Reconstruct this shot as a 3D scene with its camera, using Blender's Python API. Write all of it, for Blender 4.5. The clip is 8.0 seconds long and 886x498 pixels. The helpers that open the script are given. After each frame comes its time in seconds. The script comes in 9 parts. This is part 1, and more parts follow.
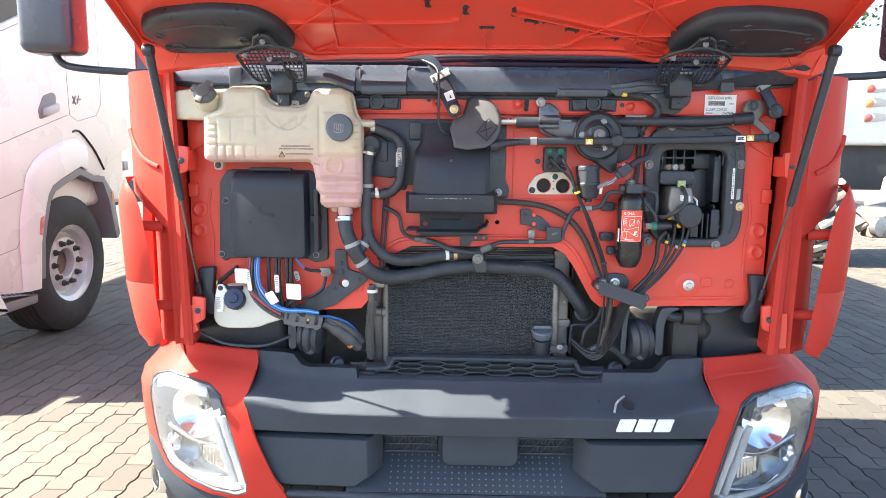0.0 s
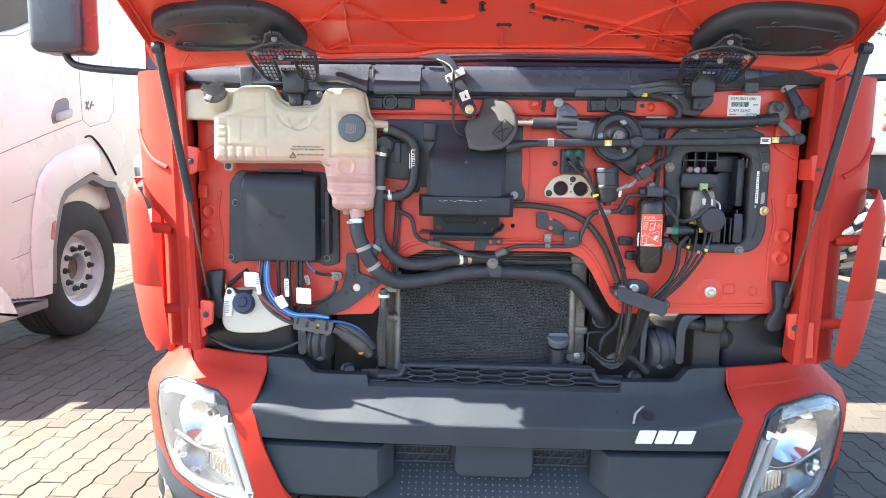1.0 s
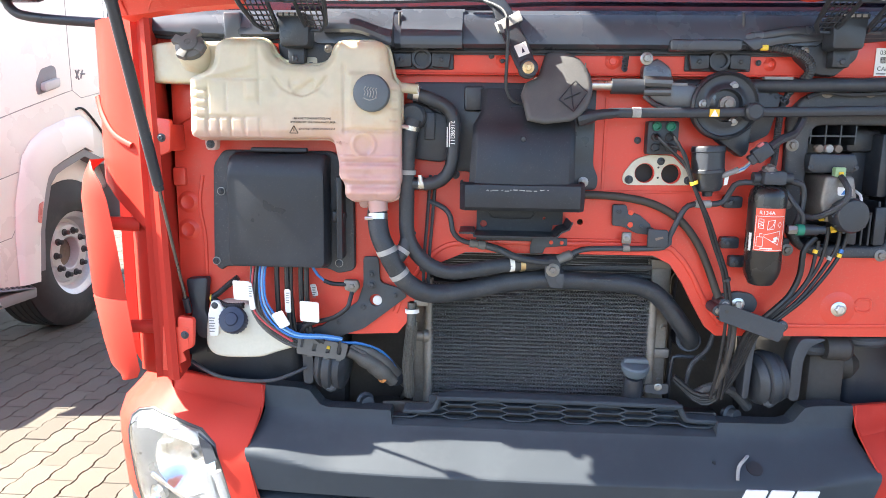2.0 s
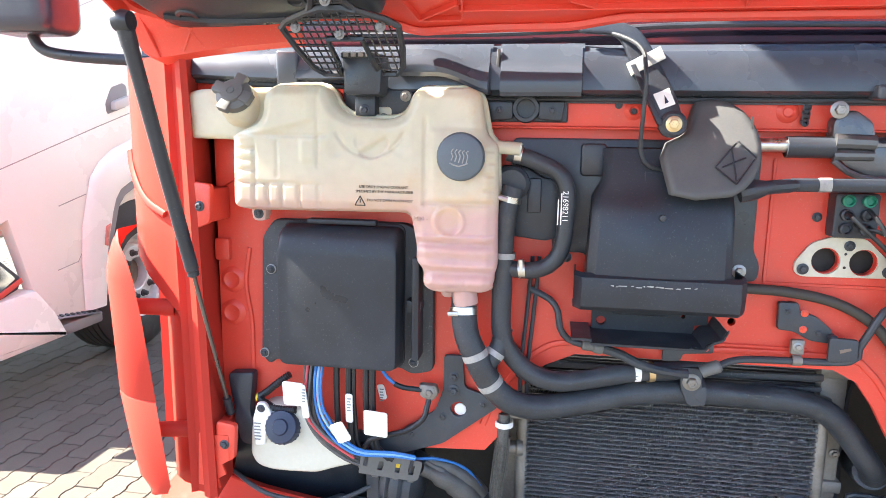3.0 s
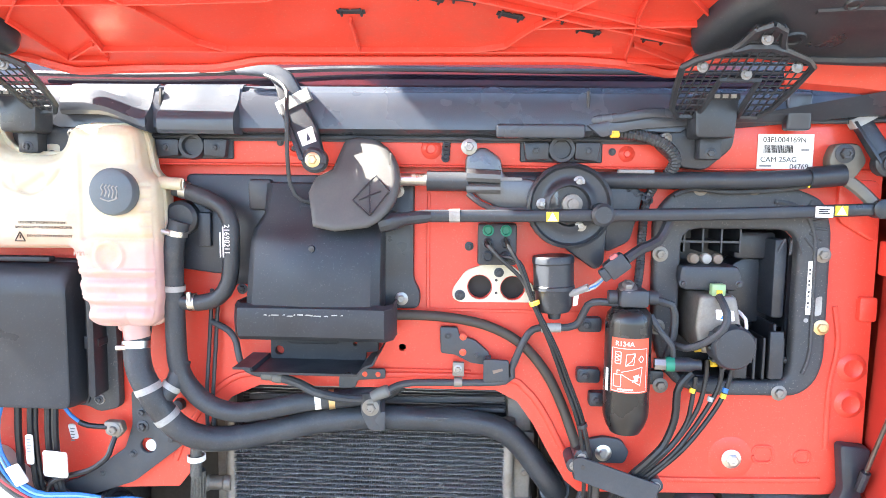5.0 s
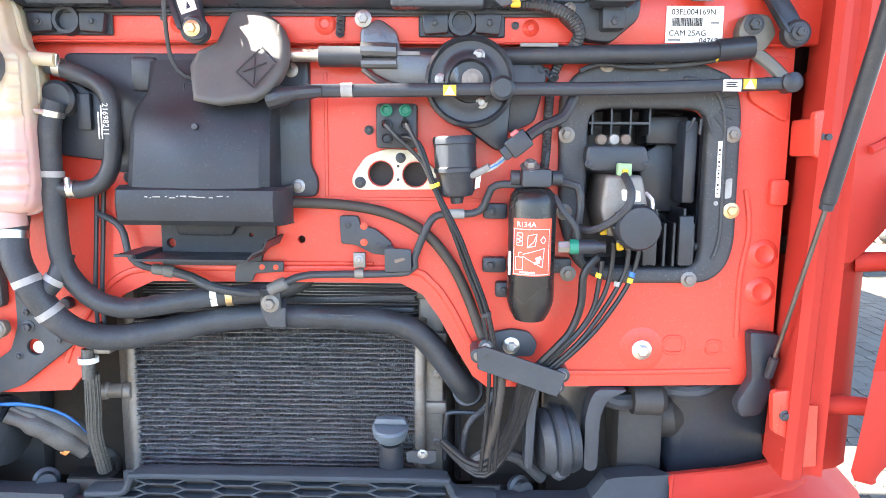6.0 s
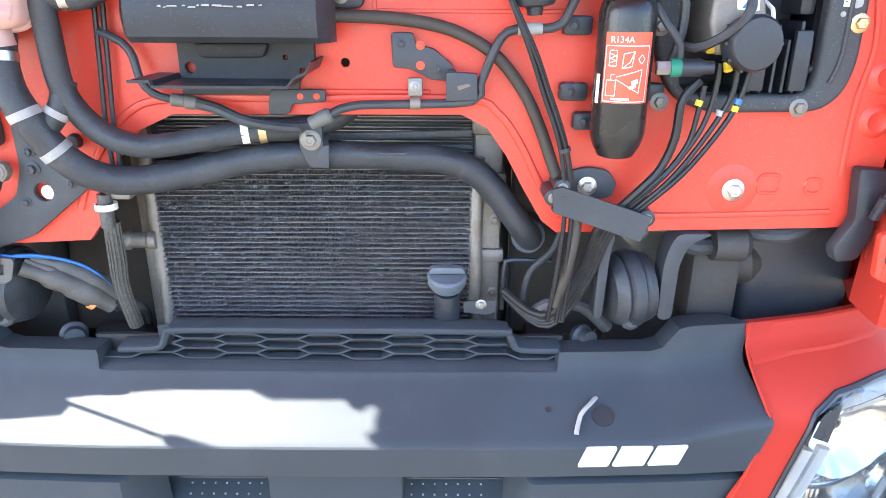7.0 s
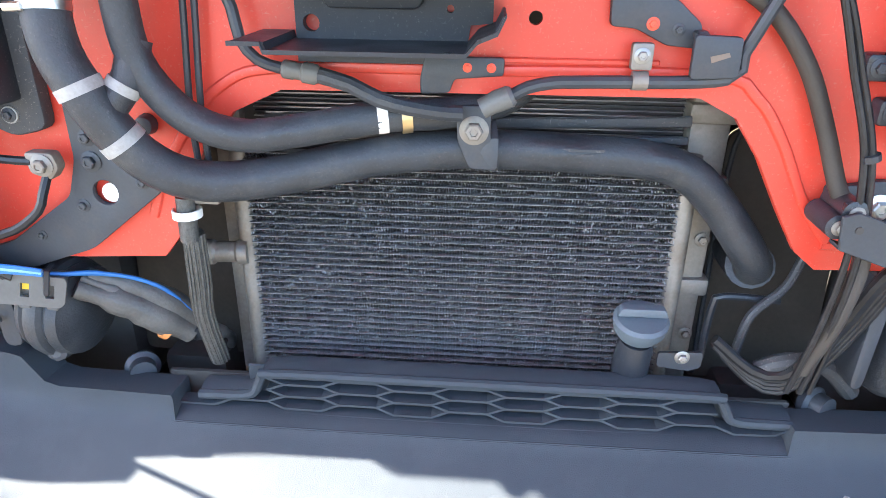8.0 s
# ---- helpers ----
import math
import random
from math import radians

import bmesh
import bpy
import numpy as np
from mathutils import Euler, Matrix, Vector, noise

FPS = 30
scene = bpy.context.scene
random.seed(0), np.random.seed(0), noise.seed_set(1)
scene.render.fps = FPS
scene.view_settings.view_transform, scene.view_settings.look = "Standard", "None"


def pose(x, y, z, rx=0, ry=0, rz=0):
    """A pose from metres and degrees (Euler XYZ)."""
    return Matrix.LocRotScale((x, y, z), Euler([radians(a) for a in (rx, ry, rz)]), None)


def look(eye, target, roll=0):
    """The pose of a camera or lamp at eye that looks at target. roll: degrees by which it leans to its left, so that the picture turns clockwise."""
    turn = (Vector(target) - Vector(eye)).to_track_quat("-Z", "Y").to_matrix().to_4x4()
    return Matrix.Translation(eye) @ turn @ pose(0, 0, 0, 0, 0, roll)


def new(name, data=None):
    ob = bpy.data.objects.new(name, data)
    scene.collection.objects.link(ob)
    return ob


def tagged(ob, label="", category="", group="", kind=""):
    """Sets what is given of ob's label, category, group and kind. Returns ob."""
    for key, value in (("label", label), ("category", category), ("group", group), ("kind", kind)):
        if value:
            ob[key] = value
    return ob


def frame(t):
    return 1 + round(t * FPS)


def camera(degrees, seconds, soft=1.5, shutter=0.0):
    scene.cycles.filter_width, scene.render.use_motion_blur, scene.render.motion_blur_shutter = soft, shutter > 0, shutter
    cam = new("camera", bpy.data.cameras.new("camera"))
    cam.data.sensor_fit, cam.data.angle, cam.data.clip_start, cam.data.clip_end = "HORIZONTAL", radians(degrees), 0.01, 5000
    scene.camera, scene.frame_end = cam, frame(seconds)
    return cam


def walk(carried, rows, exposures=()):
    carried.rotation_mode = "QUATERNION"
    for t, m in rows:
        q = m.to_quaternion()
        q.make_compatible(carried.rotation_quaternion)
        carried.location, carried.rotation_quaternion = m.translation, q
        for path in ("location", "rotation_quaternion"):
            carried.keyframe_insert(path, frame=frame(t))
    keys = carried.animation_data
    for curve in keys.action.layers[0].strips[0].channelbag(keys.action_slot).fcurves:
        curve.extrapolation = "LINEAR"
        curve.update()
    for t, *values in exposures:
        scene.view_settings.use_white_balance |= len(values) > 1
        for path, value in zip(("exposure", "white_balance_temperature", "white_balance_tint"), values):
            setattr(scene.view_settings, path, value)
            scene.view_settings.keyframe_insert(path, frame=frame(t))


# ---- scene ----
cam = camera(67.0, 8.0, 0.8)
EXPOSURE = 2.80
PATH = [
    (0, (-0.055, -2.064, 1.367), (-0.101, -0.084, 1.083), 0.6),
    (0.5, (-0.026, -2.097, 1.359), (-0.092, -0.115, 1.101), 0.6),
    (1, (-0.066, -2.014, 1.343), (-0.144, -0.032, 1.087), 0.8),
    (1.2, (-0.102, -1.935, 1.315), (-0.19, 0.047, 1.067), 0.8),
    (2.3, (-0.18, -1.415, 1.359), (-0.336, 0.548, 1.007), 0.8),
    (2.5, (-0.202, -1.333, 1.366), (-0.417, 0.629, 1.041), 0.9),
    (3, (-0.251, -1.197, 1.468), (-0.57, 0.749, 1.136), 0.9),
    (3.5, (-0.271, -1.142, 1.502), (-0.636, 0.797, 1.176), 1.0),
    (4, (-0.142, -1.126, 1.5), (-0.504, 0.819, 1.202), 0.9),
    (4.5, (0.049, -1.174, 1.502), (-0.221, 0.793, 1.261), 0.8),
    (4.7, (0.116, -1.194, 1.493), (-0.073, 0.785, 1.273), 0.8),
    (5.8, (0.32, -1.166, 1.33), (0.279, 0.824, 1.141), 0.5),
    (6, (0.33, -1.152, 1.302), (0.296, 0.829, 1.028), 0.5),
    (6.5, (0.321, -1.111, 1.258), (0.313, 0.805, 0.684), 0.2),
    (7, (0.209, -1.015, 1.25), (0.209, 0.855, 0.541), 0.3),
    (7.5, (0.03, -0.869, 1.24), (-0.004, 0.971, 0.457), 0.2),
    (8, (0.026, -0.703, 1.221), (-0.108, 1.114, 0.396), 0.6),
]
walk(cam, [(t, look(eye, target, roll)) for t, eye, target, roll in PATH],
     exposures=[(t, EXPOSURE + e, 6150, 10) for t, e in ((0.0, 0.0), (2.5, 0.06), (3.4, 0.36), (4.0, 0.4), (4.7, 0.9), (6.0, 0.95), (8.0, 0.85))])

# ---- daylight ----
SUN_EL, SUN_AZ = 45.4, 2.5      # height; degrees that the sun stands before the cab's left flank
sun_way = Vector((-math.cos(radians(SUN_EL)) * math.cos(radians(SUN_AZ)),
                  -math.cos(radians(SUN_EL)) * math.sin(radians(SUN_AZ)), math.sin(radians(SUN_EL))))
world = bpy.data.worlds.new("sky")
scene.world = world
world.use_nodes = True
wn = world.node_tree
sky = wn.nodes.new("ShaderNodeTexSky")
sky.sky_type = "NISHITA"
sky.sun_disc = False
sky.sun_elevation = radians(SUN_EL)
sky.sun_rotation = math.atan2(sun_way.x, sun_way.y)
sky.air_density, sky.dust_density, sky.ozone_density = 1.0, 1.6, 1.0
wn.links.new(sky.outputs[0], wn.nodes["Background"].inputs[0])
wn.nodes["Background"].inputs[1].default_value = 0.092
sun = new("sun", bpy.data.lights.new("sun", "SUN"))
sun.data.energy, sun.data.angle, sun.data.color = 5.2, radians(0.53), (1.0, 0.895, 0.73)
sun.matrix_world = look(tuple(sun_way * 20), (0, 0, 0))


# ---- materials ----
def mat(name, col, rough=0.5, metal=0.0, var=0.12, scale=7.0, bump=0.0, bscale=90.0, coat=0.0,
        dirt=None, rvar=0.1, spec=0.5, fleck=0.0, scuff=None):
    """Principled surface with two scales of variation; dirt: (colour, share 0..1, scale).
    scuff: (colour, share) of fine dust specks and long scratches."""
    m = bpy.data.materials.new(name)
    m.use_nodes = True
    t = m.node_tree
    n, ln = t.nodes, t.links
    b = n["Principled BSDF"]
    co = n.new("ShaderNodeTexCoord")
    big = n.new("ShaderNodeTexNoise")
    big.inputs["Scale"].default_value, big.inputs["Detail"].default_value = scale, 5
    fine = n.new("ShaderNodeTexNoise")
    fine.inputs["Scale"].default_value, fine.inputs["Detail"].default_value = bscale, 4
    for x in (big, fine):
        ln.new(co.outputs["Object"], x.inputs["Vector"])
    add = n.new("ShaderNodeMath")
    add.operation = "MULTIPLY_ADD"
    ln.new(fine.outputs["Fac"], add.inputs[0])
    add.inputs[1].default_value = 0.4 + fleck
    ln.new(big.outputs["Fac"], add.inputs[2])
    ramp = n.new("ShaderNodeMapRange")
    ramp.inputs["From Min"].default_value, ramp.inputs["From Max"].default_value = 0.45, 0.95
    ramp.inputs["To Min"].default_value, ramp.inputs["To Max"].default_value = 1 - var, 1 + var
    ln.new(add.outputs[0], ramp.inputs["Value"])
    mul = n.new("ShaderNodeVectorMath")
    mul.operation = "SCALE"
    mul.inputs[0].default_value = col
    ln.new(ramp.outputs[0], mul.inputs["Scale"])
    out = mul.outputs[0]
    if dirt:
        dn = n.new("ShaderNodeTexNoise")
        dn.inputs["Scale"].default_value, dn.inputs["Detail"].default_value = dirt[2], 8
        dn.inputs["Roughness"].default_value = 0.7
        ln.new(co.outputs["Object"], dn.inputs["Vector"])
        dr = n.new("ShaderNodeMapRange")
        dr.inputs["From Min"].default_value, dr.inputs["From Max"].default_value = 0.52, 0.75
        dr.inputs["To Max"].default_value = dirt[1]
        ln.new(dn.outputs["Fac"], dr.inputs["Value"])
        mix = n.new("ShaderNodeMix")
        mix.data_type = "RGBA"
        ln.new(dr.outputs[0], mix.inputs["Factor"])
        ln.new(out, mix.inputs["A"])
        mix.inputs["B"].default_value = (*dirt[0], 1)
        out = mix.outputs["Result"]
    if scuff:
        for stretch, low in (((330, 330, 330), 0.63), ((70, 150, 520), 0.70), ((520, 150, 80), 0.70)):
            mp = n.new("ShaderNodeMapping")
            mp.inputs["Scale"].default_value = stretch
            mp.inputs["Rotation"].default_value = (0.2, 0.35 if stretch[0] < 300 else 0.0, 0.1)
            ln.new(co.outputs["Object"], mp.inputs["Vector"])
            sn = n.new("ShaderNodeTexNoise")
            sn.inputs["Scale"].default_value, sn.inputs["Detail"].default_value = 1.0, 2
            ln.new(mp.outputs[0], sn.inputs["Vector"])
            sr = n.new("ShaderNodeMapRange")
            sr.inputs["From Min"].default_value, sr.inputs["From Max"].default_value = low, low + 0.1
            sr.inputs["To Max"].default_value = scuff[1]
            ln.new(sn.outputs["Fac"], sr.inputs["Value"])
            mix = n.new("ShaderNodeMix")
            mix.data_type = "RGBA"
            ln.new(sr.outputs[0], mix.inputs["Factor"])
            ln.new(out, mix.inputs["A"])
            mix.inputs["B"].default_value = (*scuff[0], 1)
            out = mix.outputs["Result"]
    ln.new(out, b.inputs["Base Color"])
    rr = n.new("ShaderNodeMapRange")
    rr.inputs["From Min"].default_value, rr.inputs["From Max"].default_value = 0.3, 0.7
    rr.inputs["To Min"].default_value, rr.inputs["To Max"].default_value = max(rough - rvar, 0.02), min(rough + rvar, 1)
    ln.new(big.outputs["Fac"], rr.inputs["Value"])
    ln.new(rr.outputs[0], b.inputs["Roughness"])
    b.inputs["Metallic"].default_value = metal
    b.inputs["Coat Weight"].default_value = coat
    b.inputs["Coat Roughness"].default_value = 0.08
    b.inputs["Specular IOR Level"].default_value = spec
    if bump:
        bp = n.new("ShaderNodeBump")
        bp.inputs["Strength"].default_value, bp.inputs["Distance"].default_value = bump, 0.002
        ln.new(fine.outputs["Fac"], bp.inputs["Height"])
        ln.new(bp.outputs[0], b.inputs["Normal"])
    return m


# one paint in two tones: RED is darkened for its shaded outer faces
RED = mat("red_paint_shaded", (0.45, 0.042, 0.029), 0.45, var=0.05, scale=3, bump=0.02, bscale=260, coat=0.0, spec=0.08, dirt=((0.36, 0.07, 0.045), 0.15, 5))
RED_IN = mat("red_paint_inner", (0.68, 0.06, 0.035), 0.4, var=0.06, scale=4, bump=0.05, bscale=200, coat=0.15, dirt=((0.34, 0.11, 0.08), 0.35, 7), scuff=((0.62, 0.26, 0.2), 0.3))
BUMPER = mat("bumper_plastic", (0.048, 0.057, 0.068), 0.5, var=0.12, scale=5, bump=0.25, bscale=900, dirt=((0.10, 0.11, 0.12), 0.25, 6), spec=0.15)
PLASTIC = mat("black_plastic", (0.027, 0.032, 0.042), 0.4, var=0.25, scale=11, bump=0.07, bscale=900, dirt=((0.085, 0.083, 0.08), 0.4, 14), rvar=0.16, scuff=((0.16, 0.16, 0.16), 0.2))
LIDPLASTIC = mat("lid_plastic", (0.024, 0.028, 0.036), 0.42, var=0.2, scale=9, bump=0.07, bscale=900, dirt=((0.06, 0.06, 0.06), 0.3, 10), rvar=0.18, spec=0.38, scuff=((0.12, 0.12, 0.12), 0.35))
PLASTIC_DUSTY = mat("dusty_black_plastic", (0.046, 0.05, 0.057), 0.6, var=0.2, scale=8, bump=0.2, bscale=500, dirt=((0.12, 0.115, 0.105), 0.5, 6), scuff=((0.25, 0.24, 0.22), 0.45))
COVER = mat("cowl_plastic", (0.052, 0.06, 0.078), 0.27, var=0.1, scale=6, bump=0.1, bscale=600, dirt=((0.12, 0.12, 0.12), 0.25, 12))
RUBBER = mat("hose_rubber", (0.036, 0.041, 0.049), 0.5, var=0.3, scale=22, bump=0.3, bscale=300, dirt=((0.095, 0.092, 0.085), 0.5, 18), rvar=0.18, scuff=((0.15, 0.145, 0.14), 0.2))
LINE = mat("black_tube", (0.016, 0.017, 0.02), 0.38, var=0.2, scale=30, spec=0.4, dirt=((0.07, 0.066, 0.06), 0.4, 30))
DARK = mat("dull_black", (0.05, 0.047, 0.045), 0.65, var=0.3, scale=6, bump=0.3, bscale=80, dirt=((0.035, 0.03, 0.026), 0.5, 7))
STEEL = mat("zinc_steel", (0.62, 0.62, 0.6), 0.35, 1.0, var=0.15, scale=40, bump=0.1, bscale=300, dirt=((0.3, 0.24, 0.16), 0.3, 30))
GALV = mat("dull_aluminium", (0.34, 0.34, 0.335), 0.45, 0.9, var=0.18, scale=20, bump=0.15, bscale=250, dirt=((0.2, 0.16, 0.11), 0.4, 16))
OLDALU = mat("stained_aluminium", (0.27, 0.255, 0.235), 0.6, 0.7, var=0.25, scale=14, bump=0.2, bscale=200, dirt=((0.16, 0.1, 0.055), 0.6, 12))
BRASS = mat("yellow_zinc", (0.65, 0.5, 0.28), 0.4, 1.0, var=0.15, scale=40)
ARMSTEEL = mat("blue_grey_steel", (0.05, 0.057, 0.07), 0.45, 0.2, var=0.2, scale=12, bump=0.15, bscale=200, dirt=((0.06, 0.05, 0.042), 0.6, 9))
BRACKET = mat("dark_coated_steel", (0.05, 0.057, 0.068), 0.5, 0.2, var=0.15, scale=15, bump=0.1, bscale=300, dirt=((0.12, 0.1, 0.08), 0.35, 18))
WHITE = mat("white_plastic", (0.8, 0.8, 0.78), 0.5, var=0.06, scale=10)
LABEL = mat("label_paper", (0.82, 0.81, 0.78), 0.55, var=0.05, scale=20, dirt=((0.55, 0.52, 0.47), 0.3, 30))
INK = mat("black_ink", (0.02, 0.02, 0.022), 0.6, var=0.1)
REDLABEL = mat("red_label", (0.78, 0.1, 0.05), 0.45, var=0.06, scale=20)
WHITEINK = mat("white_ink", (0.82, 0.81, 0.78), 0.5, var=0.05)
YELLOW = mat("yellow_plastic", (0.8, 0.55, 0.04), 0.5, var=0.08)
BLUEWIRE = mat("blue_wire", (0.035, 0.17, 0.48), 0.4, var=0.1, scale=20)
REDWIRE = mat("red_wire", (0.5, 0.06, 0.07), 0.45, var=0.1, scale=20)
GREEN = mat("green_plastic", (0.02, 0.2, 0.13), 0.45, var=0.1)
BLUECAP = mat("blue_cap", (0.016, 0.024, 0.055), 0.45, var=0.12, scale=20, bump=0.1, bscale=400)
GREYCAP = mat("grey_cap", (0.13, 0.13, 0.125), 0.5, var=0.12, scale=20, bump=0.1, bscale=400)
SLATECAP = mat("slate_cap", (0.10, 0.125, 0.15), 0.5, var=0.12, scale=20, bump=0.1, bscale=400)
PAINTWHITE = mat("white_truck_paint", (0.84, 0.82, 0.77), 0.3, var=0.03, scale=2, coat=0.4)
GREYPLASTIC = mat("grey_plastic", (0.22, 0.22, 0.225), 0.55, var=0.1, scale=6, bump=0.1, bscale=300)
TYRE = mat("tyre_rubber", (0.03, 0.03, 0.031), 0.7, var=0.2, scale=6, bump=0.2, bscale=150, dirt=((0.1, 0.09, 0.08), 0.5, 5))
ORANGE = mat("orange_lens", (0.75, 0.3, 0.1), 0.25, var=0.05)
RUST = mat("rusty_steel", (0.2, 0.16, 0.13), 0.7, 0.3, var=0.3, scale=9, bump=0.3, bscale=90, dirt=((0.3, 0.17, 0.09), 0.5, 8))
CARD = mat("pale_board", (0.62, 0.55, 0.43), 0.75, var=0.12, scale=5, bump=0.2, bscale=120)
SLEEVE = mat("sleeve_fabric", (0.10, 0.096, 0.09), 0.5, var=0.3, scale=25, bump=0.35, bscale=260, dirt=((0.12, 0.115, 0.105), 0.45, 22))
BAFFLE = mat("baffle_sheet", (0.05, 0.041, 0.033), 0.7, var=0.3, scale=10, bump=0.2, bscale=150, dirt=((0.1, 0.083, 0.062), 0.5, 9))
LOOM = mat("fabric_loom", (0.055, 0.053, 0.05), 0.8, var=0.3, scale=30, bump=0.5, bscale=500, dirt=((0.2, 0.18, 0.14), 0.5, 14))
GREYTAPE = mat("grey_band", (0.34, 0.34, 0.33), 0.5, var=0.2, scale=40, bump=0.1, bscale=300, dirt=((0.15, 0.13, 0.11), 0.5, 60))
BEZEL = mat("bright_bezel", (0.30, 0.31, 0.32), 0.3, 0.6, var=0.05, scale=10)
GUIDE = mat("frosted_guide", (0.48, 0.48, 0.47), 0.35, var=0.05, scale=10)
CHROME = mat("lamp_reflector", (0.88, 0.89, 0.9), 0.12, 1.0, var=0.05, scale=10)
LEAF = mat("leaf", (0.06, 0.1, 0.03), 0.6, var=0.3, scale=3)


def island_mat(name, cols, rough, bump, bscale):
    """Concrete blocks, each piece of its own shade."""
    m = mat(name, cols[0], rough, var=0.14, scale=5, bump=bump, bscale=bscale, fleck=0.5, dirt=((0.09, 0.083, 0.07), 0.45, 1.3))
    n, ln = m.node_tree.nodes, m.node_tree.links
    info = n.new("ShaderNodeObjectInfo")
    geo = n.new("ShaderNodeNewGeometry")
    ad = n.new("ShaderNodeMath")
    ad.operation = "ADD"
    ln.new(info.outputs["Random"], ad.inputs[0])
    ln.new(geo.outputs["Random Per Island"], ad.inputs[1])
    fr = n.new("ShaderNodeMath")
    fr.operation = "FRACT"
    ln.new(ad.outputs[0], fr.inputs[0])
    cr = n.new("ShaderNodeValToRGB")
    els = cr.color_ramp.elements
    els[0].color, els[1].color = (*cols[0], 1), (*cols[-1], 1)
    for i, c in enumerate(cols[1:-1]):
        els.new((i + 1) / (len(cols) - 1)).color = (*c, 1)
    ln.new(fr.outputs[0], cr.inputs[0])
    sc = [x for x in n if x.type == "VECT_MATH"][0]
    ln.new(cr.outputs[0], sc.inputs[0])
    return m


PAVER = island_mat("concrete_paver", [(0.062, 0.055, 0.044), (0.076, 0.068, 0.055), (0.089, 0.080, 0.064), (0.070, 0.062, 0.050)], 0.9, 0.6, 160)
SAND = mat("joint_sand", (0.105, 0.093, 0.075), 0.95, var=0.25, scale=3, bump=0.5, bscale=200, dirt=((0.075, 0.067, 0.055), 0.5, 2))


def tank_plastic():
    """Milky tank; the pink coolant inside shows through below its level."""
    m = mat("milky_tank_plastic", (0.8, 0.76, 0.62), 0.38, var=0.1, scale=9, bump=0.12, bscale=60, dirt=((0.55, 0.36, 0.17), 0.6, 8))
    n, ln = m.node_tree.nodes, m.node_tree.links
    b = n["Principled BSDF"]
    sc = [x for x in n if x.type == "VECT_MATH"][0]
    geo = n.new("ShaderNodeNewGeometry")
    sep = n.new("ShaderNodeSeparateXYZ")
    ln.new(geo.outputs["Position"], sep.inputs[0])
    nz = n.new("ShaderNodeTexNoise")
    nz.inputs["Scale"].default_value = 9
    ln.new(geo.outputs["Position"], nz.inputs["Vector"])
    ad = n.new("ShaderNodeMath")
    ad.operation = "MULTIPLY_ADD"
    ln.new(nz.outputs["Fac"], ad.inputs[0])
    ad.inputs[1].default_value = 0.05
    ln.new(sep.outputs["Z"], ad.inputs[2])
    cr = n.new("ShaderNodeValToRGB")
    mr = n.new("ShaderNodeMapRange")
    mr.inputs["From Min"].default_value, mr.inputs["From Max"].default_value = 1.2, 1.6
    ln.new(ad.outputs[0], mr.inputs["Value"])
    ln.new(mr.outputs[0], cr.inputs[0])
    els = cr.color_ramp.elements
    els[0].color, els[1].color = (0.56, 0.35, 0.32, 1), (0.58, 0.53, 0.40, 1)
    els[1].position = 0.62
    els.new(0.40).color = (0.58, 0.38, 0.34, 1)
    els.new(0.50).color = (0.58, 0.48, 0.36, 1)
    ln.new(cr.outputs[0], sc.inputs[0])
    b.inputs["Subsurface Weight"].default_value = 0.45
    b.inputs["Subsurface Radius"].default_value = (1.0, 0.7, 0.45)
    b.inputs["Subsurface Scale"].default_value = 0.02
    return m


TANK = tank_plastic()


def glass(name, tint, rough=0.02):
    m = bpy.data.materials.new(name)
    m.use_nodes = True
    b = m.node_tree.nodes["Principled BSDF"]
    b.inputs["Base Color"].default_value = (*tint, 1)
    b.inputs["Roughness"].default_value = rough
    b.inputs["Transmission Weight"].default_value = 1.0
    b.inputs["IOR"].default_value = 1.46
    return m


FAN = mat("dusty_grey_cover", (0.085, 0.087, 0.09), 0.6, var=0.15, scale=14, bump=0.06, bscale=300, dirt=((0.14, 0.135, 0.12), 0.4, 9))
FRIT = mat("black_glass_border", (0.012, 0.009, 0.014), 0.06, var=0.1, scale=30, coat=0.5)
DARKSTEEL = mat("dull_dark_rod", (0.16, 0.155, 0.15), 0.35, 0.8, var=0.2, scale=30)
LENS = glass("clear_lens", (0.96, 0.98, 1.0))
WINDSCREEN = glass("tinted_glass", (0.35, 0.42, 0.42))


# ---- builders ----
BASE = {}


def finish(bm, name, material, off=(0, 0, 0), smooth=35):
    bmesh.ops.remove_doubles(bm, verts=bm.verts, dist=1e-6)
    bmesh.ops.recalc_face_normals(bm, faces=bm.faces)
    bmesh.ops.translate(bm, verts=bm.verts, vec=-Vector(off))
    me = bpy.data.meshes.new(name)
    bm.to_mesh(me)
    bm.free()
    me.materials.append(material)
    if smooth:
        me.polygons.foreach_set("use_smooth", [True] * len(me.polygons))
        me.set_sharp_from_angle(angle=radians(smooth))
    return me


def thing(name, label, category, base, group="", kind=""):
    ob = new(name)
    ob.location = base
    ob.empty_display_size = 0.05
    BASE[ob.name] = Vector(base)
    return tagged(ob, label, category, group, kind)


def part(name, bm, material, parent, label="", smooth=35):
    off = BASE[parent.name]
    ob = new(name, finish(bm, name, material, off, smooth))
    ob.parent = parent
    BASE[ob.name] = off
    if label:
        tagged(ob, label)
    return ob


def single(name, bm, material, label, category, base, group="", kind="", smooth=35):
    ob = new(name, finish(bm, name, material, base, smooth))
    ob.location = base
    BASE[ob.name] = Vector(base)
    return tagged(ob, label, category, group, kind)


def put(bm, verts, faces):
    vs = [bm.verts.new(v) for v in verts]
    for f in faces:
        try:
            bm.faces.new([vs[i] for i in f])
        except ValueError:
            pass
    return vs


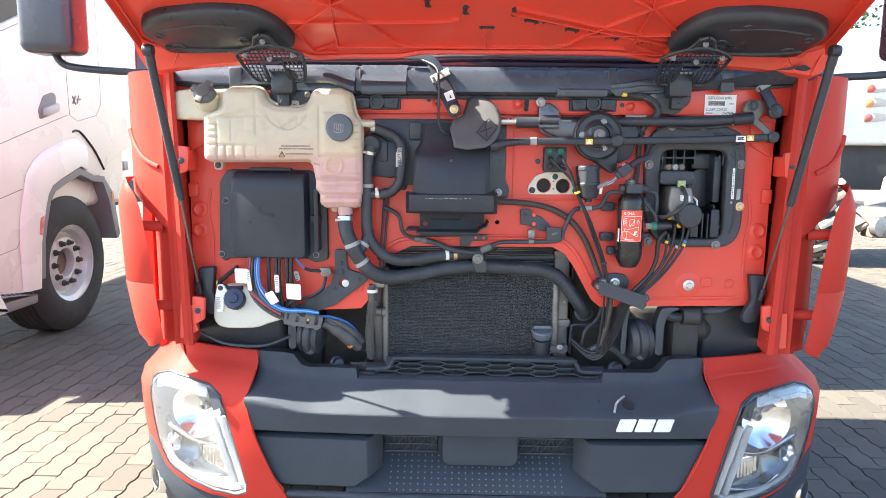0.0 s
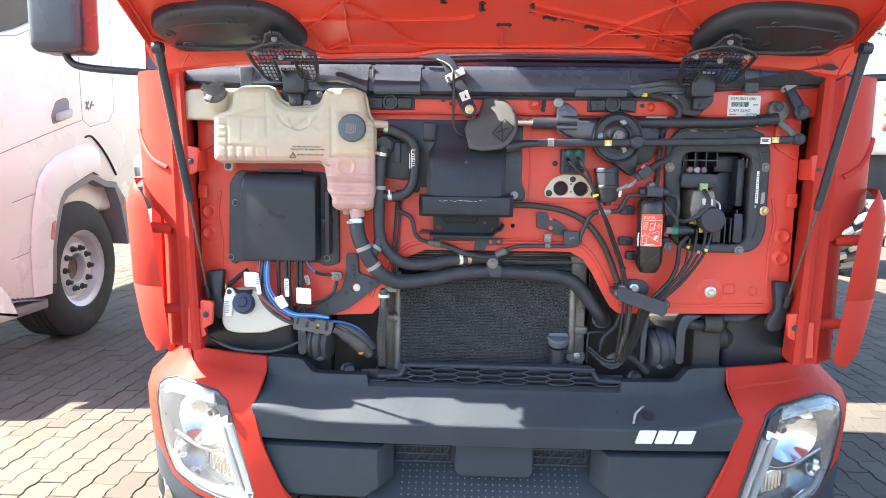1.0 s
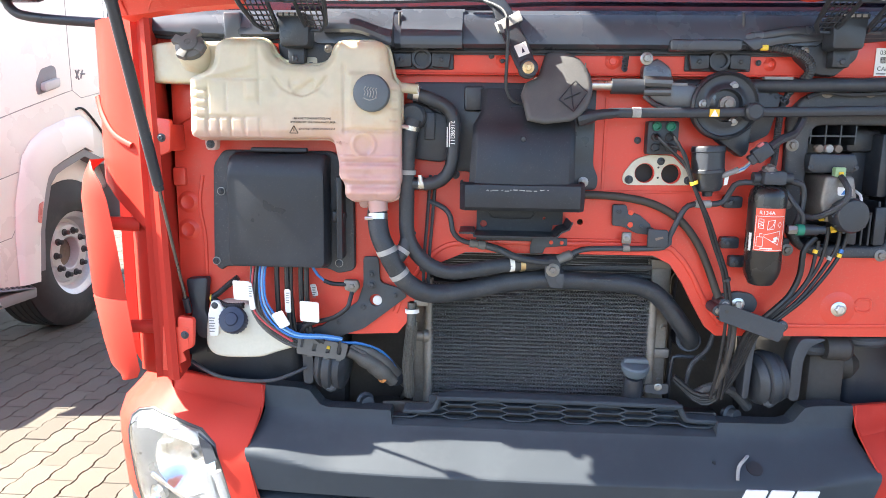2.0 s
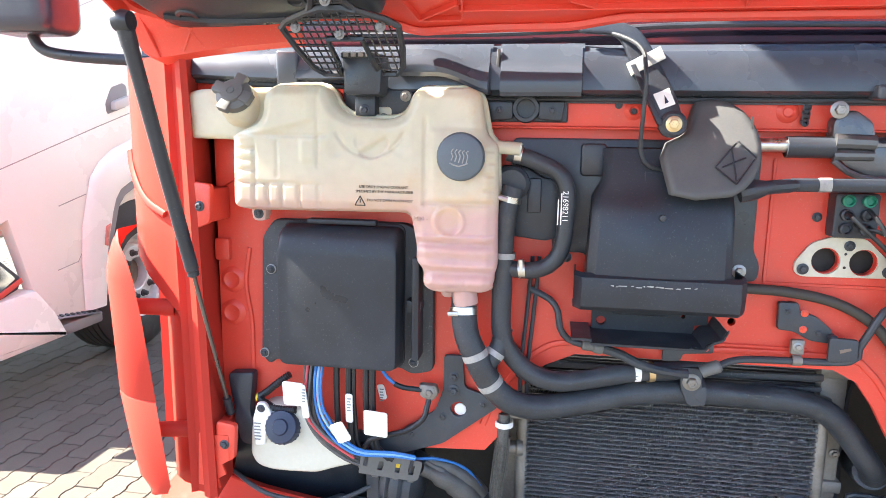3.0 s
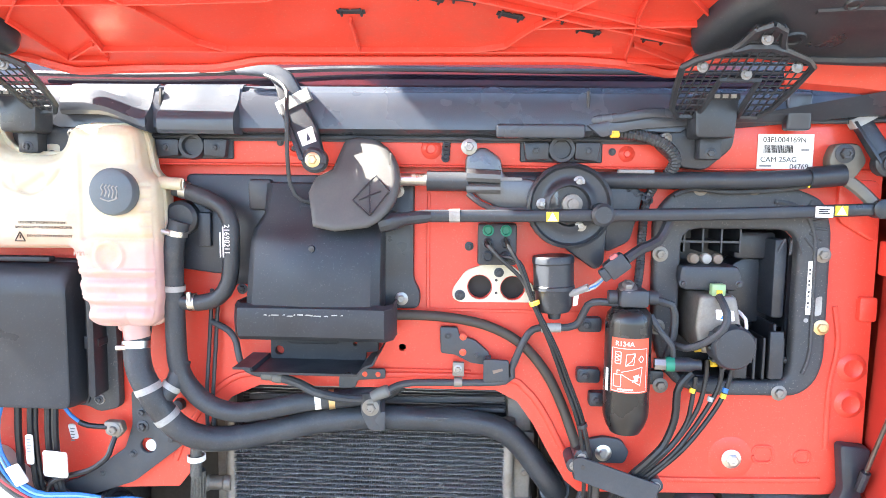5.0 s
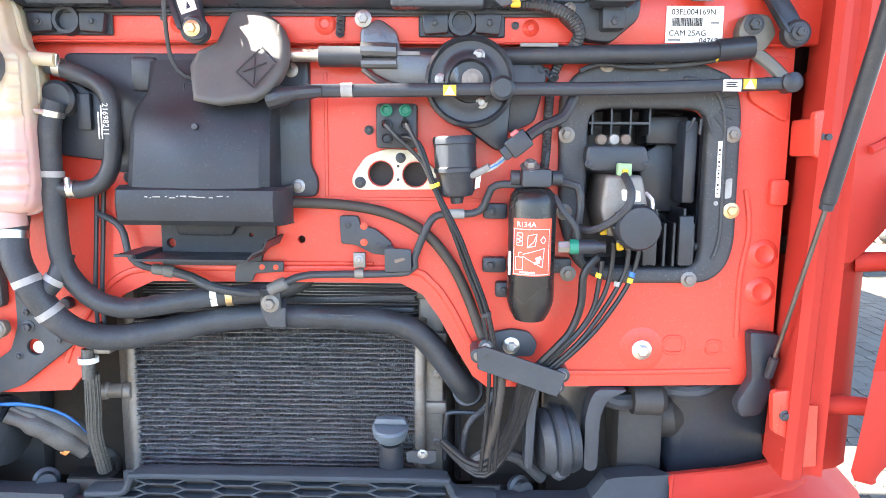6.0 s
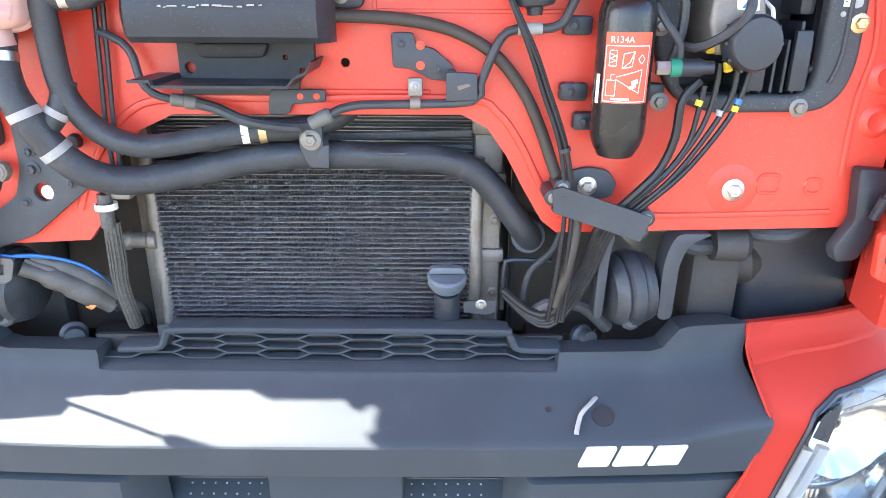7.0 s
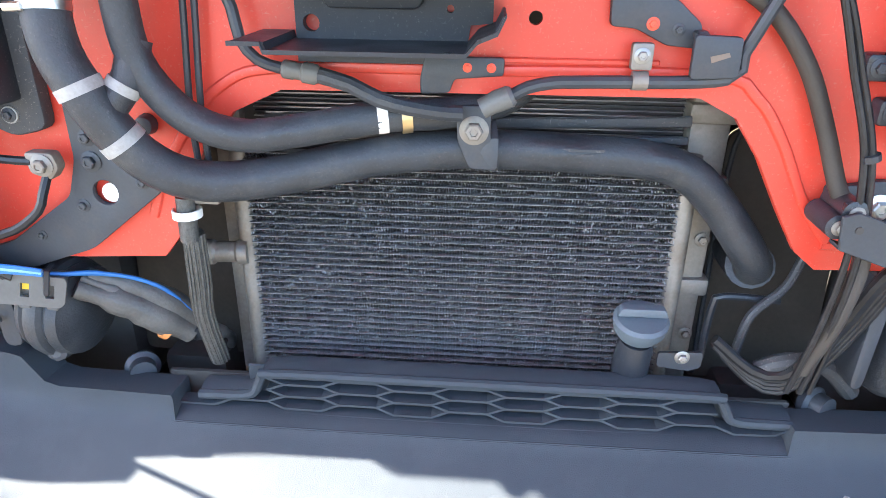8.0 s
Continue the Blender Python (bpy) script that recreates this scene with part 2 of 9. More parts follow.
def box(bm, lo, hi, bevel=0.0, seg=2):
    x0, y0, z0 = lo
    x1, y1, z1 = hi
    b2 = bmesh.new()
    put(b2, [(x0, y0, z0), (x1, y0, z0), (x1, y1, z0), (x0, y1, z0), (x0, y0, z1), (x1, y0, z1), (x1, y1, z1), (x0, y1, z1)],
        [(3, 2, 1, 0), (4, 5, 6, 7), (0, 1, 5, 4), (1, 2, 6, 5), (2, 3, 7, 6), (3, 0, 4, 7)])
    if bevel:
        bmesh.ops.bevel(b2, geom=b2.edges[:], offset=bevel, segments=seg, affect="EDGES", profile=0.5)
    return merge(bm, b2)


def merge(bm, other, m=None):
    if m is not None:
        bmesh.ops.transform(other, matrix=m, verts=other.verts)
    tmp = bpy.data.meshes.new("tmp")
    other.to_mesh(tmp)
    other.free()
    bm.from_mesh(tmp)
    bpy.data.meshes.remove(tmp)
    return bm


def soften(pts, r, n=3):
    """Rounds the corners of a closed outline of (x, z)."""
    out = []
    k = len(pts)
    for i in range(k):
        p, a, b = Vector(pts[i]), Vector(pts[i - 1]), Vector(pts[(i + 1) % k])
        da, db = (a - p), (b - p)
        ra, rb = min(r, da.length * 0.45), min(r, db.length * 0.45)
        s, e = p + da.normalized() * ra, p + db.normalized() * rb
        for j in range(n + 1):
            t = j / n
            out.append(tuple(s * (1 - t) ** 2 + p * 2 * t * (1 - t) + e * t * t))
    return out


def prism(bm, outline, y0, y1, bevel=0.0, seg=2, holes=(), m=None):
    """A plate with the outline (x, z), from y0 (front, towards the viewer) to y1; holes go through."""
    b2 = bmesh.new()
    if holes:
        edges = []
        for loop in (outline, *holes):
            vs = [b2.verts.new((x, y0, z)) for x, z in loop]
            edges += [b2.edges.new((vs[i], vs[(i + 1) % len(vs)])) for i in range(len(vs))]
        bmesh.ops.triangle_fill(b2, edges=edges, use_beauty=True)
        faces = b2.faces[:]
    else:
        faces = [b2.faces.new([b2.verts.new((x, y0, z)) for x, z in outline])]
    r = bmesh.ops.extrude_face_region(b2, geom=faces)
    bmesh.ops.translate(b2, verts=[v for v in r["geom"] if isinstance(v, bmesh.types.BMVert)], vec=(0, y1 - y0, 0))
    bmesh.ops.recalc_face_normals(b2, faces=b2.faces)
    if bevel:
        front = [e for e in b2.edges if len(e.link_faces) == 2 and all(abs(v.co.y - y0) < 1e-6 for v in e.verts) and e.calc_face_angle(0) > 0.5]
        bmesh.ops.bevel(b2, geom=front, offset=bevel, segments=seg, affect="EDGES", profile=0.5, clamp_overlap=True)
    return merge(bm, b2, m)


def spline(pts, step=0.012):
    """A smooth line through the points."""
    p = [Vector(q) for q in pts]
    if len(p) == 2:
        return p
    out = []
    for i in range(len(p) - 1):
        a, b, c, d = p[max(i - 1, 0)], p[i], p[i + 1], p[min(i + 2, len(p) - 1)]
        n = max(2, int((c - b).length / step))
        for j in range(n):
            t = j / n
            out.append(0.5 * (2 * b + (c - a) * t + (2 * a - 5 * b + 4 * c - d) * t * t + (3 * b - a - 3 * c + d) * t ** 3))
    out.append(p[-1])
    return out


def tube(bm, pts, r, seg=12, step=0.012, wave=0.0, pitch=0.006, flat=1.0, hollow=False, raw=False):
    """A pipe along the points; wave: depth of its rings; r may be a list, one radius a point."""
    line = [Vector(q) for q in pts] if raw else spline(pts, min(step, pitch / 2) if wave else step)
    n = len(line)
    rad = [r[min(int(i / max(n - 1, 1) * (len(r) - 1)), len(r) - 1)] for i in range(n)] if isinstance(r, (list, tuple)) else [r] * n
    up = Vector((0, -1, 0))
    rings = []
    for i, p in enumerate(line):
        d = (line[min(i + 1, n - 1)] - line[max(i - 1, 0)]).normalized()
        side = d.cross(up)
        if side.length < 0.05:
            side = d.cross(Vector((1, 0, 0)))
        side.normalize()
        up = side.cross(d).normalized()
        q = rad[i] + (wave if (i % 2) else 0)
        rings.append([bm.verts.new(p + (side * math.cos(2 * math.pi * k / seg) + up * math.sin(2 * math.pi * k / seg) * flat) * q) for k in range(seg)])
    for a, b in zip(rings, rings[1:]):
        for k in range(seg):
            bm.faces.new((a[k], a[(k + 1) % seg], b[(k + 1) % seg], b[k]))
    if not hollow:
        bm.faces.new(rings[0][::-1])
        bm.faces.new(rings[-1])
    return bm


def lathe(bm, profile, origin, axis=(0, -1, 0), seg=24, cap=True):
    """Turned shape: profile of (radius, way along the axis) from origin."""
    q = Vector(axis).normalized().to_track_quat("Z", "Y").to_matrix()
    o = Vector(origin)
    rings = []
    for r, h in profile:
        if r < 1e-6:
            rings.append([bm.verts.new(o + q @ Vector((0, 0, h)))])
        else:
            rings.append([bm.verts.new(o + q @ Vector((r * math.cos(2 * math.pi * k / seg), r * math.sin(2 * math.pi * k / seg), h))) for k in range(seg)])
    for a, b in zip(rings, rings[1:]):
        for k in range(seg):
            k2 = (k + 1) % seg
            if len(a) == 1 and len(b) > 1:
                bm.faces.new((a[0], b[k2], b[k]))
            elif len(b) == 1 and len(a) > 1:
                bm.faces.new((a[k], a[k2], b[0]))
            elif len(a) > 1:
                bm.faces.new((a[k], a[k2], b[k2], b[k]))
    if cap and len(rings[0]) > 1:
        bm.faces.new(rings[0][::-1])
    if cap and len(rings[-1]) > 1:
        bm.faces.new(rings[-1])
    return bm


BOLTS = {}


def bolt(parent, x, y, z, r=0.009, material=None, name="bolt", way=(0, -1, 0)):
    """A flanged hex bolt whose seat is at the point."""
    material = material or STEEL
    key = (round(r, 4), material.name, way)
    if key not in BOLTS:
        bm = bmesh.new()
        lathe(bm, [(r * 1.55, 0), (r * 1.6, r * 0.2), (r * 1.1, r * 0.42)], (0, 0, 0), way, 20)
        lathe(bm, [(r, r * 0.3), (r, r * 1.05), (r * 0.8, r * 1.2), (r * 0.45, r * 1.2), (r * 0.4, r * 1.05)], (0, 0, 0), way, 6)
        BOLTS[key] = finish(bm, "bolt", material, smooth=30)
    ob = new(name, BOLTS[key])
    ob.parent = parent
    ob.location = Vector((x, y, z)) - BASE[parent.name]
    return ob


def clamp(parent, p, way, r, material=None, width=0.012, screw=True, name="hose_clamp"):
    """A band clamp round a hose."""
    bm = bmesh.new()
    d = Vector(way).normalized()
    o = Vector(p) - d * width / 2
    lathe(bm, [(r * 0.9, 0), (r * 0.95 + 0.0014, 0), (r * 0.95 + 0.0014, width), (r * 0.9, width)], o, way, 24, cap=False)
    if screw:
        side = d.cross(Vector((0, 1, 0)))
        side = side.normalized() if side.length > 0.1 else Vector((1, 0, 0))
        c = Vector(p) + (Vector((0, -1, 0)) * 0.8 + side * 0.6).normalized() * (r + 0.003)
        lathe(bm, [(0.0045, -0.009), (0.0045, 0.009)], c, side, 8)
    return part(name, bm, material or STEEL, parent)


def text_mesh(parent, words, size, material, m, name="lettering", depth=0.0004, align="LEFT"):
    c = bpy.data.curves.new("text", "FONT")
    c.body, c.size, c.extrude, c.align_x = words, size, depth, align
    tmp = bpy.data.objects.new("text", c)
    me = bpy.data.meshes.new_from_object(tmp)
    bpy.data.objects.remove(tmp)
    bpy.data.curves.remove(c)
    me.materials.clear()
    me.materials.append(material)
    me.transform(m)
    me.transform(Matrix.Translation(-BASE[parent.name]))
    me.name = name
    ob = new(name, me)
    ob.parent = parent
    BASE[ob.name] = BASE[parent.name]
    return ob


def facing(x, y, z, turn=0.0):
    """Pose of writing that faces the viewer before the cab; turn: degrees counterclockwise."""
    return Matrix.Translation((x, y, z)) @ Matrix.Rotation(radians(90), 4, "X") @ Matrix.Rotation(radians(turn), 4, "Z")


def bars(bm, x, z, w, h, y, rows=1, gap=0.5):
    """Plain bars in place of small print."""
    for i in range(rows):
        box(bm, (x, y - 0.0006, z - i * h * (1 + gap)), (x + w * (1 - 0.15 * (i % 2)), y, z - i * h * (1 + gap) + h))
    return bm


def arc(cx, cz, r, a0, a1, n=10):
    return [(cx + r * math.cos(radians(a0 + (a1 - a0) * i / n)), cz + r * math.sin(radians(a0 + (a1 - a0) * i / n))) for i in range(n + 1)]


def circle(cx, cz, r, n=20):
    return arc(cx, cz, r, 0, 360 * (n - 1) / n, n - 1)


# ---- ground: one sheet to the horizon; the blocks stand at the end of the file ----
bm = bmesh.new()
put(bm, [(-900, -900, -0.012), (900, -900, -0.012), (900, 900, -0.012), (-900, 900, -0.012)], [(0, 1, 2, 3)])
ground = single("ground", bm, SAND, "sandy bed between worn concrete paving blocks of a truck yard", "ground", (0, 0, -0.012), kind="structure")


def mx(pts, side):
    """Mirrors (x, ...) points to the cab's other half."""
    return [(p[0] * side, *p[1:]) for p in pts]


# ---- the red cab ----
cab = thing("truck_cab", "red truck cab with its front compartment laid open", "truck cab", (0, 0.6, 0.6))
TOP = 1.537
firewall_outline = [(-0.89, TOP), (-0.89, 0.885), (-0.70, 0.875), (-0.47, 0.872)] + [(-0.36, 0.878), (-0.338, 0.905), (-0.325, 0.95), (-0.295, 1.01), (-0.255, 1.055), (-0.20, 1.08)] \
    + [(0.235, 1.082), (0.275, 1.062), (0.305, 1.02), (0.335, 0.965), (0.365, 0.915), (0.39, 0.895), (0.82, 0.905), (0.89, 0.91), (0.89, TOP)]
opening = soften([(0.535, 1.385), (0.755, 1.385), (0.755, 1.105), (0.535, 1.105)], 0.04)
gasket_holes = [circle(0.203, 1.272, 0.021), circle(0.262, 1.271, 0.021)]
small_holes = [circle(0.064, 1.157, 0.007, 12), circle(-0.176, 1.148, 0.009, 12)]
bm = bmesh.new()
prism(bm, firewall_outline, 0.0, 0.012, holes=[opening[::-1]] + [h[::-1] for h in gasket_holes + small_holes[:1]])
firewall = part("firewall", bm, RED_IN, cab, "red painted pressed-steel front wall", smooth=20)
bm = bmesh.new()   # top beam with its folded lower edge
prism(bm, [(-0.93, 1.575), (-0.93, 1.487), (0.93, 1.487), (0.93, 1.575)], -0.022, -0.0005, 0.004)
box(bm, (-0.89, -0.027, 1.4835), (0.89, -0.0005, 1.4875), 0.0015, 1)
part("cross_beam", bm, RED_IN, cab)
bm = bmesh.new()   # pressed beads and bosses
arch = [(-0.365, -0.001, 0.93), (-0.345, -0.001, 0.98), (-0.31, -0.001, 1.035), (-0.265, -0.001, 1.083), (-0.2, -0.001, 1.103), (0.0, -0.001, 1.105), (0.24, -0.001, 1.105),
        (0.29, -0.001, 1.085), (0.325, -0.001, 1.04), (0.36, -0.001, 0.975), (0.395, -0.001, 0.93)]
tube(bm, arch, 0.006, 8, flat=0.6)
tube(bm, [(0.39, -0.001, 0.925), (0.6, -0.001, 0.925), (0.82, -0.001, 0.932)], 0.005, 8, flat=0.6)
for ring in (soften([(0.70, 0.992), (0.735, 0.992), (0.735, 0.962), (0.70, 0.962)], 0.012), soften([(0.775, 0.985), (0.80, 0.985), (0.80, 0.962), (0.775, 0.962)], 0.01)):
    tube(bm, [(x, -0.0005, z) for x, z in ring], 0.003, 6, flat=0.7)
for x, z, r in ((-0.862, 1.186, 0.02), (-0.864, 1.12, 0.02), (0.862, 1.14, 0.02), (0.862, 1.075, 0.02), (0.115, 1.515, 0.012), (-0.125, 1.515, 0.01), (0.45, 1.51, 0.008)):
    y = -0.022 if z > 1.49 else 0.0
    lathe(bm, [(r + 0.006, 0), (r, 0.005), (r * 0.8, 0.006), (r * 0.55, 0.003)], (x, y, z), (0, -1, 0), 18)
lathe(bm, [(0.04, 0), (0.03, 0.003), (0.02, 0.0035)], (0.661, 0, 0.968), (0, -1, 0), 24)
box(bm, (0.11, -0.003, 1.226), (0.39, 0.0, 1.232), 0.001, 1)
box(bm, (0.107, -0.003, 1.23), (0.113, 0.0, 1.44), 0.001, 1)
box(bm, (0.02, -0.004, 1.113), (0.19, 0.0, 1.119), 0.0015, 1)
box(bm, (-0.16, -0.004, 1.113), (-0.08, 0.0, 1.119), 0.0015, 1)
for s in (-1, 1):   # raised side panels beside the columns
    prism(bm, soften(mx([(0.815, 1.47), (0.884, 1.47), (0.884, 1.36), (0.815, 1.40)], s), 0.015), -0.008, 0.0, 0.004)
    prism(bm, soften(mx([(0.862, 1.268), (0.892, 1.268), (0.892, 1.225), (0.862, 1.225)], s), 0.006), -0.012, 0.0, 0.003)
    tube(bm, mx([(0.825, -0.001, 1.25), (0.835, -0.001, 1.18), (0.825, -0.001, 1.10), (0.826, -0.001, 0.99)], s), 0.005, 8, flat=0.6)
tagged(part("pressed_relief", bm, RED_IN, cab), kind="stuff")
bolt(cab, 0.661, -0.0035, 0.968, 0.011)
bolt(cab, 0.431, -0.012, 0.975, 0.0095)
for x, z in ((0.745, 1.152), (-0.125, 1.513), (-0.15, 1.524), (0.425, 1.513)):
    bolt(cab, x, -0.024 if z > 1.48 else -0.002, z, 0.004, BRACKET)


def column(side):
    """Front corner post of the cab: an inner flange with a sealing channel and a rounded outer skin."""
    bm = bmesh.new()
    prof = [(0.885, 0.02), (0.872, -0.055), (0.868, -0.078), (0.880, -0.084), (0.895, -0.078), (0.902, -0.064), (0.915, -0.062), (0.926, -0.070),
            (0.938, -0.064), (0.962, -0.056), (1.01, -0.034), (1.05, 0.0), (1.08, 0.05), (1.094, 0.13), (1.10, 0.3), (1.10, 0.6)]
    rings = []
    zs = [0.775, 0.80, 0.90, 1.0, 1.08, 1.126, 1.137, 1.15, 1.2, 1.26, 1.32, 1.4, 1.5, 1.585, 1.60]
    for z in zs:
        k = (1.6 - z) / 0.8
        ring = []
        for i, (x, y) in enumerate(prof):
            lean = 0.035 * k * (1 - i / 15) - (0.02 * (1 - min(i, 9) / 9) if side < 0 else 0.0)
            low = 1.0 if 8 <= i <= 13 and z < 1.13 else 0.0
            rise = 0.83 * max(0.0, min(x, 1.06) - 0.94) * max(0.0, 1 - abs(z - 1.137) / 0.25)      # the skin ends on a slanting edge
            ring.append(bm.verts.new(((x - lean - low * max(0.0, x - 0.975) * 0.6) * side, y + low * 0.022 - 0.012 * k, z + rise)))
        rings.append(ring)
    for a, b in zip(rings, rings[1:]):
        for i in range(len(prof) - 1):
            bm.faces.new((a[i], a[i + 1], b[i + 1], b[i]))
    bm.faces.new(rings[0])
    bm.faces.new(rings[-1][::-1])
    post = part("corner_post", bm, RED, cab, "", 30)
    post.location.x += 0.042 if side > 0 else -0.012
    bm = bmesh.new()   # crease across the skin
    tube(bm, mx([(1.062, 0.012, 1.43), (1.045, -0.008, 1.395), (1.015, -0.034, 1.358), (0.985, -0.052, 1.335), (0.945, -0.068, 1.318)], side), 0.0075, 8, flat=0.7)
    part("skin_crease", bm, RED, post)
    for z in (1.337, 0.882):   # tabs with a threaded hole
        bm = bmesh.new()
        dx = 0.0 if z > 1 else -0.03
        prism(bm, soften(mx([(0.845 + dx, z + 0.04), (0.885 + dx, z + 0.045), (0.885 + dx, z - 0.045), (0.85 + dx, z - 0.03)], side), 0.008), -0.082, -0.07, 0.003)
        box(bm, (min(0.85 * side, 0.89 * side), -0.072, z - 0.03), (max(0.85 * side, 0.89 * side), 0.0, z + 0.03), 0.004)
        tab = part("mounting_tab", bm, RED_IN, post)
        bolt(tab, (0.868 + dx) * side, -0.082, z, 0.006, BRACKET)
    bm = bmesh.new()   # folded bottom ends
    prism(bm, mx([(0.83, 0.90), (0.89, 0.90), (0.895, 0.795), (0.85, 0.79), (0.855, 0.81), (0.838, 0.82), (0.845, 0.84), (0.83, 0.85)], side), -0.083, -0.078)
    part("lower_flange", bm, RED_IN, post)
    # outer corner flap on two pegs
    bm = bmesh.new()
    rows = [(1.285, 1.062, 1.072, 0.06), (1.265, 1.04, 1.082, 0.03), (1.235, 1.012, 1.09, 0.01), (1.20, 0.995, 1.092, 0.0), (1.12, 0.982, 1.089, 0.0), (0.975, 0.964, 1.083, 0.0), (0.972, 0.964, 1.081, 0.002), (0.968, 0.964, 1.083, 0.0), (0.86, 0.951, 1.064, 0.0), (0.805, 0.943, 1.05, 0.0), (0.785, 0.955, 1.035, 0.008), (0.772, 0.99, 1.022, 0.02)]
    vs = []
    for z, xi, xo, back in rows:
        vs.append([])
        for j in range(8):
            t = j / 7 * 1.5708
            vs[-1].append(bm.verts.new(((xi - 0.012 + (xo - xi) * math.sin(t)) * side, -0.120 + back + 0.085 * (1 - math.cos(t)), z)))
    for a, b in zip(vs, vs[1:]):
        for i in range(7):
            bm.faces.new((a[i], a[i + 1], b[i + 1], b[i]))
    bmesh.ops.solidify(bm, geom=bm.faces[:], thickness=0.006)
    part("corner_flap", bm, RED, post, "slim red corner flap on two pegs", 40)
    for z, x in ((1.135, 1.0), (0.89, 0.965)):
        bm = bmesh.new()
        lathe(bm, [(0.017, 0), (0.015, 0.075), (0.011, 0.08)], ((x - 0.05) * side, -0.045, z), (side, -0.45, 0.1), 14)
        part("flap_peg", bm, RED, post)
    return post


for side in (-1, 1):
    column(side)

# cab shell behind: flanks, roof, floor, windscreen
for s in (-1, 1):
    bm = bmesh.new()
    x = 1.10 * s
    prism_pts = [(0.3, 0.55), (1.25, 0.55), (1.25, 2.6), (0.14, 2.6), (0.12, 1.6), (0.12, 0.8)]
    vs = [bm.verts.new((x, y, z)) for y, z in prism_pts]
    vs2 = [bm.verts.new((x - 0.03 * s, y, z)) for y, z in prism_pts]
    bm.faces.new(vs)
    bm.faces.new(vs2[::-1])
    for i in range(6):
        bm.faces.new((vs[i], vs[(i + 1) % 6], vs2[(i + 1) % 6], vs2[i]))
    part("side_wall", bm, RED, cab)
bm = bmesh.new()
box(bm, (-1.088, 0.08, 2.602), (1.088, 1.25, 2.65), 0.02)
part("roof", bm, RED, cab)
# unseen visor, added to keep the sun off the scuttle's right half
bm = bmesh.new()
rows = [[Vector((x, y + 0.05 * x * x, z)) for x in (-0.985, -0.8, -0.4, 0.0, 0.4, 0.8, 0.985)] for y, z in ((0.10, 2.69), (0.0, 2.69), (-0.30, 2.65), (-0.42, 2.61))]
sheet_visor = [[bm.verts.new(p) for p in r] for r in rows]
for a, b in zip(sheet_visor, sheet_visor[1:]):
    for i in range(6):
        bm.faces.new((a[i], a[i + 1], b[i + 1], b[i]))
bmesh.ops.solidify(bm, geom=bm.faces[:], thickness=0.012)
part("sun_visor", bm, PLASTIC, cab)
bm = bmesh.new()
box(bm, (-1.058, 1.21, 0.55), (1.058, 1.24, 2.6))
part("rear_wall", bm, RED, cab)
bm = bmesh.new()
put(bm, [(-1.05, 0.035, 1.61), (1.05, 0.035, 1.61), (1.02, 0.10, 2.6), (-1.02, 0.10, 2.6)], [(0, 1, 2, 3)])
bmesh.ops.solidify(bm, geom=bm.faces[:], thickness=0.006)
ws = part("windscreen", bm, WINDSCREEN, cab, "dark tinted windscreen")
bm = bmesh.new()
put(bm, [(-1.05, 0.030, 1.612), (1.05, 0.030, 1.612), (1.05, 0.0335, 1.668), (-1.05, 0.0335, 1.668)], [(0, 1, 2, 3)])
part("ceramic_border", bm, FRIT, ws)
bm = bmesh.new()   # dashboard seen dimly behind the glass
box(bm, (-1.04, 0.2, 1.45), (1.04, 0.75, 1.72), 0.05, 3)
part("dashboard", bm, DARK, cab)
bm = bmesh.new()
box(bm, (-1.05, 0.3, 1.1), (1.05, 1.2, 1.14))
part("cab_floor", bm, DARK, cab)

# unseen load body and chassis behind the cab, added to shade the yard
body = thing("cargo_box", "plain grey cargo box on a chassis behind the red cab, unseen, added to shade the yard", "cargo box", (0, 4.0, 0.9))
bm = bmesh.new()
box(bm, (-1.22, 1.76, 1.0), (1.22, 7.4, 3.3), 0.02)
part("load_box", bm, GREYPLASTIC, body)
bm = bmesh.new()
for s in (-1, 1):
    box(bm, (s * 0.42 - 0.04, 0.45, 0.62), (s * 0.42 + 0.04, 7.2, 0.88), 0.006)
part("chassis_rail", bm, DARK, body)
for x in (-0.95, 0.95):
    for y in (0.95, 5.2):
        bm = bmesh.new()
        lathe(bm, [(0.2, -0.13), (0.42, -0.13), (0.46, -0.1), (0.46, 0.1), (0.42, 0.13), (0.2, 0.13)], (x, y, 0.46), (1, 0, 0), 28)
        part("wheel", bm, TYRE, body)

# engine compartment behind the radiator opening: lumps, and dark walls for its unlit void
bay = thing("engine_bay", "dark engine compartment behind the radiator", "engine bay", (0, 0.5, 0.35))
bm = bmesh.new()
box(bm, (-1.0, 0.62, 0.32), (1.0, 0.66, 1.12))
box(bm, (-0.96, 0.08, 0.30), (0.96, 0.62, 0.33))
for s in (-1, 1):
    box(bm, (s * 0.97 - 0.015, 0.25, 0.32), (s * 0.97 + 0.015, 0.62, 0.9))
part("bay_shell", bm, DARK, bay)
bm = bmesh.new()
box(bm, (-0.3, 0.2, 0.4), (0.34, 0.55, 1.02), 0.04, 3)
part("engine_block", bm, DARK, bay)
for s in (-1, 1):
    bm = bmesh.new()
    box(bm, (s * 0.42 - 0.05, 0.14, 0.52), (s * 0.42 + 0.05, 0.5, 0.64), 0.01)
    part("frame_horn", bm, DARK, bay)
    bm = bmesh.new()
    box(bm, (s * 0.62 - 0.10, 0.16, 0.55), (s * 0.62 + 0.10, 0.26, 0.86), 0.02)
    part("cab_bearing", bm, DARK, bay)
bm = bmesh.new()
box(bm, (-0.95, 0.03, 0.56), (0.95, 0.10, 0.64), 0.01)
part("front_crossmember", bm, DARK, bay)
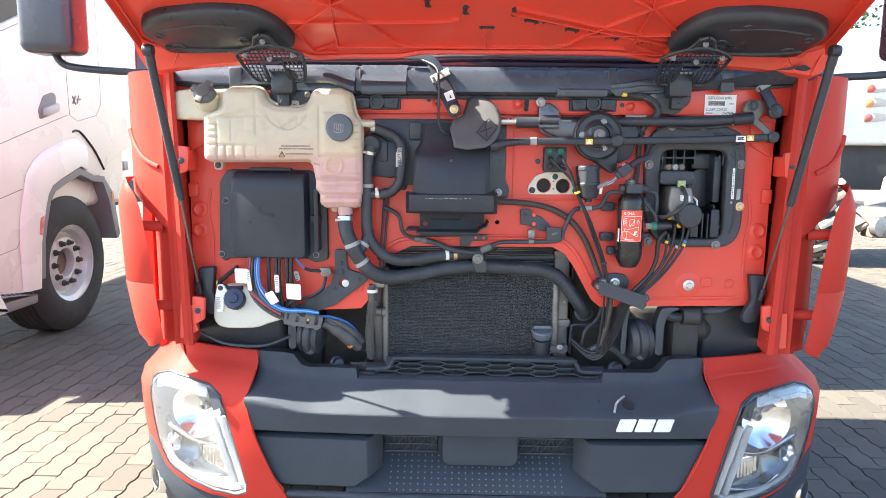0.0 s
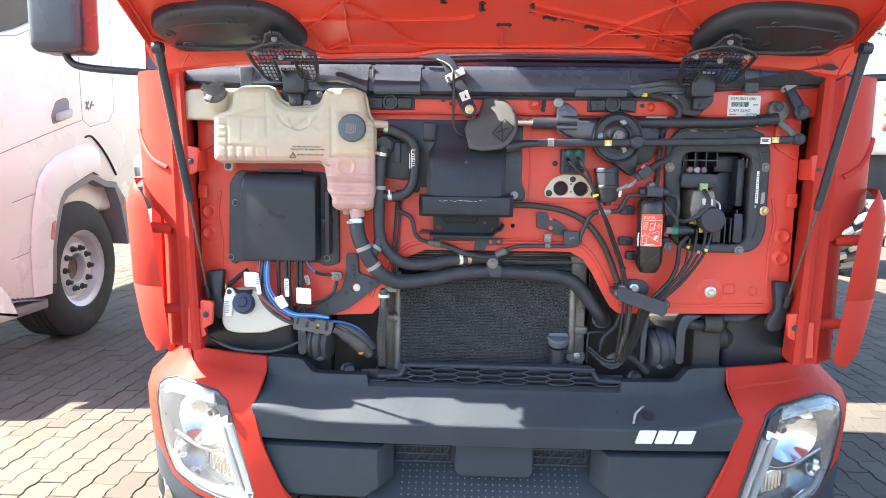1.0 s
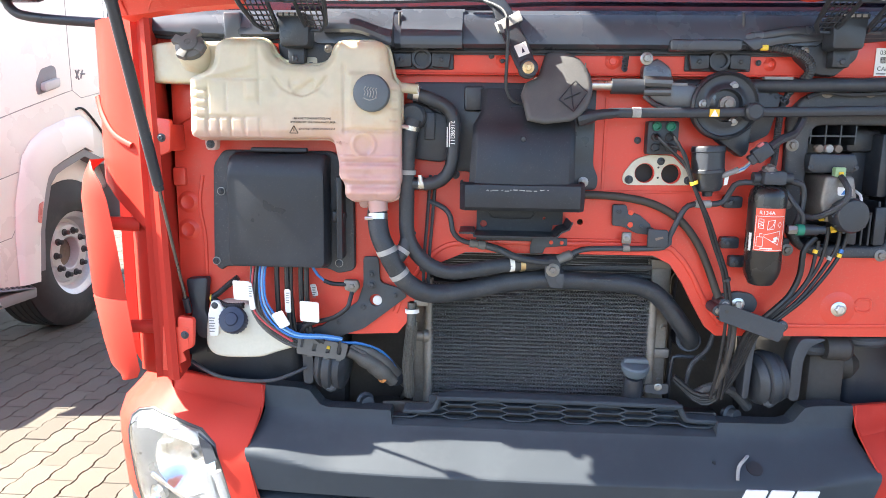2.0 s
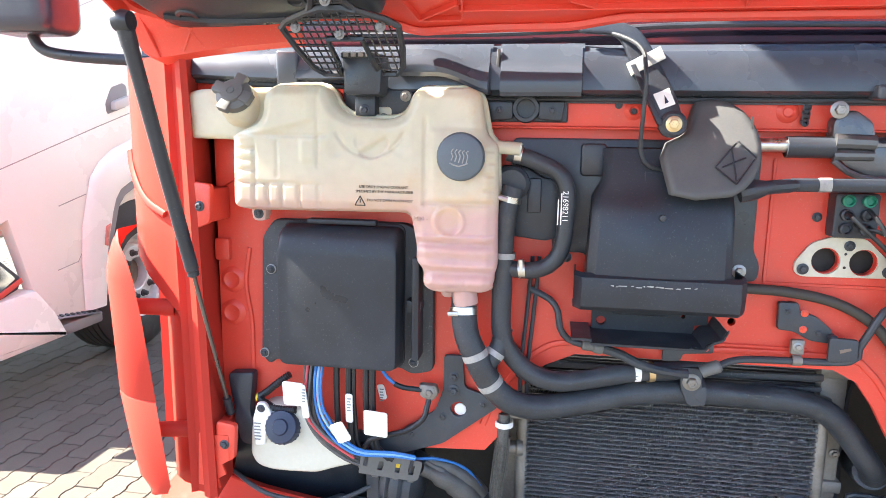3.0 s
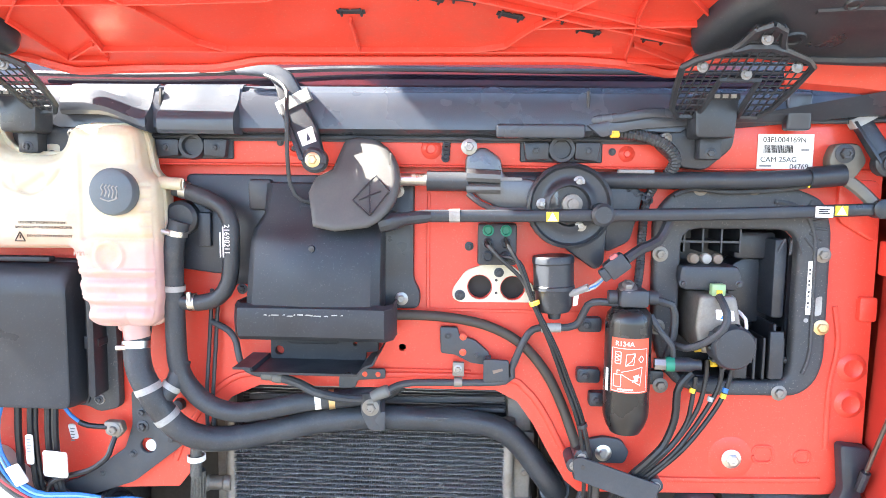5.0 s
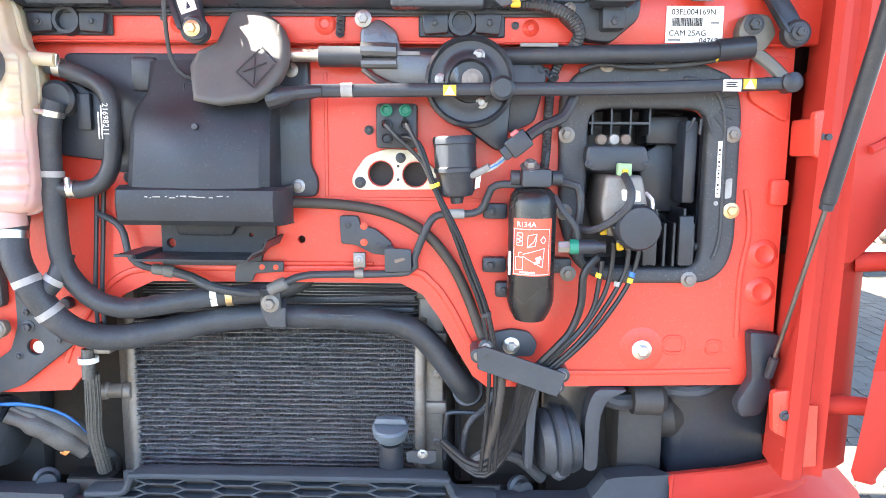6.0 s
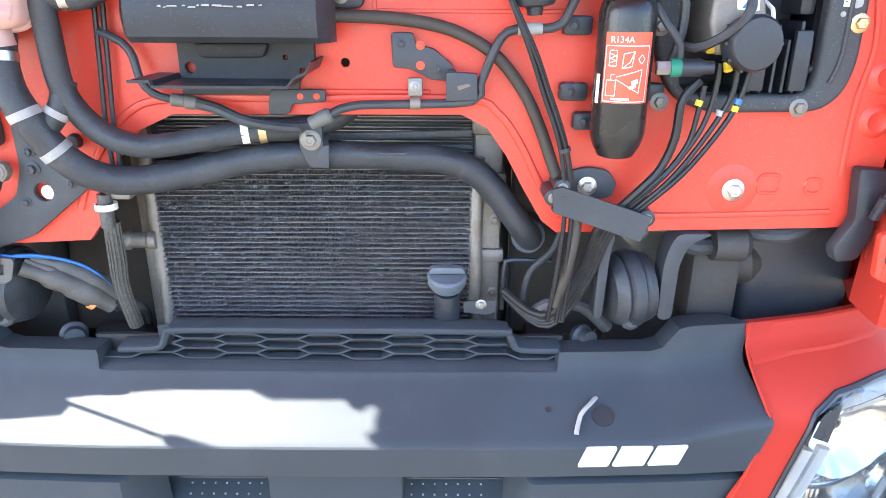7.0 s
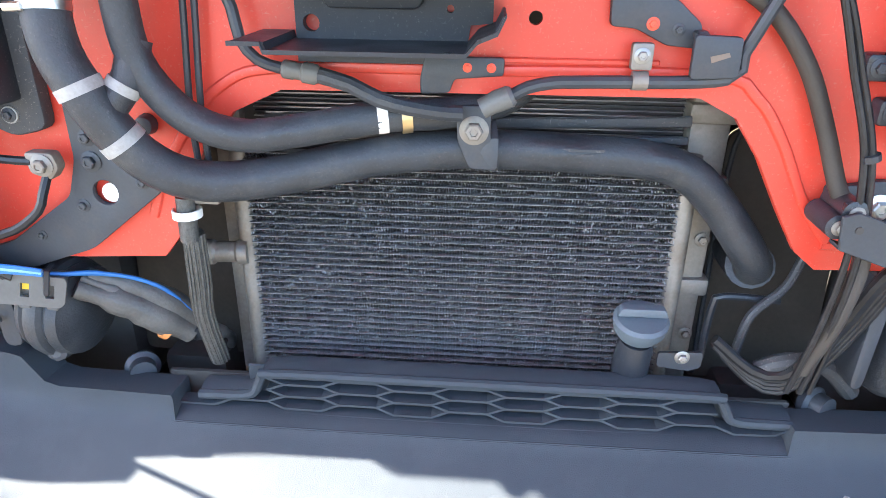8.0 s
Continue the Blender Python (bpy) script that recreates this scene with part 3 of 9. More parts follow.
bm = bmesh.new()   # steering shaft, valve lumps and hoses on the dark right and left sides
lathe(bm, [(0.04, 0), (0.045, 0.02), (0.045, 0.10), (0.03, 0.12)], (0.66, 0.13, 0.79), (1, -0.1, 0.15), 18)
lathe(bm, [(0.02, 0), (0.02, 0.15)], (0.68, 0.06, 0.87), (1, 0, 0.25), 12)
lathe(bm, [(0.028, 0), (0.03, 0.05), (0.022, 0.06)], (0.66, 0.04, 0.862), (1, 0, 0), 14)
box(bm, (0.64, 0.06, 0.70), (0.73, 0.16, 0.85), 0.015)
part("steering_gear", bm, DARK, bay)
for pts, r in (([(0.72, 0.05, 0.88), (0.77, 0.02, 0.885), (0.82, 0.04, 0.90)], 0.014), ([(-0.86, -0.03, 0.80), (-0.78, -0.05, 0.77), (-0.66, -0.05, 0.765), (-0.58, -0.02, 0.79)], 0.0045)):
    bm = bmesh.new()
    tube(bm, pts, r, 10)
    part("bay_hose", bm, RUBBER, bay)
bm = bmesh.new()   # smooth liner inside the right wheel arch
prism(bm, soften([(0.74, 0.90), (0.95, 0.90), (0.95, 0.66), (0.74, 0.66)], 0.05), 0.09, 0.14, 0.03, 3)
part("arch_liner", bm, PLASTIC, bay)
bm = bmesh.new()
prism(bm, soften([(-0.95, 0.88), (-0.62, 0.86), (-0.62, 0.66), (-0.95, 0.66)], 0.05), 0.09, 0.14, 0.03, 3)
part("arch_liner", bm, PLASTIC, bay)


# ---- front bumper ----
bumper = thing("front_bumper", "dark grey plastic bumper between red painted corners, bonnet open above it", "bumper", (0, 0, 0.25))
PLAN = [(0.0, -0.010), (0.35, -0.008), (0.6, 0.002), (0.72, 0.012), (0.84, 0.032), (0.94, 0.062), (1.005, 0.110), (1.04, 0.172), (1.058, 0.25), (1.062, 0.40), (1.062, 0.6)]
PLEN = [0.0]
for a, b in zip(PLAN, PLAN[1:]):
    PLEN.append(PLEN[-1] + math.hypot(b[0] - a[0], b[1] - a[1]))
OUTZ = [(0.27, 0.06), (0.30, 0.09), (0.44, 0.11), (0.50, 0.110), (0.515, 0.115), (0.576, 0.1275), (0.5815, 0.126), (0.5855, 0.121), (0.593, 0.110), (0.615, 0.078), (0.64, 0.044), (0.655, 0.026), (0.672, 0.017), (0.70, 0.014), (0.745, 0.010), (0.752, 0.006)]


def lerp_table(tab, v):
    if v <= tab[0][0]:
        return tab[0][1]
    for (a, p), (b, q) in zip(tab, tab[1:]):
        if v <= b:
            return p + (q - p) * (v - a) / (b - a)
    return tab[-1][1]


def plan_at(s):
    """Point and outward normal of the bumper's plan line, s metres round from its middle."""
    k, sg = abs(s), (1 if s >= 0 else -1)
    for i in range(len(PLAN) - 1):
        if k <= PLEN[i + 1] or i == len(PLAN) - 2:
            t = (k - PLEN[i]) / (PLEN[i + 1] - PLEN[i])
            a, b = PLAN[i], PLAN[i + 1]

            def nrm(j):
                p, q = PLAN[max(j - 1, 0)], PLAN[min(j + 1, len(PLAN) - 1)]
                d = Vector((q[0] - p[0], q[1] - p[1])).normalized()
                return Vector((d.y, -d.x))
            n = (nrm(i) * (1 - t) + nrm(i + 1) * t).normalized()
            if i == 0:
                n = (Vector((0, -1)) * (1 - t) + nrm(1) * t).normalized()
            return (a[0] + (b[0] - a[0]) * t) * sg, a[1] + (b[1] - a[1]) * t, n.x * sg, n.y
    return 0, 0, 0, -1


def ease(v):
    v = max(0.0, min(1.0, v))
    return v * v * (3 - 2 * v)


def skin(s, z, extra=0.0, table=None):
    """Point of the bumper's face; the grey middle's front edge climbs towards the red corners."""
    x, y, nx, ny = plan_at(s)
    h = z
    if table is None and 0.515 < z < 0.70:
        up = 0.034 * ease((abs(s) - 0.50) / 0.2)
        h = 0.5855 + (z - 0.5855 - up) * 0.1145 / (0.1145 - up) if z > 0.5855 + up else 0.515 + (z - 0.515) * 0.0705 / (0.0705 + up)
    d = lerp_table(table or OUTZ, h) + extra
    return Vector((x + 0.016 + nx * d, y + ny * d, z))


CORNERZ = [(0.2, 0.06), (0.28, 0.09), (0.44, 0.11), (0.58, 0.12), (0.61, 0.118), (0.63, 0.108), (0.65, 0.09), (0.67, 0.062), (0.685, 0.040), (0.70, 0.026), (0.715, 0.018), (0.73, 0.013), (0.76, 0.008)]


def seam(z):
    """How far out the grey middle reaches at a height."""
    return lerp_table([(0.27, 0.56), (0.30, 0.60), (0.34, 0.628), (0.38, 0.65), (0.50, 0.686), (0.60, 0.704), (0.618, 0.706), (0.66, 0.700), (0.69, 0.702), (0.735, 0.712)], z)


def sheet(bm, rows, thick=0.0):
    vs = [[bm.verts.new(p) for p in r] for r in rows]
    fs = []
    for a, b in zip(vs, vs[1:]):
        for i in range(len(a) - 1):
            fs.append(bm.faces.new((a[i], a[i + 1], b[i + 1], b[i])))
    if thick:
        bmesh.ops.recalc_face_normals(bm, faces=bm.faces)
        bmesh.ops.solidify(bm, geom=fs, thickness=thick)
    return bm


def top_edge(s):
    """Height of the grey middle's upper edge, with its two dips and the cut for the grille."""
    k = abs(s)
    return lerp_table([(0.0, 0.657), (0.385, 0.657), (0.39, 0.688), (0.545, 0.688), (0.565, 0.694), (0.580, 0.712), (0.592, 0.727), (0.61, 0.732), (0.7, 0.734)], k)


bm = bmesh.new()
half = [0.7, 0.68, 0.66, 0.64, 0.62, 0.605, 0.592, 0.586, 0.580, 0.573, 0.565, 0.555, 0.545, 0.52, 0.49, 0.46, 0.42, 0.391, 0.389, 0.385]
cols = sorted(set(half + [-v for v in half] + [round(-0.38 + 0.04 * i, 3) for i in range(20)]))
zrows = [0.513, 0.520, 0.55, 0.570, 0.576, 0.580, 0.584, 0.588, 0.593, 0.60, 0.606, 0.612, 0.616, 0.620, 0.626, 0.634, 0.645, 0.655, 0.668, 0.68, 0.695, 0.71, 0.722, 0.734]
rows = []
for z in zrows:
    row = []
    for s in cols:
        lim = seam(min(z, 0.75)) + 0.003
        q = math.copysign(0.6 + (abs(s) - 0.6) / 0.1 * (lim - 0.6), s) if abs(s) > 0.6 else s
        q = max(-lim, min(lim, q))
        zz = min(z, top_edge(s))
        row.append(skin(q, zz))
    rows.append(row)
# folded back along the upper edge
rows.append([skin(max(-0.678, min(0.678, s)), top_edge(s)) + Vector((0, 0.05, -0.004)) for s in cols])
rows.insert(0, [p + Vector((0, 0.05, 0.0)) for p in rows[0]])
sheet(bm, rows)
part("bumper_beam", bm, BUMPER, bumper, "dark grey grained bumper bar with a lit ledge", 24)

# upper grille: frame and hexagon mesh, leaning back
GR_Z0, GR_Z1 = 0.664, 0.728


def gr(x, z, d=0.0):
    """Point on the grille's sloping plane."""
    return skin(x, z, -0.018 - d)


grille = bmesh.new()
def gz(z):
    """Height in the grille's low opening for a height in its drawing."""
    return 0.658 + (z - 0.668) * 0.74


frame_line = [gr(x, gz(z)) for x, z in ((-0.385, 0.668), (-0.36, 0.70), (-0.30, 0.703), (-0.283, 0.715), (-0.275, 0.742), (-0.25, 0.748), (0.0, 0.75), (0.28, 0.748), (0.305, 0.742), (0.315, 0.715), (0.33, 0.703), (0.395, 0.70))]
tube(grille, frame_line[1:], 0.0065, 8, step=0.02)
top_lip = [p + Vector((0, 0.0, 0.003)) for p in frame_line[1:]]
sheet(grille, [top_lip, [p + Vector((0, 0.016, 0.005)) for p in top_lip], [p + Vector((0, 0.034, 0.003)) for p in top_lip], [p + Vector((0, 0.039, -0.05)) for p in top_lip]])
tube(grille, [gr(-0.385, 0.659, 0.002), gr(0.0, 0.659, 0.002), gr(0.385, 0.659, 0.002)], 0.005, 6, step=0.05)
xs_g = [-0.388 + 0.0194 * i for i in range(41)]
sheet(grille, [[skin(x, 0.6555, 0.0008) for x in xs_g], [skin(x, 0.6605, -0.008) for x in xs_g], [gr(x, 0.664) for x in xs_g], [gr(x, 0.664, 0.02) for x in xs_g]], 0.002)
gpart = part("grille_frame", grille, BUMPER, bumper)
bm = bmesh.new()
HX, HZ, HB = 0.0715, 0.023, 0.0245


def strip(bm, a, b, deep=0.02, t=0.0016):
    """A thin wall of the mesh between two points of the grille's plane, standing back from it."""
    p, q = gr(a[0], gz(a[1])), gr(b[0], gz(b[1]))
    back = Vector((0, deep, 0))
    up = Vector((0, 0, t)) if abs(b[1] - a[1]) < 0.004 else Vector((-(b[1] - a[1]), 0, b[0] - a[0])).normalized() * t
    put(bm, [p - up, q - up, q + up, p + up, p - up + back, q - up + back, q + up + back, p + up + back],
        [(0, 1, 2, 3), (7, 6, 5, 4), (0, 4, 5, 1), (1, 5, 6, 2), (2, 6, 7, 3), (3, 7, 4, 0)])


def in_grille(x, z):
    x0, x1 = (-0.285, 0.315) if z > 0.703 else (-0.378, 0.40)
    return x0 < x < x1 and 0.671 < z < 0.747


for k in range(-3, 10):
    for m_ in range(5):
        cx, cz = -0.222 + k * HX, 0.658 + (m_ + (0.5 if k % 2 else 0.0)) * HZ
        if in_grille(cx, cz):
            strip(bm, (cx - HB, cz), (cx + HB, cz))
            for dx in (-1, 1):
                for dz in (-1, 1):
                    e = (cx + dx * (HX - HB), cz + dz * HZ / 2)
                    if in_grille(*e) and not (in_grille(cx + dx * HX, e[1]) and (dx < 0)):
                        strip(bm, (cx + dx * HB, cz), e)
part("hexagon_mesh", bm, BUMPER, gpart)
bm = bmesh.new()
box(bm, (-0.40, 0.032, 0.60), (0.42, 0.038, 0.69))
part("grille_backing", bm, DARK, gpart)
for x in (-0.262, 0.293):
    bm = bmesh.new()
    q = gr(x, 0.692)
    box(bm, (x - 0.022, q.y + 0.022, 0.664), (x + 0.022, q.y + 0.026, 0.716), 0.002, 1)
    part("end_plate", bm, BUMPER, gpart)

# lower middle: side blocks, recessed step with raised dots, number box and small meshes
LOW = [(0.2, 0.055), (0.30, 0.08), (0.40, 0.095), (0.50, 0.10)]
for s in (-1, 1):
    bm = bmesh.new()
    pts = []
    for z in (0.315, 0.325, 0.36, 0.42, 0.47, 0.484, 0.490):
        inner = 0.334 + (0.045 if z < 0.34 else 0.0)
        row = []
        for t in (0.0, 0.03, 0.25, 0.5, 0.75, 0.97, 1.0):
            q = inner + (seam(z) + 0.03 - inner) * t
            e = -0.012 if (t in (0.0, 1.0) or z in (0.315, 0.490)) else 0.0
            row.append(skin(q * s, z, e, LOW))
        pts.append(row)
    pts = [[p + Vector((0, 0.05, 0)) for p in pts[0]]] + pts + [[p + Vector((0, 0.04, 0)) for p in pts[-1]]]
    pts = [[r[0] + Vector((-0.03 * s, 0.07, 0))] + r for r in pts]
    sheet(bm, pts)
    part("step_block", bm, BUMPER, bumper)
    bm = bmesh.new()
    box(bm, (min(0.338 * s, 0.343 * s) + 0.016, -0.075, 0.39), (max(0.338 * s, 0.343 * s) + 0.016, -0.05, 0.47))
    part("block_slot", bm, DARK, bumper)
bm = bmesh.new()
box(bm, (-0.40, 0.018, 0.31), (0.42, 0.028, 0.515))
part("recess_wall", bm, BUMPER, bumper)
bm = bmesh.new()
put(bm, [(-0.40, -0.085, 0.304), (0.42, -0.085, 0.304), (0.42, 0.018, 0.392), (-0.40, 0.018, 0.392)], [(0, 1, 2, 3)])
bmesh.ops.solidify(bm, geom=bm.faces[:], thickness=0.008)
step = part("step_tread", bm, BUMPER, bumper)
# dots coloured paler than the tread, for the sunlit glimmer of their tips
bm = bmesh.new()
for i in range(26):
    for j in range(7):
        t = (j + 0.5) / 7
        lathe(bm, [(0.0022, 0), (0.0014, 0.0016), (0, 0.0018)], (-0.262 + i * 0.0218, -0.085 + 0.103 * t, 0.3045 + 0.088 * t), (0, -0.65, 0.75), 6, cap=False)
tagged(part("tread_dots", bm, GREYTAPE, step), kind="stuff")
bm = bmesh.new()
prism(bm, soften([(-0.098, 0.505), (0.142, 0.505), (0.142, 0.405), (0.128, 0.386), (-0.084, 0.386), (-0.098, 0.405)], 0.012), -0.062, 0.018, 0.010)
part("number_box", bm, BUMPER, bumper)
for cx in (-0.207, 0.238):
    bm = bmesh.new()
    w, z0, z1, y = 0.092, 0.40, 0.475, 0.011
    for k in range(4):
        z = z0 + (z1 - z0) * k / 3
        tube(bm, [(cx - w, y, z), (cx + w, y, z)], 0.0024, 5, raw=True)
        for i in range(5):
            x = cx - w + (i + (0.5 if k % 2 else 0)) * w * 2 / 5
            if k < 3:
                tube(bm, [(x, y, z), (x + w / 5, y, z + 0.0217)], 0.002, 5, raw=True)
    for i in range(16):
        x = cx - w + i * w * 2 / 15
        tube(bm, [(x, y + 0.004, z0), (x, y + 0.004, z1)], 0.0013, 4, raw=True)
    part("mesh_insert", bm, PLASTIC, bumper)
bm = bmesh.new()   # lip along the bottom
tube(bm, [skin(s, 0.292, 0.0) for s in [-0.6 + 0.1 * i for i in range(13)]], 0.012, 8)
part("lower_lip", bm, BUMPER, bumper)
# red strip under the grey middle
bm = bmesh.new()
ss = [-0.66 + 0.04 * i for i in range(34)]
sheet(bm, [[skin(s, z, 0.004, CORNERZ) for s in ss] for z in (0.22, 0.245, 0.265, 0.282)])
part("lower_valance", bm, RED, bumper)

# towing eye hole and badge shapes
bm = bmesh.new()
p = skin(0.452, 0.610, 0.0015)
lathe(bm, [(0.018, 0), (0.0175, 0.002)], p, (0, -0.60, 0.80), 20)
part("towing_hole", bm, INK, bumper)
bm = bmesh.new()
lathe(bm, [(0.0045, 0), (0.004, 0.002)], skin(0.365, 0.617, 0.001), (0, -0.60, 0.80), 10)
part("small_hole", bm, INK, bumper)
bm = bmesh.new()
tube(bm, [skin(0.446, 0.628, 0.0), skin(0.430, 0.626, 0.016), skin(0.414, 0.616, 0.016), skin(0.404, 0.596, 0.010)], 0.0026, 6, flat=1.6)
part("wire_hook", bm, GREYTAPE, bumper)


def badge_shapes():
    """Three slanted white blocks standing for the dealer's badge."""
    bd = part("badge", box(bmesh.new(), (0.437, -0.1345, 0.54), (0.4372, -0.134, 0.5402)), BUMPER, bumper)
    def slant(pts, x0):
        return [(x0 - 0.012 + x * 1.03 + 0.28 * z, 0.538 + z * 1.12) for x, z in pts]
    H = 0.038
    for width, x0 in ((0.048, 0.440), (0.050, 0.496), (0.049, 0.554)):
        bm = bmesh.new()
        prism(bm, soften(slant([(0, 0), (width, 0), (width, H), (0, H)], x0), 0.004), 0.0, 0.004, 0.0008, 1)
        for v in bm.verts:
            v.co.y = skin(v.co.x, v.co.z, 0.001).y - 0.004 + v.co.y
        part("badge_shape", bm, WHITE, bd)


badge_shapes()


BAND_LOW = [(0.705, 0.681), (0.774, 0.688), (0.876, 0.692), (0.955, 0.699)]
BAND_TOP = [(0.705, 0.734), (0.84, 0.739), (0.975, 0.745)]


def bumper_corner(side):
    """Red corner skin with the lamp opening, a dark lower corner, the headlight and fog light."""
    def P(s, z, e=0.0):
        return skin(s * side, z, e, CORNERZ)
    lamp = [(1.008, 0.633), (0.999, 0.648), (0.967, 0.660), (0.90, 0.654), (0.823, 0.643), (0.780, 0.618), (0.765, 0.57), (0.738, 0.44), (0.718, 0.32), (0.722, 0.292), (0.756, 0.277), (0.83, 0.286),
            (0.90, 0.309), (0.968, 0.355), (0.991, 0.42), (1.0, 0.50), (1.004, 0.60)]

    def inside(s, z):
        c = False
        for i in range(len(lamp)):
            (x1, z1), (x2, z2) = lamp[i], lamp[i - 1]
            if (z1 > z) != (z2 > z) and s < (x2 - x1) * (z - z1) / (z2 - z1) + x1:
                c = not c
        return c
    # red skin: bands of constant height, filled round the lamp opening in (s, z)
    outline = [(seam(0.68), 0.680), (seam(0.66), 0.66), (seam(0.618), 0.618), (seam(0.50), 0.50), (seam(0.34), 0.34), (0.60, 0.29), (0.58, 0.2), (0.70, 0.2), (0.735, 0.262)]
    lower = [(0.76, 0.264), (0.84, 0.273), (0.91, 0.298), (0.978, 0.345), (1.003, 0.41), (1.03, 0.435), (1.09, 0.46), (1.16, 0.475)]
    outer = [(1.45, 0.49), (1.45, 0.60), (1.42, 0.69), (1.25, 0.71), (1.12, 0.724), (1.03, 0.737), (0.985, 0.730), (0.955, 0.699), (0.876, 0.692), (0.80, 0.688)]
    b2 = bmesh.new()
    edges = []
    for loop in (outline + lower + outer, lamp[::-1]):
        fine = []
        for i in range(len(loop)):
            a, b = Vector(loop[i]), Vector(loop[(i + 1) % len(loop)])
            n = max(1, int((b - a).length / 0.03))
            fine += [a.lerp(b, j / n) for j in range(n)]
        vs = [b2.verts.new((p.x, 0, p.y)) for p in fine]
        edges += [b2.edges.new((vs[i], vs[(i + 1) % len(vs)])) for i in range(len(vs))]
    bmesh.ops.triangle_fill(b2, edges=edges, use_beauty=True)
    for _ in range(2):
        bmesh.ops.subdivide_edges(b2, edges=[e for e in b2.edges if e.calc_length() > 0.05], cuts=1, use_grid_fill=True)
    bmesh.ops.triangulate(b2, faces=b2.faces[:])
    for v in b2.verts:
        v.co = P(v.co.x, v.co.z)
    bmesh.ops.recalc_face_normals(b2, faces=b2.faces)
    bmesh.ops.solidify(b2, geom=b2.faces[:], thickness=0.006)
    corner = part("corner_skin", b2, RED, bumper, "glossy red bumper corner", 60)
    bm = bmesh.new()   # upright band above the crease, turned back at its outer end
    ss = [0.705 + 0.020 * i for i in range(15)]
    rows = [[P(s, lerp_table(BAND_LOW, s) - 0.004, 0.0005) for s in ss], [P(s, lerp_table(BAND_LOW, s) + 0.003, 0.0045) for s in ss], [P(s, lerp_table(BAND_LOW, s) + 0.008, 0.002) for s in ss],
            [P(s, 0.5 * lerp_table(BAND_LOW, s) + 0.5 * lerp_table(BAND_TOP, s), 0.0) for s in ss], [P(s, lerp_table(BAND_TOP, s) - 0.003, 0.0) for s in ss], [P(s, lerp_table(BAND_TOP, s), -0.003) for s in ss],
            [P(s, lerp_table(BAND_TOP, s) - 0.003, -0.02) for s in ss]]
    rows = [r + [r[-1] + Vector((0.004 * side, 0.02, 0)), r[-1] + Vector((0.0, 0.06, 0.004))] for r in rows]
    sheet(bm, rows, 0.003)
    part("top_band", bm, RED, corner, "", 30)
    bm = bmesh.new()   # rolled edge beside the grey middle
    tube(bm, [skin(seam(z) * side, z, 0.0005, CORNERZ) for z in (0.734, 0.70, 0.68, 0.66, 0.64, 0.625, 0.61, 0.5, 0.4, 0.34, 0.31)], 0.0032, 6)
    part("seam_edge", bm, RED, corner)
    # dark lower corner with the fog light
    bm = bmesh.new()
    rows = []
    for t in range(9):
        k = t / 8
        row = []
        for s, z in [(0.735, 0.262)] + lower + [(1.45, 0.49)]:
            row.append(P(s, z - 0.006 - k * (z - 0.12), 0.012 * math.sin(k * math.pi)))
        rows.append(row)
    sheet(bm, rows, 0.004)
    part("lower_corner", bm, BUMPER, corner)
    bm = bmesh.new()
    c = P(1.035, 0.265, 0.012)
    _, _, nx, ny = plan_at(1.035 * side)
    lathe(bm, [(0.05, -0.02), (0.05, 0.006), (0.043, 0.008), (0.04, -0.01), (0.0, -0.03)], c, (nx, ny, 0.05), 24)
    fog = part("fog_light", bm, CHROME, corner, "round fog light")
    bm = bmesh.new()
    lathe(bm, [(0.043, 0.006), (0.03, 0.012), (0.0, 0.014)], c, (nx, ny, 0.05), 24, cap=False)
    part("fog_lens", bm, LENS, fog)
    # headlight: bowl, reflectors, trim, lens
    head = part("headlight", box(bmesh.new(), tuple(P(0.9, 0.47, -0.12) - Vector((0.01, 0.01, 0.01))), tuple(P(0.9, 0.47, -0.12) + Vector((0.01, 0.01, 0.01)))), DARK, bumper, "large clear headlight in the bumper corner")
    ctr = Vector((0.875, 0.46))

    def ringpts(scale, depth):
        out = []
        for i in range(len(lamp)):
            a, b = Vector(lamp[i]), Vector(lamp[(i + 1) % len(lamp)])
            n = max(1, int((b - a).length / 0.025))
            for j in range(n):
                q = a.lerp(b, j / n)
                q = ctr + (q - ctr) * scale
                out.append(P(q.x, q.y, depth))
        return out
    bm = bmesh.new()
    loops = [ringpts(0.985, 0.003), ringpts(0.95, -0.002), ringpts(0.93, -0.02), ringpts(0.80, -0.05), ringpts(0.4, -0.075), ringpts(0.02, -0.08)]
    lv = [[bm.verts.new(p) for p in l] for l in loops]
    for a, b in zip(lv, lv[1:]):
        for i in range(len(a)):
            bm.faces.new((a[i], a[(i + 1) % len(a)], b[(i + 1) % len(a)], b[i]))
    part("lamp_bowl", bm, BEZEL, head, "bright silvery lamp housing")
    bm = bmesh.new()   # main reflector with its bulb shade
    c = P(0.868, 0.552, -0.045)
    _, _, nx, ny = plan_at(0.955 * side)
    lathe(bm, [(0.088, 0.03), (0.084, 0.024), (0.070, 0.0), (0.05, -0.018), (0.02, -0.025), (0.0, -0.026)], c, (nx * 0.6, ny - 0.2, 0), 14, cap=False)
    bmesh.ops.solidify(bm, geom=bm.faces[:], thickness=0.002)
    part("main_reflector", bm, CHROME, head)
    bm = bmesh.new()
    lathe(bm, [(0.014, -0.024), (0.014, -0.008), (0.011, -0.005), (0.007, -0.005), (0.007, -0.014)], c, (nx * 0.6, ny - 0.2, 0), 20)
    part("bulb_shade", bm, GALV, head)
    bm = bmesh.new()   # pale shelf under the upper edge
    up_edge = [(0.998, 0.636), (0.967, 0.650), (0.90, 0.645), (0.835, 0.634)]
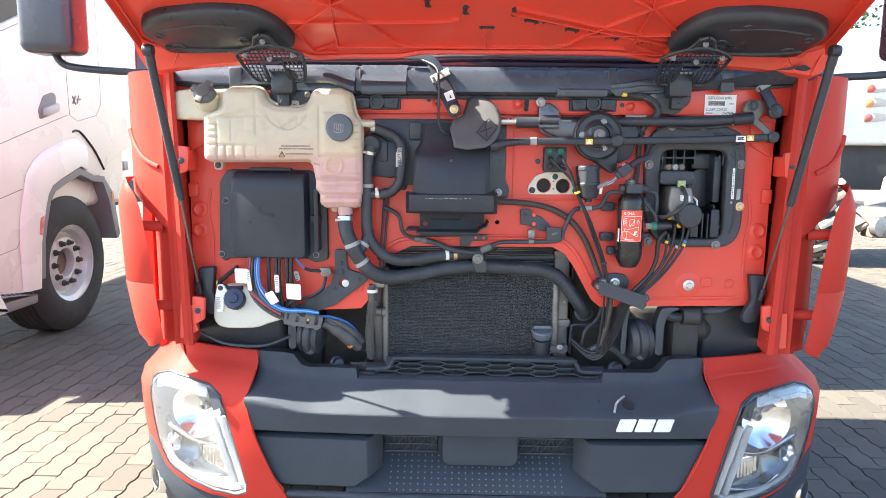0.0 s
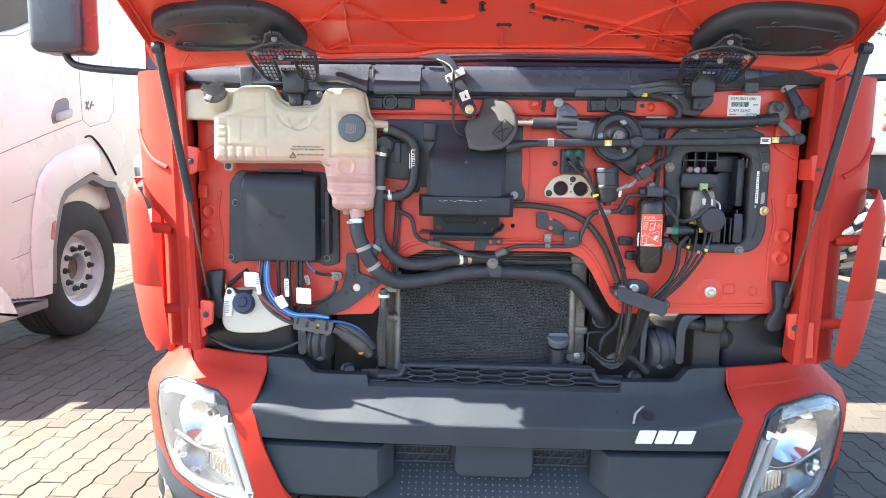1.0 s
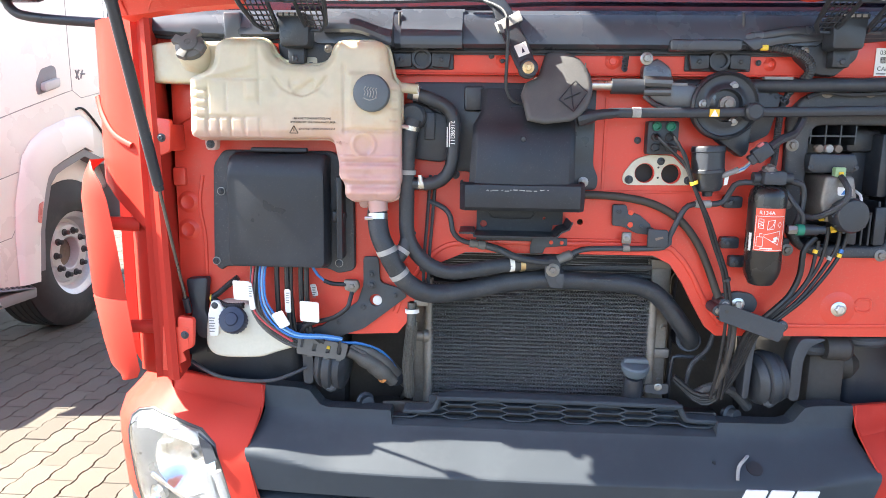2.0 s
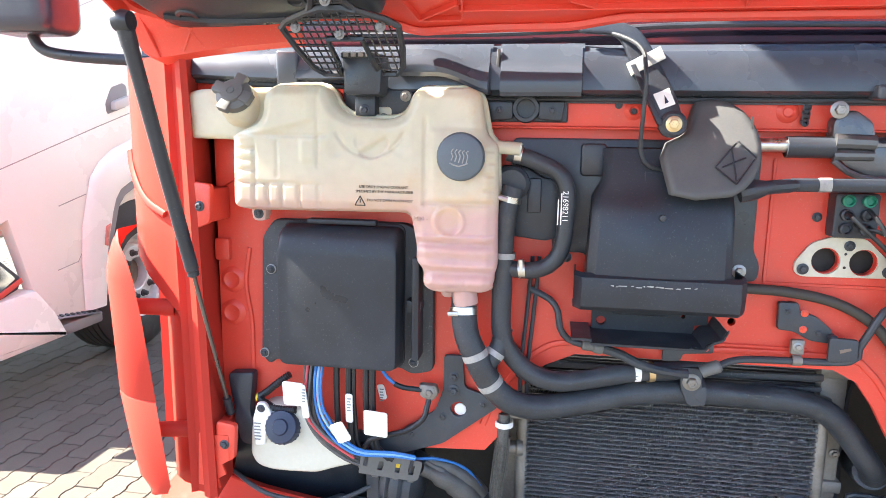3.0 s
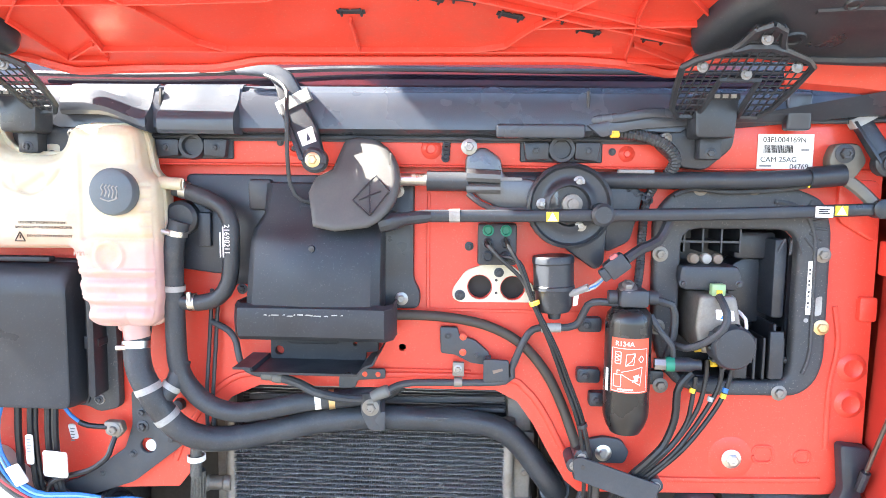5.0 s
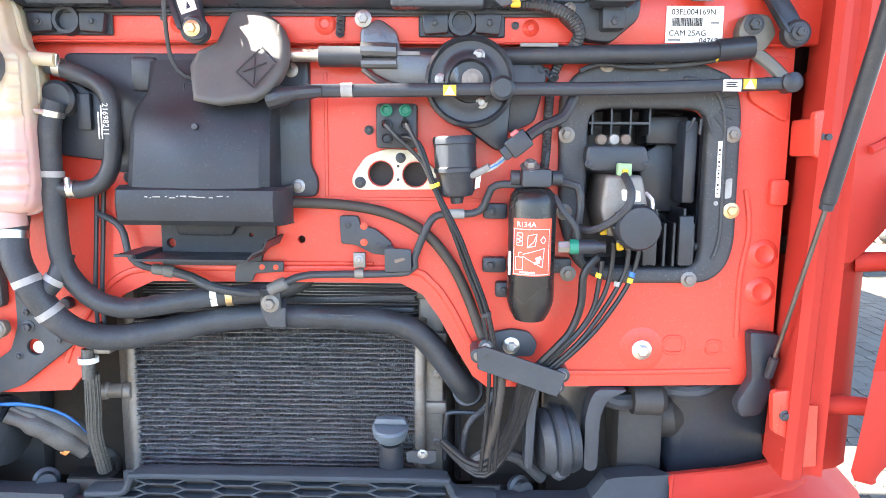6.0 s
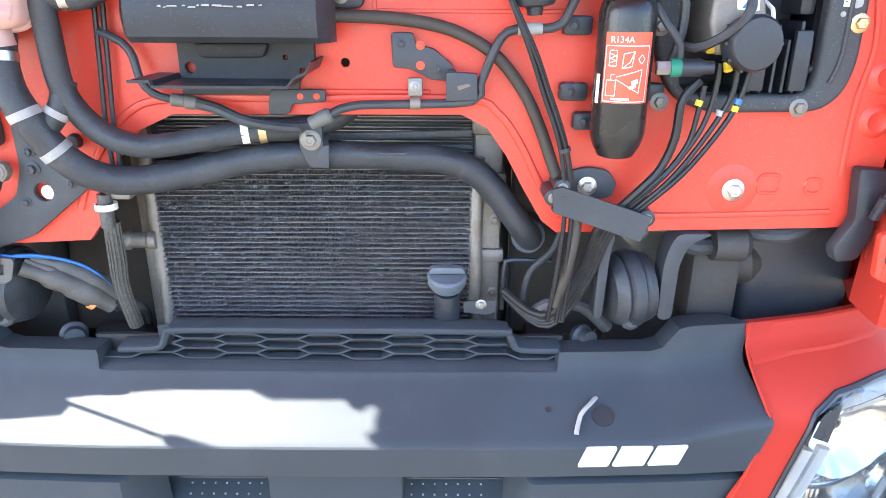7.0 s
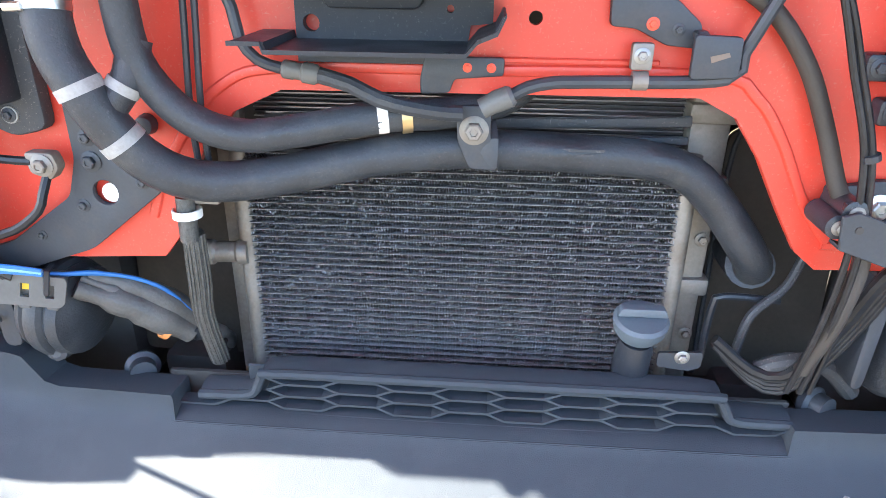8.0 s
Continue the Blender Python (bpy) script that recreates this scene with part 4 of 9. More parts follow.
    sheet(bm, [[P(s, z, -0.004) for s, z in up_edge], [P(s - 0.004, z - 0.032, -0.012) for s, z in up_edge], [P(s - 0.004, z - 0.036, -0.04) for s, z in up_edge]], 0.003)
    part("upper_shelf", bm, BEZEL, head)
    for k, (z0, r_) in enumerate(((0.455, 0.007), (0.325, 0.006))):   # bright bars across the bowl
        bm = bmesh.new()
        tube(bm, [P(0.78 - 0.03 * k, z0 + 0.005, -0.02), P(0.84, z0 - 0.012, -0.022), P(0.90, z0 - 0.005, -0.024), P(0.97 - 0.03 * k, z0 + 0.03, -0.02)], r_, 8, flat=0.6)
        part("lamp_bar", bm, CHROME, head)
    bm = bmesh.new()   # side lobe
    c3 = P(0.955, 0.43, -0.03)
    lathe(bm, [(0.032, 0.012), (0.028, 0.010), (0.022, -0.004), (0.0, -0.012)], c3, (nx, ny, 0), 20, cap=False)
    part("side_lobe", bm, CHROME, head)
    bm = bmesh.new()
    c2 = P(0.835, 0.385, -0.04)
    prism(bm, soften([(-0.075, 0.035), (0.06, 0.04), (0.075, -0.02), (-0.05, -0.045)], 0.01), 0.0, 0.02, 0.006)
    for i in range(8):
        box(bm, (-0.055 + i * 0.015, -0.004, -0.028), (-0.052 + i * 0.015, 0.002, 0.03))
    bmesh.ops.transform(bm, verts=bm.verts, matrix=Matrix.Translation(c2) @ Matrix.Rotation(math.atan2(nx, -ny), 4, "Z") @ Matrix.Scale(-1 if side < 0 else 1, 4, (1, 0, 0)))
    part("turn_reflector", bm, CHROME, head)
    for k, (w, dz) in enumerate(((0.0, 0.0), (0.028, 0.0))):   # light guides along the inner edge
        bm = bmesh.new()
        tube(bm, [P(0.785 + w, 0.545, -0.008), P(0.768 + w, 0.47, -0.008), P(0.752 + w, 0.39, -0.01), P(0.738 + w, 0.315, -0.012)], 0.012, 8, flat=0.7)
        part("light_guide", bm, GUIDE, head)
    bm = bmesh.new()   # light guide along the lower edge
    tube(bm, [P(s_, z_, -0.008) for s_, z_ in ((0.742, 0.308), (0.768, 0.300), (0.83, 0.307), (0.893, 0.328), (0.95, 0.368), (0.972, 0.42))], 0.010, 8, flat=0.7)
    part("light_guide", bm, GUIDE, head)
    bm = bmesh.new()
    prism_line = [P(0.786, 0.620, 0.014), P(0.770, 0.585, 0.014), P(0.797, 0.572, 0.016), P(0.822, 0.634, 0.015)]
    put(bm, prism_line, [(0, 1, 2, 3)])
    bmesh.ops.solidify(bm, geom=bm.faces[:], thickness=0.004)
    part("lamp_latch", bm, PLASTIC, head)
    bm = bmesh.new()
    loops = [ringpts(0.99, 0.002), ringpts(0.9, 0.010), ringpts(0.5, 0.014), ringpts(0.02, 0.015)]
    lv = [[bm.verts.new(p) for p in l] for l in loops]
    for a, b in zip(lv, lv[1:]):
        for i in range(len(a)):
            bm.faces.new((a[i], a[(i + 1) % len(a)], b[(i + 1) % len(a)], b[i]))
    bm.faces.new(lv[-1])
    bmesh.ops.recalc_face_normals(bm, faces=bm.faces)
    bmesh.ops.solidify(bm, geom=bm.faces[:], thickness=0.003)
    lens = part("lens", bm, LENS, head)
    lens.visible_shadow = False
    bm = bmesh.new()
    rp = ringpts(0.995, 0.001)
    tube(bm, rp + rp[:1], 0.005, 6, raw=True)
    part("lamp_gasket", bm, PLASTIC, head)


for side in (-1, 1):
    bumper_corner(side)


# ---- the open bonnet ----
RISE = radians(20)
HC, HK = math.cos(RISE), math.sin(RISE)


def hd(x, a, d=0.0):
    """Point of the bonnet's underside: a metres out from its rear edge, d metres proud (downwards)."""
    return Vector((-0.1 + (x + 0.1) * 0.957, -0.107 - a * HC - d * HK, 1.656 + a * HK - d * HC))


def on_hood(bm):
    """Turns a shape built in (x, depth, a) into the bonnet's plane; depth 0 is the underside, minus is proud."""
    for v in bm.verts:
        v.co = hd(v.co.x, v.co.z, -v.co.y)
    return bm


hood = thing("bonnet", "raised red front bonnet with a ribbed underside and black corner trims", "bonnet", (0, -0.1, 1.66))
shell = soften([(-0.53, -0.02), (-0.50, -0.04), (-0.43, -0.034), (-0.36, -0.03), (-0.24, -0.028), (-0.16, -0.002), (0.37, 0.0), (0.45, -0.012), (0.53, -0.045), (0.56, -0.03), (0.60, 0.01), (0.93, 0.01), (0.985, 0.05), (0.955, 0.3), (0.94, 0.9), (0.86, 1.02),
                (0.0, 1.06), (-0.86, 1.02), (-0.94, 0.9), (-0.955, 0.3), (-0.985, 0.05), (-0.93, 0.01), (-0.57, 0.01)], 0.02)
bm = bmesh.new()
prism(bm, shell, 0.0, 0.012)
on_hood(bm)
hshell = part("outer_shell", bm, RED_IN, hood, "red bonnet panel", 30)
bm = bmesh.new()   # turned-down rim
rim = [hd(x, a, 0.004) for x, a in shell]
tube(bm, rim + rim[:1], 0.008, 6, raw=True)
part("rim", bm, RED_IN, hshell)


for s_ in (-1, 1):   # side edges of the panel turn down
    bm = bmesh.new()
    line = [(0.985, 0.05), (0.972, 0.16), (0.955, 0.3), (0.948, 0.5), (0.942, 0.7), (0.94, 0.9)]
    sheet(bm, [[hd(x * s_, a, d) for x, a in line] for d in (0.0, 0.020, 0.036)], 0.004)
    part("side_edge", bm, RED_IN, hshell)


def rib(pts, h=0.010, w=0.0035):
    bm = bmesh.new()
    for (x0, a0), (x1, a1) in zip(pts, pts[1:]):
        d = Vector((x1 - x0, a1 - a0))
        n = Vector((-d.y, d.x)).normalized() * w / 2
        prism(bm, [(x0 + n.x, a0 + n.y), (x1 + n.x, a1 + n.y), (x1 - n.x, a1 - n.y), (x0 - n.x, a0 - n.y)], -h, 0.0, 0.001, 1)
    on_hood(bm)
    part("rib", bm, RED_IN, hshell)


for pts in ([(-0.42, 0.028), (0.42, 0.028)], [(-0.53, 0.15), (-0.25, 0.152), (-0.10, 0.158), (-0.06, 0.17)], [(-0.415, 0.012), (-0.405, 0.15), (-0.396, 0.234), (-0.37, 0.45)],
            [(-0.40, 0.234), (-0.30, 0.14), (-0.245, 0.05), (-0.205, 0.03)], [(-0.396, 0.234), (-0.52, 0.11)], [(-0.396, 0.234), (-0.20, 0.36), (0.0, 0.40)], [(-0.396, 0.234), (-0.6, 0.33)],
            [(-0.52, 0.11), (-0.49, 0.0), (-0.42, 0.0)], [(-0.49, 0.0), (-0.42, 0.045)], [(0.445, 0.012), (0.44, 0.12), (0.444, 0.224), (0.42, 0.45)], [(0.444, 0.224), (0.29, 0.09), (0.25, 0.04), (0.2, 0.028)],
            [(0.444, 0.224), (0.56, 0.10)], [(0.444, 0.224), (0.25, 0.36), (0.0, 0.40)], [(0.444, 0.224), (0.62, 0.33)], [(0.29, 0.092), (0.45, 0.095), (0.56, 0.10)], [(0.56, 0.10), (0.545, -0.01), (0.45, 0.0)],
            [(0.545, -0.01), (0.45, 0.045)], [(0.015, 0.11), (0.015, 0.03)], [(0.09, 0.225), (0.33, 0.14), (0.56, 0.062)], [(0.08, 0.20), (0.32, 0.118), (0.55, 0.04)], [(-0.6, 0.45), (0.6, 0.45)], [(-0.75, 0.62), (0.75, 0.62)]):
    rib(pts)
for x, a, t in ((-0.141, 0.238, 90), (-0.042, 0.206, 90), (0.088, 0.199, 90), (0.018, 0.123, 0), (0.137, 0.155, -20), (0.187, 0.151, -10), (0.254, 0.113, -20), (0.32, 0.108, -20), (0.374, 0.075, -20), (0.48, 0.052, -15)):
    bm = bmesh.new()   # thin wire clips over a narrow slot
    box(bm, (-0.017, -0.0015, -0.0028), (0.017, 0.0, 0.0028))
    for s in (-1, 1):
        box(bm, (s * 0.012 - 0.0014, -0.004, -0.006), (s * 0.012 + 0.0014, 0.0, 0.006), 0.0008, 1)
        box(bm, (s * 0.007 - 0.006, -0.004, 0.0035), (s * 0.007 + 0.006, -0.001, 0.0055), 0.0006, 1)
    bmesh.ops.scale(bm, verts=bm.verts, vec=(1.25, 1.0, 1.5))
    bmesh.ops.rotate(bm, verts=bm.verts, cent=(0, 0, 0), matrix=Matrix.Rotation(radians(-t), 3, "Y"))
    bmesh.ops.translate(bm, verts=bm.verts, vec=(x, 0, a))
    on_hood(bm)
    part("grille_clip", bm, PLASTIC, hshell)
for s in (-1, 1):
    trim = soften(mx([(0.91, 0.02), (0.945, 0.12), (0.93, 0.17), (0.87, 0.21), (0.72, 0.235), (0.60, 0.225), (0.55, 0.17), (0.525, 0.09), (0.535, 0.045), (0.60, 0.05), (0.70, 0.03), (0.80, 0.022)], s), 0.03)
    bm = bmesh.new()
    prism(bm, trim, -0.035, 0.0, 0.02, 3)
    on_hood(bm)
    cor = part("corner_trim", bm, PLASTIC, hood, "smooth black plastic corner trim")
    bm = bmesh.new()   # raised fields and bosses on the trim
    tube(bm, [hd(x, a, 0.034) for x, a in mx([(0.90, 0.07), (0.80, 0.055), (0.68, 0.06), (0.60, 0.08)], s)], 0.008, 8)
    tube(bm, [hd(x, a, 0.034) for x, a in mx([(0.88, 0.155), (0.76, 0.18), (0.66, 0.175)], s)], 0.005, 8)
    for x, a, r in ((0.86, 0.07, 0.02), (0.66, 0.11, 0.018), (0.70, 0.19, 0.012), (0.89, 0.13, 0.014)):
        lathe(bm, [(r, -0.002), (r * 0.9, 0.003), (r * 0.6, 0.0035), (r * 0.5, 0.001)], hd(x * s, a, 0.035), (0, -HK, -HC), 18)
    part("trim_boss", bm, PLASTIC, cor)
    bm = bmesh.new()   # red rear lip that turns down outside the hinges
    rows = [[Vector((x * s, y, z)) for x, y, z in ((0.672, -0.13, 1.668), (0.70, -0.13, 1.672), (0.78, -0.132, 1.668), (0.855, -0.132, 1.664), (0.90, -0.132, 1.675), (0.955, -0.12, 1.668), (0.985, -0.11, 1.658))],
            [Vector((x * s, y, z)) for x, y, z in ((0.668, -0.108, 1.645), (0.70, -0.108, 1.646), (0.78, -0.108, 1.640), (0.855, -0.108, 1.634), (0.90, -0.102, 1.638), (0.955, -0.10, 1.636), (0.98, -0.095, 1.632))],
            [Vector((x * s, y, z)) for x, y, z in ((0.672, -0.098, 1.622), (0.70, -0.098, 1.622), (0.78, -0.096, 1.616), (0.857, -0.094, 1.608), (0.90, -0.092, 1.602), (0.94, -0.09, 1.598), (0.968, -0.086, 1.608))],
            [Vector((x * s, y, z)) for x, y, z in ((0.672, -0.082, 1.616), (0.70, -0.082, 1.616), (0.78, -0.08, 1.610), (0.857, -0.078, 1.602), (0.90, -0.076, 1.596), (0.932, -0.074, 1.588), (0.966, -0.07, 1.602))]]
    sheet(bm, rows, 0.004)
    lip_ob = part("rear_lip", bm, RED_IN, hood)
    for p, q in (((0.884, -0.130, 1.670), (0.848, -0.098, 1.612)), ((0.848, -0.126, 1.657), (0.887, -0.097, 1.606)), ((0.955, -0.118, 1.662), (0.935, -0.094, 1.596))):
        bm = bmesh.new()
        tube(bm, mx([p, q], s), 0.003, 6, raw=True)
        part("lip_rib", bm, RED_IN, lip_ob)
    bm = bmesh.new()
    lathe(bm, [(0.022, 0), (0.018, 0.010), (0.0, 0.014)], (0.885 * s, -0.122, 1.660), (0, -1, 0.2), 16, cap=False)
    part("lip_boss", bm, RED_IN, lip_ob)

    # hinge: latticed plate, arm and foot
    bm = bmesh.new()
    prism(bm, soften(mx([(0.622, 1.552), (0.50, 1.552), (0.492, 1.525), (0.535, 1.487), (0.575, 1.483), (0.618, 1.52)], s), 0.01), -0.05, -0.022, 0.006)
    box(bm, (0.573 * s - 0.018, -0.075, 1.50), (0.573 * s + 0.018, -0.045, 1.54), 0.004)
    hinge = part("bonnet_hinge", bm, PLASTIC, hood, "black latticed bonnet hinge on a bolted foot")
    bolt(hinge, 0.508 * s, -0.05, 1.535, 0.006, OLDALU)
    bolt(hinge, 0.573 * s, -0.075, 1.51, 0.006, BRACKET)

    def hz(x, z, d=0.0):
        return Vector((x, -0.09 - (z - 1.556) * 1.2 - d * 0.6, 1.568 + (z - 1.556) * 0.6 - d * 0.8))
    out = [(0.575, 1.718), (0.594, 1.71), (0.602, 1.692), (0.612, 1.68), (0.654, 1.664), (0.670, 1.652), (0.665, 1.612), (0.655, 1.572), (0.64, 1.556), (0.61, 1.556), (0.606, 1.58), (0.604, 1.63), (0.546, 1.63), (0.544, 1.58), (0.54, 1.556),
           (0.51, 1.556), (0.495, 1.572), (0.485, 1.612), (0.480, 1.652), (0.496, 1.664), (0.538, 1.68), (0.548, 1.692), (0.556, 1.71)]
    out = [(0.575 + (x - 0.575) * 0.95, z) for x, z in out]
    bm = bmesh.new()
    tube(bm, [hz(x * s, z) for x, z in out + out[:1]], 0.0052, 6, raw=True)
    tube(bm, [hz(x * s, z, 0.002) for x, z in ((0.54, 1.68), (0.56, 1.686), (0.59, 1.686), (0.61, 1.68))], 0.006, 6, raw=True)
    put(bm, [hz(x * s, z) for x, z in ((0.556, 1.714), (0.594, 1.714), (0.602, 1.688), (0.548, 1.688))] + [hz(x * s, z, -0.008) for x, z in ((0.556, 1.714), (0.594, 1.714), (0.602, 1.688), (0.548, 1.688))],
        [(0, 1, 2, 3), (4, 5, 6, 7), (0, 4, 5, 1), (1, 5, 6, 2), (2, 6, 7, 3), (3, 7, 4, 0)])

    def inpoly(x, z):
        c = False
        for i in range(len(out)):
            (x1, z1), (x2, z2) = out[i], out[i - 1]
            if (z1 > z) != (z2 > z) and x < (x2 - x1) * (z - z1) / (z2 - z1) + x1:
                c = not c
        return c
    for k in range(24):
        x = 0.487 + k * 0.0115
        zs = [1.55 + 0.004 * i for i in range(38)]
        start = None
        for z in zs + [2]:
            ins = z < 2 and inpoly(x, z)
            if ins and start is None:
                start = z
            if not ins and start is not None:
                if z - start > 0.006 or z == 2:
                    tube(bm, [hz(x * s, start), hz(x * s, min(z, 1.72) - 0.004)], 0.0016, 4, raw=True)
                start = None
    for k in range(11):
        z = 1.568 + k * 0.0125
        start = None
        for i in range(52):
            x = 0.48 + 0.004 * i
            ins = i < 51 and inpoly(x, z)
            if ins and start is None:
                start = x
            if not ins and start is not None:
                tube(bm, [hz(start * s, z), hz((x - 0.004) * s, z)], 0.0016, 4, raw=True)
                start = None
    lattice = part("lattice", bm, PLASTIC, hinge)
    for x, z in ((0.575, 1.70), (0.64, 1.655), (0.51, 1.655), (0.577, 1.642)):
        p = hz(x * s, z, 0.004)
        bolt(hinge, p.x, p.y, p.z, 0.005, GREYPLASTIC, "rivet")
    bm = bmesh.new()
    prism(bm, soften(mx([(0.605, 1.60), (0.535, 1.60), (0.538, 1.533), (0.60, 1.533)], s), 0.008), -0.105, -0.06, 0.006)
    box(bm, (0.575 * s - 0.03, -0.108, 1.592), (0.575 * s + 0.03, -0.075, 1.602), 0.002, 1)
    part("hinge_arm", bm, PLASTIC, hinge)
    bm = bmesh.new()
    for i in range(4):
        box(bm, (0.575 * s - 0.024 + i * 0.0125, -0.1105, 1.594), (0.575 * s - 0.016 + i * 0.0125, -0.108, 1.600))
    tagged(part("pale_grease_mark", bm, GREYTAPE, hinge), kind="stuff")
    # gas strut
    strut = thing("gas_strut", "black gas strut holding the bonnet up", "gas strut", (0.83 * s, -0.035, 0.93), group="bonnet gas struts")
    low, mid, top = Vector((0.870, -0.04, 0.943)), Vector((0.880, -0.155, 1.241)), Vector((0.892, -0.290, 1.633))
    if s < 0:
        low, mid, top = Vector((-0.859, -0.04, 0.935)), Vector((-0.855, -0.160, 1.238)), Vector((-0.867, -0.290, 1.623))
    d1 = (mid - low).normalized()
    d2 = (top - mid).normalized()
    bm = bmesh.new()
    tube(bm, [low, mid + d1 * 0.02], 0.0038, 10, raw=True)
    part("piston_rod", bm, DARKSTEEL, strut)
    bm = bmesh.new()
    tube(bm, [mid - d2 * 0.012, mid - d2 * 0.002, mid, top - d2 * 0.02, top], [0.010, 0.0115, 0.0115, 0.0115], 14, raw=True)
    part("cylinder", bm, PLASTIC, strut)
    bm = bmesh.new()
    tube(bm, [top - d2 * 0.035, top - d2 * 0.005], 0.0125, 12, raw=True)
    lathe(bm, [(0.014, -0.012), (0.017, 0), (0.014, 0.012)], top, (s, 0, 0), 14)
    part("ball_socket", bm, PLASTIC, strut)
    bm = bmesh.new()
    tube(bm, [low - d1 * 0.01, low + d1 * 0.03], 0.008, 10, raw=True)
    part("lower_socket", bm, PLASTIC, strut)
    bm = bmesh.new()
    prism(bm, soften([(x * s + (0.036 if s > 0 else -0.012), z) for x, z in ((0.80, 1.01), (0.855, 1.005), (0.85, 0.96), (0.842, 0.93), (0.846, 0.905), (0.83, 0.86), (0.795, 0.855), (0.785, 0.88), (0.81, 0.925))], 0.01), -0.03, -0.008, 0.006)
    part("strut_bracket", bm, PLASTIC, strut)

# ---- scuttle panel under the windscreen ----
bm = bmesh.new()
xs = [-0.975, -0.95, -0.9, -0.8, -0.7, -0.6, -0.57, -0.53, -0.5, -0.3, -0.1, 0.1, 0.3, 0.5, 0.53, 0.57, 0.6, 0.7, 0.85, 0.95, 0.99]
rows = []
for x in xs:
    e = max(0.0, (abs(x) - 0.72) / 0.26)
    lo = 1.538 + (0.030 if x > 0.55 else 0.018 if x < -0.55 else 0.0) + 0.012 * e ** 1.5
    rows.append([Vector((x, 0.04, 1.626)), Vector((x, -0.012, 1.622)), Vector((x, -0.042, 1.608 - 0.01 * e)), Vector((x, -0.053, 1.582)), Vector((x, -0.055, lo + 0.008)), Vector((x, -0.04, lo)), Vector((x, -0.0, lo))])
sheet(bm, rows, 0.004)
cowl = part("scuttle_panel", bm, COVER, cab, "dark grey plastic scuttle panel below the windscreen")
for x0, x1, z0, z1, d in ((0.225, 0.372, 1.533, 1.556, 0.028), (-0.74, -0.70, 1.55, 1.612, 0.012), (0.70, 0.74, 1.55, 1.612, 0.012)):
    bm = bmesh.new()
    prism(bm, soften([(x0, z1), (x1, z1), (x1, z0), (x0, z0)], 0.006), -0.043 - d, -0.036, 0.009, 3)
    part("raised_cover", bm, COVER, cowl)


def stepped_cover(xs, ledge, low):
    """A moulded cover: sloping top, an undercut, a ledge and an upright face; ledge(x) and low(x) are heights."""
    rows = []
    for x in xs:
        zl, zb = ledge(x), low(x)
        rows.append([Vector((x, y, z)) for y, z in ((-0.020, 1.624), (-0.033, 1.6215), (-0.041, 1.614), (-0.049, zl + 0.5 * (1.612 - zl)), (-0.055, zl + 0.011), (-0.057, zl + 0.008), (-0.060, zl + 0.005), (-0.063, zl + 0.002),
                                                    (-0.067, zl - 0.002), (-0.074, zl - 0.008), (-0.078, zl - 0.015), (-0.079, (zl + zb) / 2), (-0.078, zb + 0.006), (-0.073, zb), (-0.04, zb))])
    rows.insert(0, [Vector((p.x - 0.003, max(p.y, -0.042), p.z)) for p in rows[0]])
    rows.append([Vector((p.x + 0.004, max(p.y, -0.042), p.z)) for p in rows[-1]])
    part("stepped_cover", sheet(bmesh.new(), rows, 0.003), COVER, cowl, "", 32)


stepped_cover([-0.512 + 0.0105 * i for i in range(15)], lambda x: 1.601 - 0.028 * ease((x + 0.475) / 0.115), lambda x: 1.566 - 0.03 * ease((x + 0.45) / 0.1))
stepped_cover([-0.345 + 0.0131 * i for i in range(11)], lambda x: 1.577 + 0.004 * (x + 0.345), lambda x: 1.535)
bm = bmesh.new()
tube(bm, [(0.373, -0.045, 1.562), (0.42, -0.06, 1.566), (0.47, -0.062, 1.574), (0.50, -0.06, 1.575), (0.545, -0.055, 1.572)], 0.009, 8, flat=0.6)
prism(bm, soften([(0.375, 1.555), (0.46, 1.573), (0.545, 1.573), (0.545, 1.556), (0.45, 1.548), (0.40, 1.535)], 0.004), -0.062, -0.036, 0.005)
part("right_cover", bm, COVER, cowl)
for x in (-0.351, 0.378):
    bm = bmesh.new()
    tube(bm, [(x, -0.046, 1.612), (x, -0.05, 1.585), (x - 0.003, -0.047, 1.545)], 0.003, 6)
    part("panel_joint", bm, DARK, cowl)
bm = bmesh.new()   # rubber seal that hangs below
box(bm, (-0.6, -0.030, 1.526), (0.55, -0.024, 1.542))
tube(bm, [(-0.95, -0.03, 1.565), (-0.8, -0.034, 1.555), (-0.6, -0.034, 1.55), (-0.5, -0.033, 1.534), (0.0, -0.033, 1.533), (0.5, -0.032, 1.535), (0.6, -0.034, 1.564), (0.8, -0.034, 1.566), (0.95, -0.03, 1.574)], 0.004, 8, step=0.02)
part("rubber_seal", bm, RUBBER, cowl)
